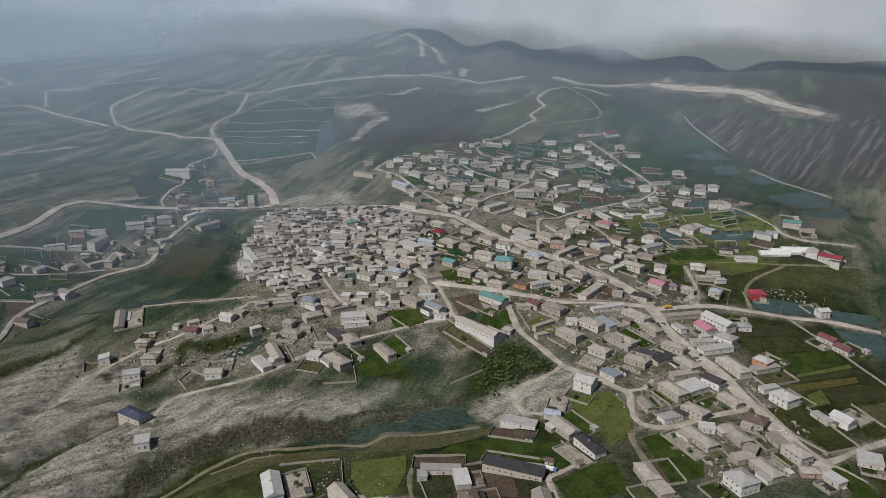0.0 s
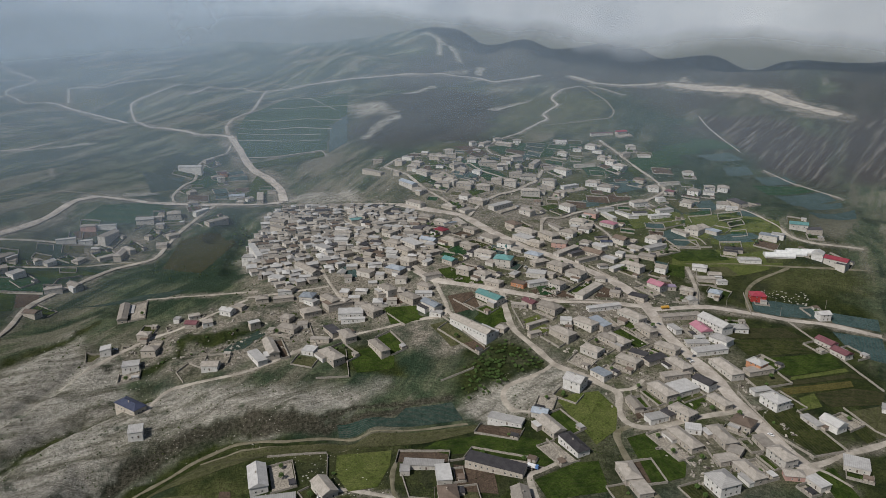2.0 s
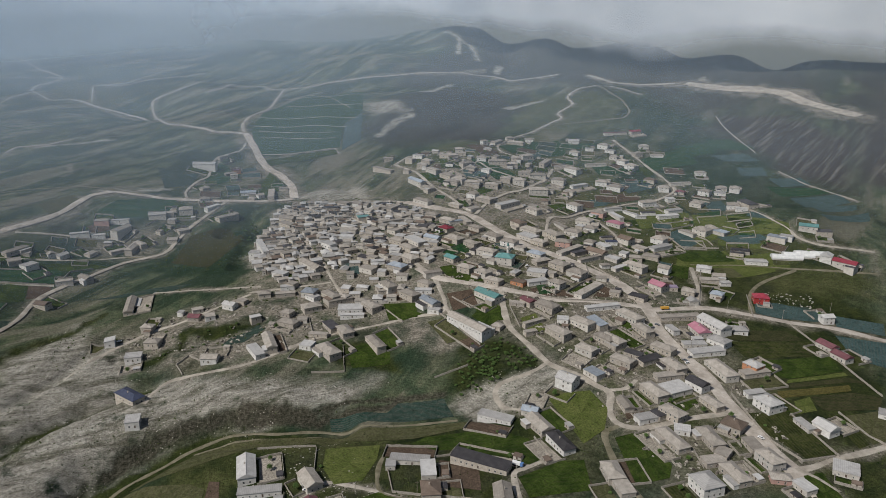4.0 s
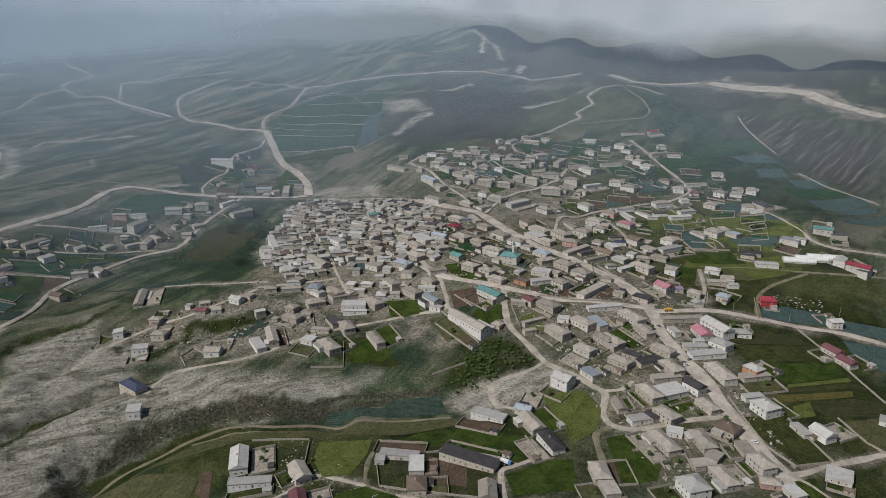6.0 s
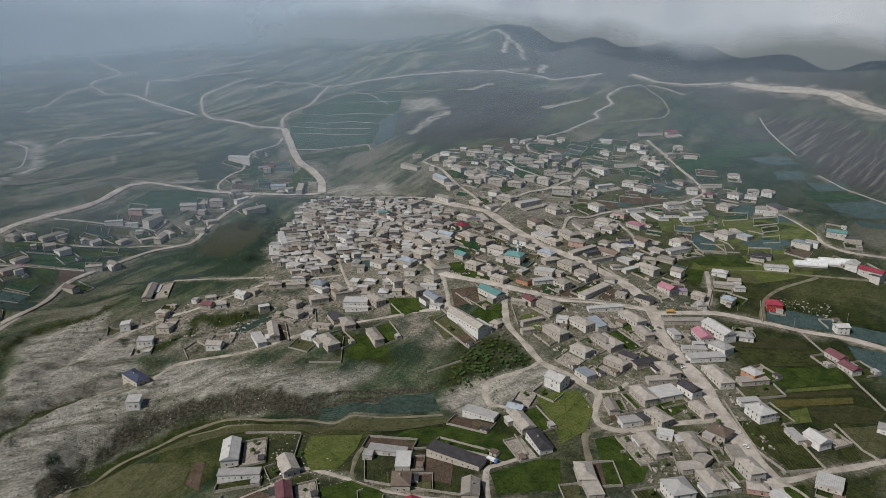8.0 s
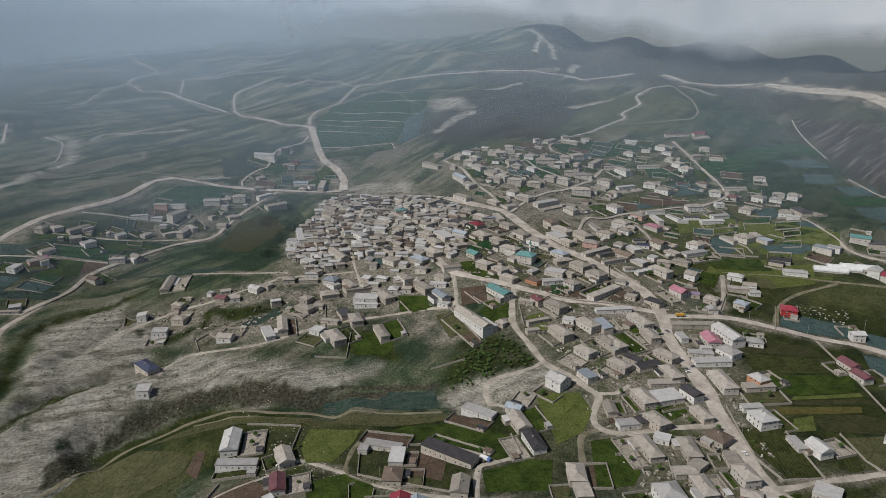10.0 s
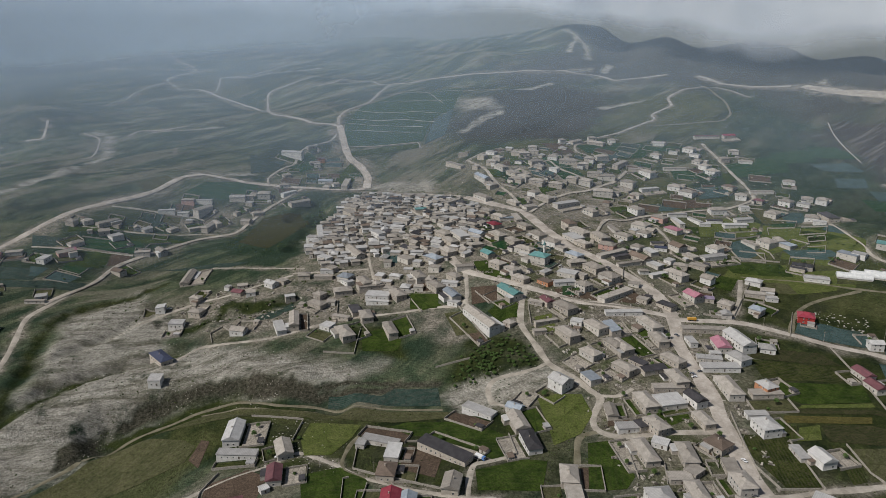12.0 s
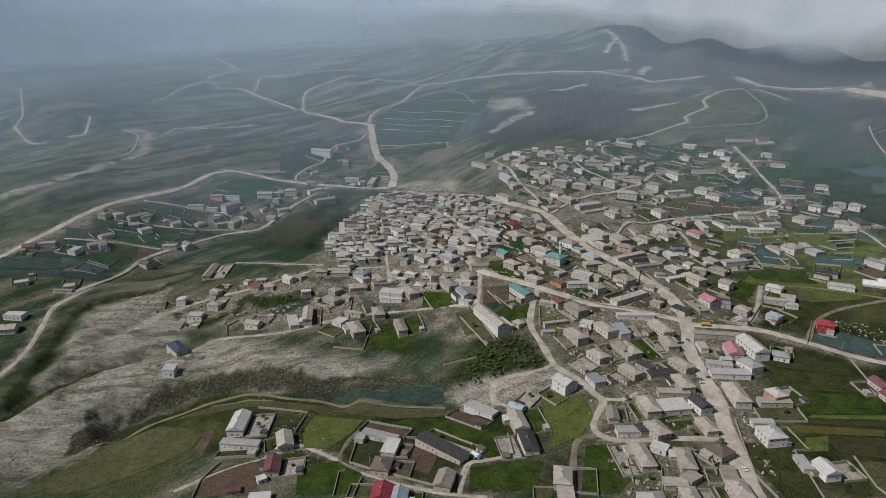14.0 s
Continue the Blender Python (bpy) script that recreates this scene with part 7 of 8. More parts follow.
# ---------------------------------------------------------------- the close-built old quarter
def leafy(name, seed, height, spread_, clumps):
    """A bush or small fruit tree: trunk, limbs and a ragged crown of small leaf sprays."""
    r = random.Random(seed)
    trunk = bmesh.new()
    bmesh.ops.create_cone(trunk, cap_ends=True, segments=6, radius1=0.14, radius2=0.07, depth=height * 0.6, matrix=Matrix.Translation((0, 0, height * 0.28)))
    for _ in range(4):
        g = r.uniform(0, 6.28)
        m = Matrix.Translation((0.25 * spread_ * math.cos(g), 0.25 * spread_ * math.sin(g), height * 0.55)) @ Matrix.Rotation(g, 4, "Z") @ Matrix.Rotation(0.8, 4, "Y")
        bmesh.ops.create_cone(trunk, cap_ends=True, segments=5, radius1=0.06, radius2=0.02, depth=height * 0.4, matrix=m)
    verts, faces = [], []
    for _ in range(clumps):
        g, e, q = r.uniform(0, 6.28), r.uniform(-0.6, 1.4), r.uniform(0.45, 1.0) * r.uniform(0.75, 1.1)
        c = Vector((spread_ * q * math.cos(g) * math.cos(e), spread_ * q * math.sin(g) * math.cos(e), height * 0.62 + height * 0.38 * q * math.sin(e)))
        m = Matrix.Translation(c) @ Euler((r.uniform(-1, 1), r.uniform(-1, 1), r.uniform(0, 6))).to_matrix().to_4x4()
        s = r.uniform(0.16, 0.34)
        i = len(verts)
        verts += [tuple(m @ Vector(v)) for v in ((-s, 0, 0), (0, -s * 0.6, 0.05), (s, 0, 0), (0, s * 0.6, 0.05), (0, 0, s * 0.7))]
        faces += [(i, i + 1, i + 2, i + 3), (i, i + 1, i + 4), (i + 2, i + 3, i + 4)]
    root = tagged(new(name), "low leafy green bush in the grass" if name == "bush" else "small dark green fruit tree in a yard", name, "trees and bushes")
    part("trunk", trunk, BARK, root)
    hang("crown", mesh_of("crown", verts, faces, LEAF), root)
    return root


PLANTS = [leafy("tree", 1, 4.2, 1.7, 420), leafy("tree", 2, 5.2, 2.0, 520), leafy("bush", 3, 1.8, 1.3, 260), leafy("bush", 4, 2.4, 1.6, 320)]
PLANTS_USED = set()


def plant(which, x, y):
    ob, m = PLANTS[which], pose(x, y, float(top(x, y)), 0, 0, dice.uniform(0, 360))
    if which in PLANTS_USED:
        copy_thing(ob, m)
    else:
        PLANTS_USED.add(which)
        ob.matrix_basis = m


def grove(count, which, *edge):
    """Plants strewn inside an outline."""
    xs, ys = [q[0] for q in edge], [q[1] for q in edge]
    for _ in range(count):
        x, y = dice.uniform(min(xs), max(xs)), dice.uniform(min(ys), max(ys))
        if inside(np.array(x), np.array(y), list(edge)) and free(x, y, 1.0) and off_road(x, y, 1.0):
            plant(dice.choice(which), x, y)


def yard(x, y, turn, length, width):
    """A walled yard on a free side of a house: a plot of grass or soil, a wall round three sides, sheds and trees."""
    if x < -195 and y < 520:
        return
    ca, sa = math.cos(radians(turn)), math.sin(radians(turn))
    spot = lambda u, v: (x + u * ca - v * sa, y + u * sa + v * ca)
    sides = [-1, 1]
    dice.shuffle(sides)
    for s, deep in [(s, d) for d in (dice.uniform(11, 17), dice.uniform(7, 9), 5.5) for s in sides]:
        wide = length + (dice.uniform(2, 9) if deep > 10 else dice.uniform(-1, 2))
        shift = dice.uniform(-2, 2)
        b = width / 2 + 0.6
        u0, u1 = shift - wide / 2, shift + wide / 2
        corners = [spot(u0, s * b), spot(u0, s * (b + deep)), spot(u1, s * (b + deep)), spot(u1, s * b)]
        tests = [spot(u0 + (u1 - u0) * i / 3, s * (b + deep * j / 3)) for i in range(4) for j in (1, 2, 3)]
        if not all(off_road(px, py, 1.0) and free(px, py, 0.3, 0.2) for px, py in tests):
            continue
        kind = dice.choice(("green", "green", "dry", "soil", "potato", "paved", "paved", ""))
        inner = [spot(u0 + 0.8, s * (b + 1.5)), spot(u0 + 0.8, s * (b + deep - 0.8)), spot(u1 - 0.8, s * (b + deep - 0.8)), spot(u1 - 0.8, s * (b + 1.5))]
        if kind:
            field(kind, *inner)
        yard_wall(*corners, h=dice.uniform(1.2, 1.9), thick=0.38)
        if deep > 7 and dice.random() < 0.6:
            px, py = spot(u1 - 3.2, s * (b + deep - 2.6))
            house(px, py, turn, 5.0, 3.6, 2.5, dice.choice(("flat", "shed")), dice.choice(("tan", "pale")), dice.choice(("grey", "lightgrey", "brown", "dark")))
        for _ in range(dice.choice((0, 0, 1, 2)) if deep > 7 and wide > 9 else 0):
            px, py = spot(dice.uniform(u0 + 1.5, u1 - 5.5), s * (b + dice.uniform(3, deep - 2)))
            plant(dice.choice((0, 1, 2)), px, py)
        cx, cy = spot(shift, s * (b + deep / 2))
        TAKEN.append((cx, cy, max(wide, deep) / 2, radians(turn), wide / 2, deep / 2))
        return


for tx, ty, tr, ta, tl, tw in list(TAKEN):
    core = -230 < tx < 10 and 600 < ty < 1010
    if not core and tw > 3.4 and ty < 1150:
        yard(tx, ty, math.degrees(ta), 2 * tl, 2 * tw)


def quarter(turn, along, across, big, gaps, *edge):
    """Houses packed in crooked rows inside an outline, clear of lanes and of what stands there."""
    edge = list(edge)
    cx, cy = sum(q[0] for q in edge) / len(edge), sum(q[1] for q in edge) / len(edge)
    reach = max(math.hypot(q[0] - cx, q[1] - cy) for q in edge)
    ca, sa = math.cos(radians(turn)), math.sin(radians(turn))
    for i in range(int(-reach / along), int(reach / along) + 1):
        for j in range(int(-reach / across), int(reach / across) + 1):
            u, v = i * along + dice.uniform(-2, 2) + (j % 2) * along / 2, j * across + dice.uniform(-1.5, 1.5)
            x, y = cx + u * ca - v * sa, cy + u * sa + v * ca
            if not inside(np.array(x), np.array(y), edge):
                continue
            length, width = dice.uniform(0.75, 1.1) * big, dice.uniform(0.55, 0.8) * big
            if dice.random() < gaps or not free(x, y, width * 0.5, 0.4) or not off_road(x, y, width * 0.5):
                continue
            roof = dice.choice(("flat", "flat", "flat", "hip", "hip", "gable", "shed"))
            wall = dice.choice(("tan", "tan", "tan", "pale", "pale", "white"))
            cover = dice.choice(("grey", "grey", "grey", "grey", "lightgrey", "lightgrey", "lightgrey", "brown", "dark"))
            house(round(x, 1), round(y, 1), round(turn + dice.uniform(-14, 14) + dice.choice((0, 0, 90))), length, width, dice.uniform(2.6, 4.6), roof, wall, cover)


def plots(turn, along, across, *edge):
    """Walled garden plots in rows inside an outline, wherever the ground is free."""
    edge = list(edge)
    cx, cy = sum(q[0] for q in edge) / len(edge), sum(q[1] for q in edge) / len(edge)
    reach = max(math.hypot(q[0] - cx, q[1] - cy) for q in edge)
    for i in range(int(-reach / along), int(reach / along) + 1):
        for j in range(int(-reach / across), int(reach / across) + 1):
            g = radians(turn + dice.uniform(-9, 9))
            ca, sa = math.cos(g), math.sin(g)
            u, v = i * along + dice.uniform(-2, 2), j * across + dice.uniform(-2, 2)
            x, y = cx + u * math.cos(radians(turn)) - v * math.sin(radians(turn)), cy + u * math.sin(radians(turn)) + v * math.cos(radians(turn))
            if not inside(np.array(x), np.array(y), edge) or dice.random() < 0.15:
                continue
            for size in (0.46, 0.36, 0.27):
                a, b = along * size * dice.uniform(0.85, 1.05), across * size * dice.uniform(0.85, 1.05)
                spots = [(x + p * a * ca - q * b * sa, y + p * a * sa + q * b * ca) for p in (-1, -0.33, 0.33, 1) for q in (-1, -0.33, 0.33, 1)]
                if all(off_road(px, py, 0.8) and free(px, py, 0.3, 0.2) for px, py in spots):
                    break
            else:
                continue
            corners = [(x + p * a * ca - q * b * sa, y + p * a * sa + q * b * ca) for p, q in ((-1, -1), (1, -1), (1, 1), (-1, 1))]
            kind = dice.choice(("green", "green", "dark", "dark", "soil", "potato", "dry", "cabbage", "crop"))
            inner = [(x + (px - x) * 0.93, y + (py - y) * 0.93) for px, py in corners]
            field(kind, *inner)
            sides = dice.choice((2, 3, 3, 4))
            k = dice.randrange(4)
            way = [corners[(k + q) % 4] for q in range(sides + 1)]
            if sides == 4:
                way[-1] = (way[-1][0] + (way[-2][0] - way[-1][0]) * 0.2, way[-1][1] + (way[-2][1] - way[-1][1]) * 0.2)
            yard_wall(*way, h=dice.uniform(1.0, 1.7), thick=0.45)
            if dice.random() < 0.35:
                plant(dice.choice((0, 1, 2)), x + dice.uniform(-0.6, 0.6) * a, y + dice.uniform(-0.6, 0.6) * b)
            TAKEN.append((x, y, max(a, b), g, a, b))


plots(-45, 22, 18, (82, 537), (132, 556), (175, 507), (182, 446), (188, 408), (185, 346), (142, 341), (129, 455))
quarter(20, 11.5, 8.8, 10.5, 0.04, (-182, 696), (-205, 800), (-192, 888), (-173, 924), (-110, 908), (-83, 788), (-86, 704), (-110, 669), (-147, 655))
quarter(-25, 12.5, 9.5, 10.5, 0.18, (-94, 899), (-31, 866), (1, 817), (8, 751), (-9, 661), (-48, 659), (-80, 702), (-78, 787))
quarter(-5, 15, 12, 10.5, 0.3, (-126, 659), (-85, 696), (-20, 658), (-5, 626), (-49, 608), (-96, 607), (-119, 618))
quarter(-30, 19, 15, 11, 0.45, (8, 812), (47, 801), (114, 713), (148, 671), (167, 630), (109, 594), (50, 621), (2, 659), (-10, 702))
quarter(-35, 20, 17, 11, 0.5, (136, 776), (190, 793), (208, 732), (222, 673), (177, 652), (145, 688))
quarter(-45, 19, 15, 9, 0.5, (79, 554), (125, 570), (151, 558), (175, 507), (187, 460), (188, 408), (184, 351), (152, 341), (148, 384), (129, 455), (103, 492))
plots(-30, 24, 19, (-4, 694), (59, 780), (127, 718), (172, 651), (189, 594), (132, 586), (60, 615))
plots(-35, 24, 20, (136, 776), (192, 803), (243, 705), (247, 663), (191, 641))
plots(-15, 30, 26, (149, 1114), (298, 1109), (388, 906), (384, 711), (309, 681), (235, 720), (172, 800), (109, 888))
plots(-20, 26, 22, (-39, 979), (58, 1037), (137, 1009), (166, 935), (79, 867), (8, 879))
plots(12, 30, 26, (-488, 744), (-420, 838), (-291, 917), (-306, 803), (-363, 734), (-411, 663), (-415, 614))
plots(15, 30, 24, (-304, 912), (-320, 967), (-288, 1128), (-191, 985), (-237, 943))
quarter(-20, 22, 17, 10, 0.45, (-39, 979), (33, 1040), (140, 1036), (169, 955), (125, 899), (64, 864), (8, 879))
quarter(10, 34, 24, 9, 0.5, (-478, 748), (-418, 833), (-334, 889), (-289, 909), (-309, 810), (-364, 781), (-436, 712))
quarter(15, 26, 18, 10, 0.5, (-238, 623), (-173, 646), (-91, 572), (-117, 554), (-197, 593))
quarter(-20, 26, 20, 10, 0.5, (134, 986), (202, 1010), (262, 927), (228, 844), (155, 817), (79, 867))
quarter(20, 7.6, 6.6, 5.6, 0.10, (-182, 696), (-205, 800), (-192, 888), (-173, 924), (-110, 908), (-83, 788), (-86, 704), (-110, 669), (-147, 655))
quarter(-25, 8.2, 7.0, 5.8, 0.22, (-94, 899), (-31, 866), (1, 817), (8, 751), (-9, 661), (-48, 659), (-80, 702), (-78, 787))


# ---------------------------------------------------------------- cloud and haze over the far slopes
def curtain(name, way, low, high, depth, thick, label, material):
    """A bank of vapour along a line: rounded front and back, joined over the top; thick(u, v) is how dense it is."""
    line = curve_through(way, 60)
    n, k = len(line), 14
    verts, faces, dense = [], [], []
    for side in (0, 1):
        for i, q in enumerate(line):
            u = i / (n - 1)
            for j in range(k + 1):
                v = j / k
                out = depth * side + 60 * float(waves(q[0] + 400 * v, q[1], 260, 21)) + 330 * v
                z = low(u) + (high - low(u)) * v
                verts.append((q[0], q[1] + out, z))
                dense.append(thick(u, v))
    for side in (0, 1):
        o = side * n * (k + 1)
        for i in range(n - 1):
            for j in range(k):
                f = (o + i * (k + 1) + j, o + (i + 1) * (k + 1) + j, o + (i + 1) * (k + 1) + j + 1, o + i * (k + 1) + j + 1)
                faces.append(f if side == 0 else f[::-1])
    me = mesh_of(name, verts, faces, material, True)
    me.attributes.new("thick", "FLOAT", "POINT").data.foreach_set("value", np.array(dense, np.float32))
    tagged(new(name, me), label, "cloud", kind="structure")


CLOUD_LINE = ((-2600, 3000), (-1500, 2600), (-700, 2480), (0, 2380), (240, 2000), (400, 1620), (540, 1460), (640, 1385), (780, 1300), (1300, 1010), (2000, 650))
curtain("cloud_bank", CLOUD_LINE, lambda u: 222 - 62 * min(1, max(0, u - 0.5) / 0.16), 640, 260,
        lambda u, v: min(1.5, -0.05 + 6.0 * v + 0.12 * math.sin(u * 9)), "low grey-white cloud hanging on the hilltops", CLOUD)


def haze_sheet_material():
    """Distance haze as colour: each see-through sheet lays a pale blue veil."""
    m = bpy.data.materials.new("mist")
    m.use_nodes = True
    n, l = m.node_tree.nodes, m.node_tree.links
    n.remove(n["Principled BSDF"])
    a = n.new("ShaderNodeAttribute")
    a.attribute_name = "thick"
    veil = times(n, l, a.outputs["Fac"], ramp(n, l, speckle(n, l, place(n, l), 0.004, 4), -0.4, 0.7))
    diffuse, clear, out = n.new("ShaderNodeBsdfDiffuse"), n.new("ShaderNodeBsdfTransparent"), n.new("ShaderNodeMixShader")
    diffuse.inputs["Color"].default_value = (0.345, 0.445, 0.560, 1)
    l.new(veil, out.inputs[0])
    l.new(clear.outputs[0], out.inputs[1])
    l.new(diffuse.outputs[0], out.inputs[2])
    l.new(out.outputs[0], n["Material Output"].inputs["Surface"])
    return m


HAZE_SHEET = haze_sheet_material()


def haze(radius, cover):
    """A sheet of painted-in haze, leaning away, denser over the slopes to the left."""
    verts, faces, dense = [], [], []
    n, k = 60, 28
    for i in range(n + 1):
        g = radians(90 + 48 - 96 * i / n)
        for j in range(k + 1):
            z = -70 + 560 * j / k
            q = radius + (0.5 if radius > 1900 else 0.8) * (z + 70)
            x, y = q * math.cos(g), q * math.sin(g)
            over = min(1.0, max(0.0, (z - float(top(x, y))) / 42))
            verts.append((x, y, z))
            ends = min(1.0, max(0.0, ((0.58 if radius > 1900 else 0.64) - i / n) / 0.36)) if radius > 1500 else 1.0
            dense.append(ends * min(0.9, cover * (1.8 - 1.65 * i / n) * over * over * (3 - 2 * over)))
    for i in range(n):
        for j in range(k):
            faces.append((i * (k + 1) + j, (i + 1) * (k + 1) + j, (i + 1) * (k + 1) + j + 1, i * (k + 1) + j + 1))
    me = mesh_of("mist", verts, faces, HAZE_SHEET, True)
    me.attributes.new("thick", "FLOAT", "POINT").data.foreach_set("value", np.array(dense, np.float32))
    tagged(new("mist", me), "see-through bluish sheet standing in for distance haze", "mist", kind="structure")


# haze sheets from the middle of the village outward, each more opaque
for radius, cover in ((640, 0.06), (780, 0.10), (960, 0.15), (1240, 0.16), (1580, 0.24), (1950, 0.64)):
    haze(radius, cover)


# ---------------------------------------------------------------- mosque, greenhouses, cars
house(66.6, 662.1, -24, 17.0, 13.0, 7.5, "hip", "pale", "teal")


def minaret(x, y):
    z = float(top(x, y))
    root = tagged(new("minaret"), "slim pale minaret with a teal cap beside the mosque", "tower")
    root.matrix_basis = pose(x, y, z)
    bm = bmesh.new()
    bmesh.ops.create_cone(bm, cap_ends=True, segments=12, radius1=1.3, radius2=1.1, depth=14, matrix=Matrix.Translation((0, 0, 6.5)))
    part("shaft", bm, WALLS["white"], root)
    bm = bmesh.new()
    bmesh.ops.create_cone(bm, cap_ends=True, segments=12, radius1=1.9, radius2=1.9, depth=0.7, matrix=Matrix.Translation((0, 0, 11)))
    part("balcony", bm, WALLS["pale"], root)
    bm = bmesh.new()
    bmesh.ops.create_cone(bm, cap_ends=True, segments=12, radius1=1.4, radius2=0.05, depth=4, matrix=Matrix.Translation((0, 0, 15.4)))
    part("cap", bm, ROOFS["teal"], root, "teal cap")


minaret(70.9, 673.5)


def greenhouse(x, y, turn, length, width):
    root = tagged(new("greenhouse"), "long greenhouse tunnel under whitish plastic film", "greenhouse", "greenhouses")
    root.matrix_basis = pose(x, y, float(top(x, y)), 0, 0, turn)
    part("cover", roof_mesh("vault", length, width, 0.6, width * 0.42), FILM, root)
    bm = bmesh.new()
    box(bm, -length / 2, -width / 2, -1, length / 2, width / 2, 0.7)
    part("base", bm, WALLS["pale"], root)
    for k in range(int(length / 4) + 1):
        bm = bmesh.new()
        for a in range(8):
            g, h = math.pi * a / 8, math.pi * (a + 1) / 8
            r, q = width / 2 + 0.36, width * 0.42 + 0.06
            v = [bm.verts.new((-length / 2 + 4 * k + s, -r * math.cos(e), 0.6 + q * math.sin(e))) for e in (g, h) for s in (-0.06, 0.06)]
            bm.faces.new((v[0], v[1], v[3], v[2]))
        bmesh.ops.remove_doubles(bm, verts=bm.verts[:], dist=0.01)
        part("hoop", bm, FRAME, root)


FILM = stone_material("plastic_film", (0.55, 0.56, 0.56), (0.72, 0.72, 0.71), 0.3, 0.45, 0.1, 0.1)
greenhouse(362.0, 681.8, -12, 30, 9)
greenhouse(374.5, 682.7, -12, 30, 9)
greenhouse(386.8, 682.7, -12, 30, 9)


def car_mesh():
    bm = bmesh.new()
    box(bm, -2.1, -0.85, 0.35, 2.1, 0.85, 0.85)
    bmesh.ops.bevel(bm, geom=bm.edges[:], offset=0.12, segments=2, affect="EDGES")
    return bm


CAR_PAINT = {"white": plain_material("white_car_paint", (0.72, 0.72, 0.72), 0.3), "grey": plain_material("grey_car_paint", (0.14, 0.15, 0.17), 0.3),
             "blue": plain_material("blue_truck_paint", (0.10, 0.20, 0.42), 0.4), "yellow": plain_material("yellow_truck_paint", (0.55, 0.30, 0.05), 0.4)}
RUBBER = plain_material("rubber", (0.02, 0.02, 0.02), 0.8)


def wheels(root, xs, y, r):
    for x in xs:
        for s in (-1, 1):
            bm = bmesh.new()
            bmesh.ops.create_cone(bm, cap_ends=True, segments=14, radius1=r, radius2=r, depth=0.25, matrix=Matrix.Translation((x, s * y, r)) @ Matrix.Rotation(math.pi / 2, 4, "X"))
            part("wheel", bm, RUBBER, root)


def car(x, y, turn, paint):
    root = tagged(new("car"), f"{paint} saloon car parked on the dusty street", "car", "parked cars")
    root.matrix_basis = pose(x, y, float(top(x, y)) + 0.35, 0, 0, turn)
    part("body", car_mesh(), CAR_PAINT[paint], root)
    bm = bmesh.new()
    for v in box(bm, -1.2, -0.78, 0.85, 1.0, 0.78, 1.4):
        if v.co.z > 1.2:
            v.co.x *= 0.68
            v.co.y *= 0.86
    part("cabin", bm, GLASS, root, "dark glazed cabin")
    bm = bmesh.new()
    box(bm, -0.82, -0.66, 1.38, 0.68, 0.66, 1.44)
    part("roof", bm, CAR_PAINT[paint], root)
    wheels(root, (-1.3, 1.3), 0.8, 0.32)


def truck(x, y, turn, paint, load):
    root = tagged(new("truck"), f"{paint} lorry with a {'tipper' if load == 'yellow' else 'white'} body at the roadside", "truck", "parked cars")
    root.matrix_basis = pose(x, y, float(top(x, y)) + 0.3, 0, 0, turn)
    bm = bmesh.new()
    box(bm, 1.9, -1.2, 0.7, 3.6, 1.2, 2.8)
    bmesh.ops.bevel(bm, geom=bm.edges[:], offset=0.15, segments=2, affect="EDGES")
    cab = part("cab", bm, CAR_PAINT[paint], root)
    bm = bmesh.new()
    box(bm, 3.3, -1.0, 1.7, 3.63, 1.0, 2.5)
    part("windscreen", bm, GLASS, cab)
    bm = bmesh.new()
    box(bm, -3.6, -1.2, 1.1, 1.7, 1.2, 2.7)
    part("load_bed", bm, CAR_PAINT[load], root)
    bm = bmesh.new()
    box(bm, -3.4, -0.5, 0.65, 2.6, 0.5, 1.1)
    part("chassis", bm, RUBBER, root)
    wheels(root, (-2.6, -1.4, 2.6), 1.0, 0.5)


car(195.8, 391.0, -55, "white")
car(-93.1, 372.9, 8, "white")
car(178.6, 542.0, -45, "grey")
car(182.0, 487.2, -40, "grey")
car(182.5, 483.3, 20, "white")
car(187.6, 491.6, 30, "grey")
car(-44.5, 616.2, 20, "grey")
car(87.2, 653.2, -30, "white")
car(130.3, 701.5, -35, "grey")
car(193.7, 358.6, 10, "grey")
car(-279.3, 581.7, 25, "white")
truck(194.9, 570.1, 5, "yellow", "yellow")
truck(36.7, 379.7, -30, "blue", "white")


# ---------------------------------------------------------------- bushes, boulders
grove(190, (2, 3), (3.4, 501.2), (21.4, 519.9), (53.8, 532.2), (72.9, 495.0), (42.0, 484.3), (7.8, 468.5))
grove(30, (2, 3), (-251.9, 534.9), (-236.3, 558.0), (-215.5, 586.9), (-157.5, 601.3), (-157.1, 578.4), (-214.9, 567.7))
grove(25, (2, 3), (-253.5, 856.4), (-227.9, 900.9), (-206.9, 871.1), (-214.4, 784.5))
grove(20, (0, 2, 3), (-150.7, 408.4), (-82.2, 407.6), (-76.4, 375.6), (-118.8, 375.1))
grove(40, (0, 1, 2), (126.9, 555.9), (213.0, 526.9), (209.5, 434.1), (201.7, 361.7), (129.3, 341.5), (119.7, 449.1))


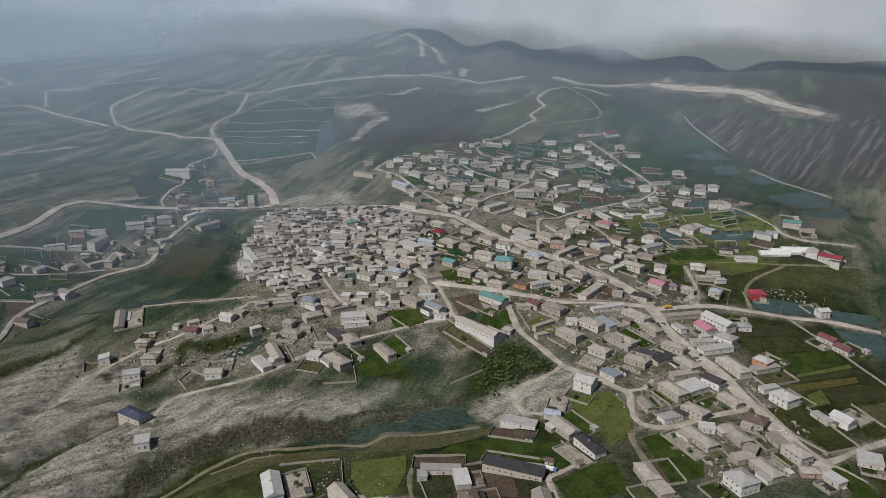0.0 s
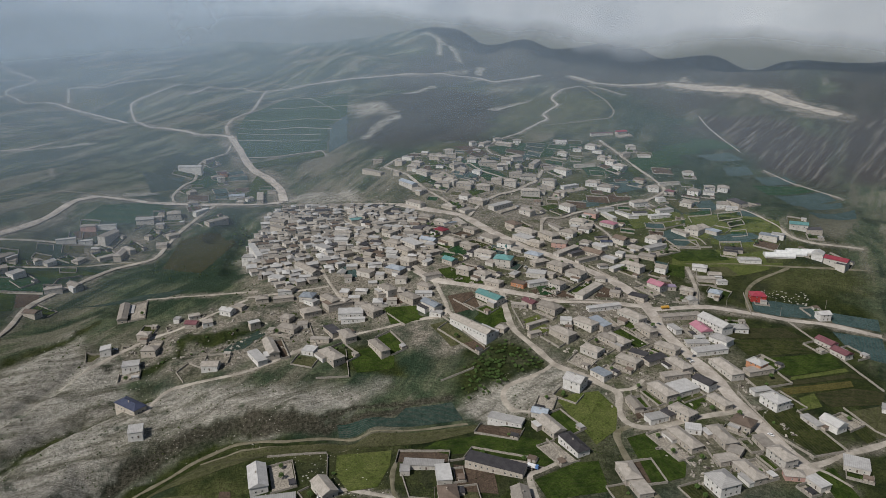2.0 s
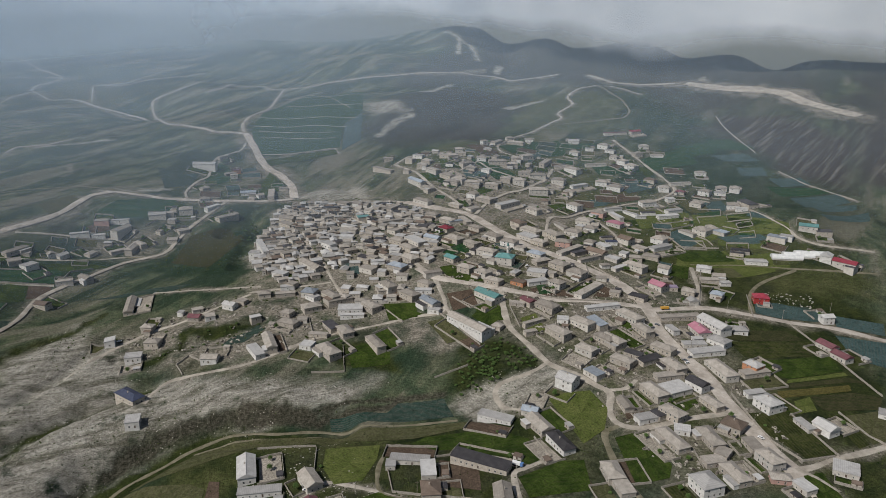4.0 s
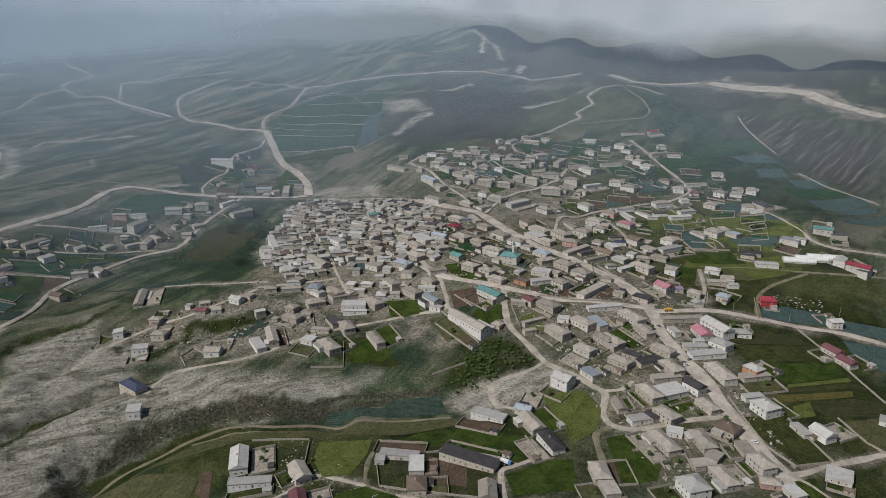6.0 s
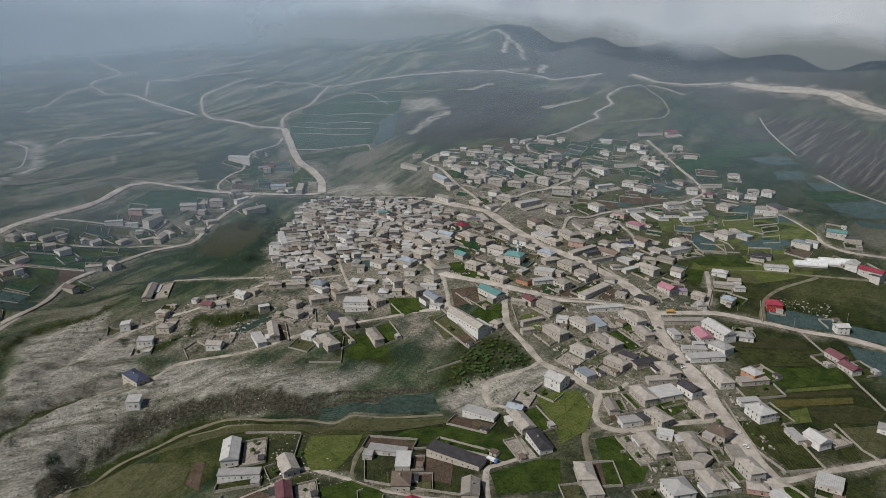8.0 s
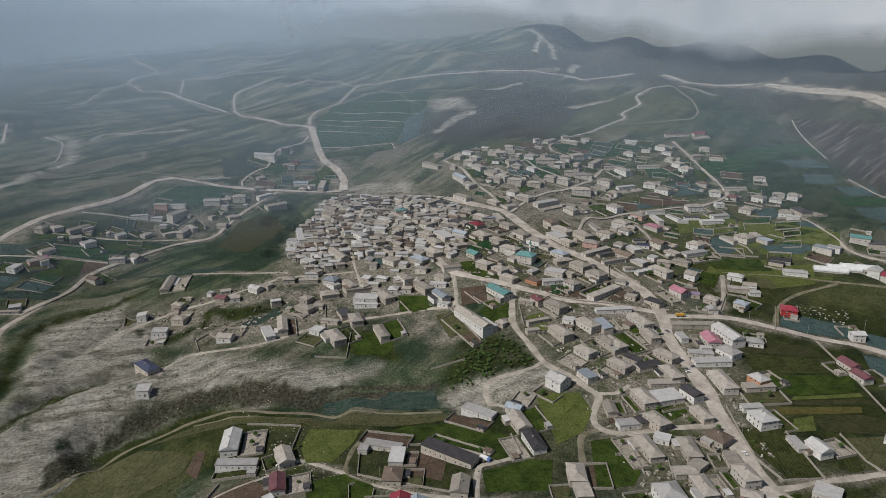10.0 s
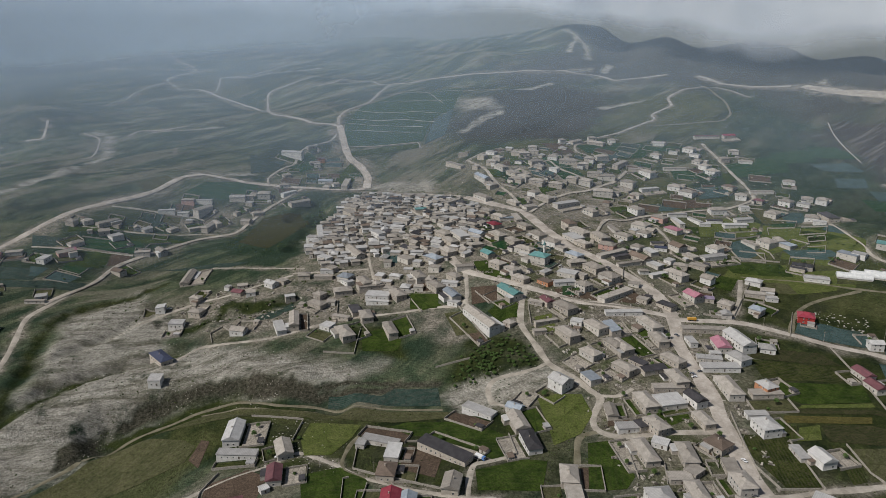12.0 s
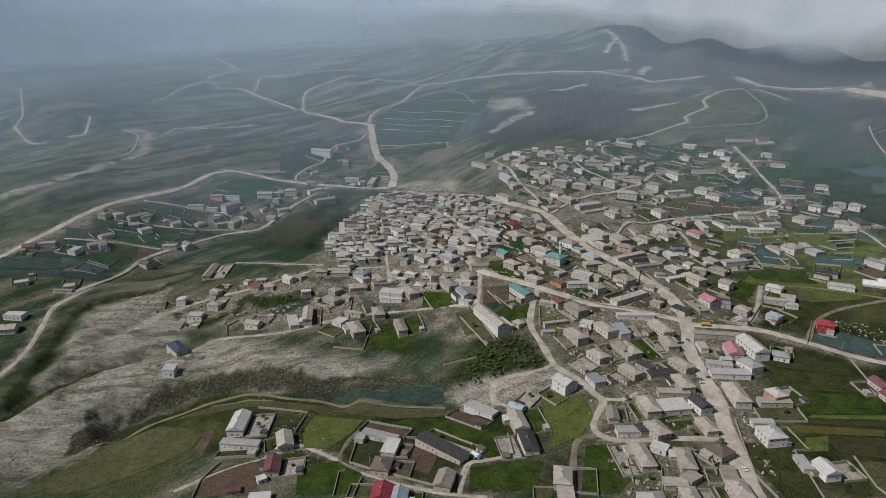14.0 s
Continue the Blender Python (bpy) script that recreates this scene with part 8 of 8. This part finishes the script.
def boulders(count, low, high, label, *edge):
    """Loose stones strewn inside an outline, half sunk in the ground."""
    verts, faces = [], []
    xs, ys = [q[0] for q in edge], [q[1] for q in edge]
    base = [(math.cos(g) * math.cos(e), math.sin(g) * math.cos(e), math.sin(e)) for e in (-0.6, 0.5) for g in (0.0, 1.05, 2.1, 3.15, 4.2, 5.25)] + [(0, 0, 1)]
    for _ in range(count):
        x, y = dice.uniform(min(xs), max(xs)), dice.uniform(min(ys), max(ys))
        if not inside(np.array(x), np.array(y), list(edge)) or not off_road(x, y, 0.5) or not free(x, y, 0.3, 0.1):
            continue
        z, s, g = float(top(x, y)), low + (high - low) * dice.random() ** 3, dice.uniform(0, 6.28)
        i = len(verts)
        for a, b, c in base:
            k = s * dice.uniform(0.7, 1.15)
            verts.append((x + k * (a * math.cos(g) - b * math.sin(g)), y + k * (a * math.sin(g) + b * math.cos(g)) * 0.8, z + 0.6 * k * c))
        faces += [(i + q, i + (q + 1) % 6, i + 6 + (q + 1) % 6, i + 6 + q) for q in range(6)] + [(i + 6 + q, i + 6 + (q + 1) % 6, i + 12) for q in range(6)]
    tagged(new("boulders", mesh_of("boulders", verts, faces, BOULDER)), label, "stones", kind="stuff")


boulders(900, 0.15, 0.8, "pale limestone boulders strewn over the bare slope", (-279.1, 379.0), (-332.8, 472.9), (-309.1, 527.3), (-268.5, 577.2), (-216.9, 545.1), (-165.3, 516.8), (-64.3, 510.8), (-61.2, 483.4), (-146.2, 478.5), (-201.2, 461.8), (-242.6, 429.7))
boulders(260, 0.15, 0.8, "loose pale stones around the hairpin lane", (5.7, 468.8), (20.8, 490.7), (72.9, 495.0), (89.6, 460.4), (38.7, 428.4))
boulders(90, 0.6, 1.6, "whitish bales and stones on the meadow", (307.6, 615.4), (352.5, 606.3), (334.1, 578.5), (294.9, 591.4))
boulders(500, 0.2, 0.9, "rubble and stones around the farm yards", (-148.5, 413.8), (-88.9, 441.1), (-51.1, 398.7), (-46.0, 356.0), (-128.8, 360.8))


def strewn(name, count, low, high, label, category, material, seed, kinds, x0, y0, x1, y1):
    """Countless small stones or tufts over a stretch, thickest on the kinds of ground named."""
    r = np.random.RandomState(seed)
    x, y = r.uniform(x0, x1, count), r.uniform(y0, y1, count)
    keep = r.uniform(0, 1, count) < np.maximum.reduce([share(k, x, y) for k in kinds]) * np.clip(0.55 + 0.9 * waves(x, y, 23, 31), 0.05, 1)
    for tx, ty, tr, ta, tl, tw in TAKEN:
        dx, dy = x - tx, y - ty
        keep &= (np.abs(dx * math.cos(ta) + dy * math.sin(ta)) > tl + 0.5) | (np.abs(dy * math.cos(ta) - dx * math.sin(ta)) > tw + 0.5)
    verts, faces = [], []
    for px, py, pz in zip(x[keep], y[keep], top(x[keep], y[keep])):
        if not off_road(px, py, 0.4):
            continue
        q, g, i = low + (high - low) * r.rand() ** 2.5, r.uniform(0, 6.28), len(verts)
        k = r.uniform(0.65, 1.2, 6)
        for j in range(5):
            e = g + 1.257 * j
            verts.append((px + q * k[j] * math.cos(e), py + q * k[j] * math.sin(e), pz - 0.1))
        verts.append((px + 0.3 * q * math.cos(g), py + 0.3 * q * math.sin(g), pz + q * k[5]))
        faces += [(i + j, i + (j + 1) % 5, i + 5) for j in range(5)]
    tagged(new(name, mesh_of(name, verts, faces, material)), label, category, kind="stuff")


def tuft_material():
    m, n, l, p = shader("tufts", 0.95, 0.1)
    pick = n.new("ShaderNodeNewGeometry").outputs["Random Per Island"]
    l.new(blend(n, l, pick, (0.008, 0.016, 0.004), (0.058, 0.076, 0.022)), p.inputs["Base Color"])
    return m


TUFT = tuft_material()
strewn("stones", 14000, 0.12, 0.6, "small pale stones over the bare limestone slope", "stones", BOULDER, 41, ("rock",), -345, 330, 50, 620)
strewn("grass_tufts", 6000, 0.25, 0.9, "dark tufts of grass and thistle on the stony slope", "grass", TUFT, 42, ("rock", "verge"), -345, 330, 50, 620)
strewn("grass_tufts", 9000, 0.3, 0.9, "tufts of coarse grass in the meadows", "grass", TUFT, 43, ("lush", "dry"), -270, 310, 130, 480)
strewn("grass_tufts", 9000, 0.3, 0.9, "tufts of coarse grass in the wide meadows", "grass", TUFT, 44, ("lush", "dry"), 130, 320, 420, 720)
strewn("grass_tufts", 5000, 0.4, 1.6, "scrub on the steep bank over the village", "grass", TUFT, 45, ("rock", "dust", "crop"), -330, 560, -40, 950)


def litter(count, label, *edge):
    """Woodpiles, scrap and building stone lying about the yards."""
    verts, faces = [], []
    xs, ys = [q[0] for q in edge], [q[1] for q in edge]
    for _ in range(count):
        x, y = dice.uniform(min(xs), max(xs)), dice.uniform(min(ys), max(ys))
        if not inside(np.array(x), np.array(y), list(edge)) or not off_road(x, y, 1.0):
            continue
        z, g = float(top(x, y)), dice.uniform(0, 3.14)
        for _ in range(dice.choice((1, 2, 4, 6))):
            px, py = x + dice.uniform(-1.6, 1.6), y + dice.uniform(-1.6, 1.6)
            a, b, h = dice.uniform(0.3, 1.6), dice.uniform(0.2, 0.7), dice.uniform(0.2, 1.1)
            q, i = g + dice.uniform(-0.4, 0.4), len(verts)
            for w in (-0.2, h):
                for u, v in ((-a, -b), (a, -b), (a, b), (-a, b)):
                    k = 1 if w < 0 else dice.uniform(0.6, 1.0)
                    verts.append((px + k * (u * math.cos(q) - v * math.sin(q)), py + k * (u * math.sin(q) + v * math.cos(q)), z + w))
            faces += [(i, i + 1, i + 5, i + 4), (i + 1, i + 2, i + 6, i + 5), (i + 2, i + 3, i + 7, i + 6), (i + 3, i, i + 4, i + 7), (i + 4, i + 5, i + 6, i + 7)]
    tagged(new("litter", mesh_of("litter", verts, faces, LITTER)), label, "clutter", kind="stuff")


def litter_material():
    m, n, l, p = shader("litter", 0.95, 0.2)
    pick = n.new("ShaderNodeNewGeometry").outputs["Random Per Island"]
    c = blend(n, l, pick, (0.05, 0.042, 0.035), (0.46, 0.43, 0.38))
    c = blend(n, l, 0.5, c, blend(n, l, speckle(n, l, place(n, l), 3.0), (0.5, 0.45, 0.4), (1.0, 1.0, 1.0)), "MULTIPLY")
    l.new(c, p.inputs["Base Color"])
    return m


LITTER = litter_material()
litter(1300, "woodpiles, scrap and stone lying in the village yards", (-3.2, 660.3), (71.5, 770.9), (126.9, 717.6), (202.0, 584.6), (215.0, 448.3), (210.3, 351.5), (129.3, 341.5), (111.8, 410.4), (93.3, 486.3), (55.5, 555.8))
litter(700, "stones and timber about the upper houses", (-175.1, 678.3), (-209.2, 818.7), (-175.3, 939.6), (-40.9, 1027.8), (149.4, 1113.7), (286.3, 1060.3), (396.0, 906.6), (233.6, 674.8), (126.9, 717.6), (46.1, 770.8), (-8.7, 661.4), (-93.2, 586.9))
litter(260, "stones and scrap around the scattered huts", (-289.0, 566.5), (-241.6, 618.7), (-168.8, 651.3), (-91.7, 576.9), (-106.9, 549.3), (-180.4, 536.7), (-252.4, 548.4))


def pole(x, y, turn):
    root = tagged(new("utility_pole"), "grey wooden utility pole beside the street", "pole", "utility poles")
    root.matrix_basis = pose(x, y, float(top(x, y)), 0, 0, turn)
    bm = bmesh.new()
    bmesh.ops.create_cone(bm, cap_ends=True, segments=8, radius1=0.16, radius2=0.1, depth=9.5, matrix=Matrix.Translation((0, 0, 4.25)))
    part("post", bm, YARD_WALL, root)
    bm = bmesh.new()
    box(bm, -1.0, -0.06, 8.2, 1.0, 0.06, 8.36)
    part("crossarm", bm, BARK, root)
    for k in (-0.85, 0.0, 0.85):
        bm = bmesh.new()
        bmesh.ops.create_cone(bm, cap_ends=True, segments=6, radius1=0.06, radius2=0.04, depth=0.22, matrix=Matrix.Translation((k, 0, 8.47)))
        part("insulator", bm, FRAME, root)


pole(192.4, 472.1, 40)
pole(193.1, 504.1, 40)
pole(198.8, 548.7, 40)
pole(197.6, 404.9, 40)
pole(195.6, 436.5, 40)
pole(200.0, 373.7, 40)
pole(347.5, 574.0, 0)
pole(295.7, 558.8, 10)
pole(253.4, 574.7, 10)
pole(159.2, 582.9, 10)
pole(127.7, 587.6, 10)
pole(95.9, 593.1, 10)
pole(57.9, 555.6, 70)
pole(68.4, 515.8, 60)
pole(-62.3, 364.1, 20)
pole(-26.0, 358.6, 10)
pole(166.1, 663.2, 30)
pole(140.6, 693.6, 30)
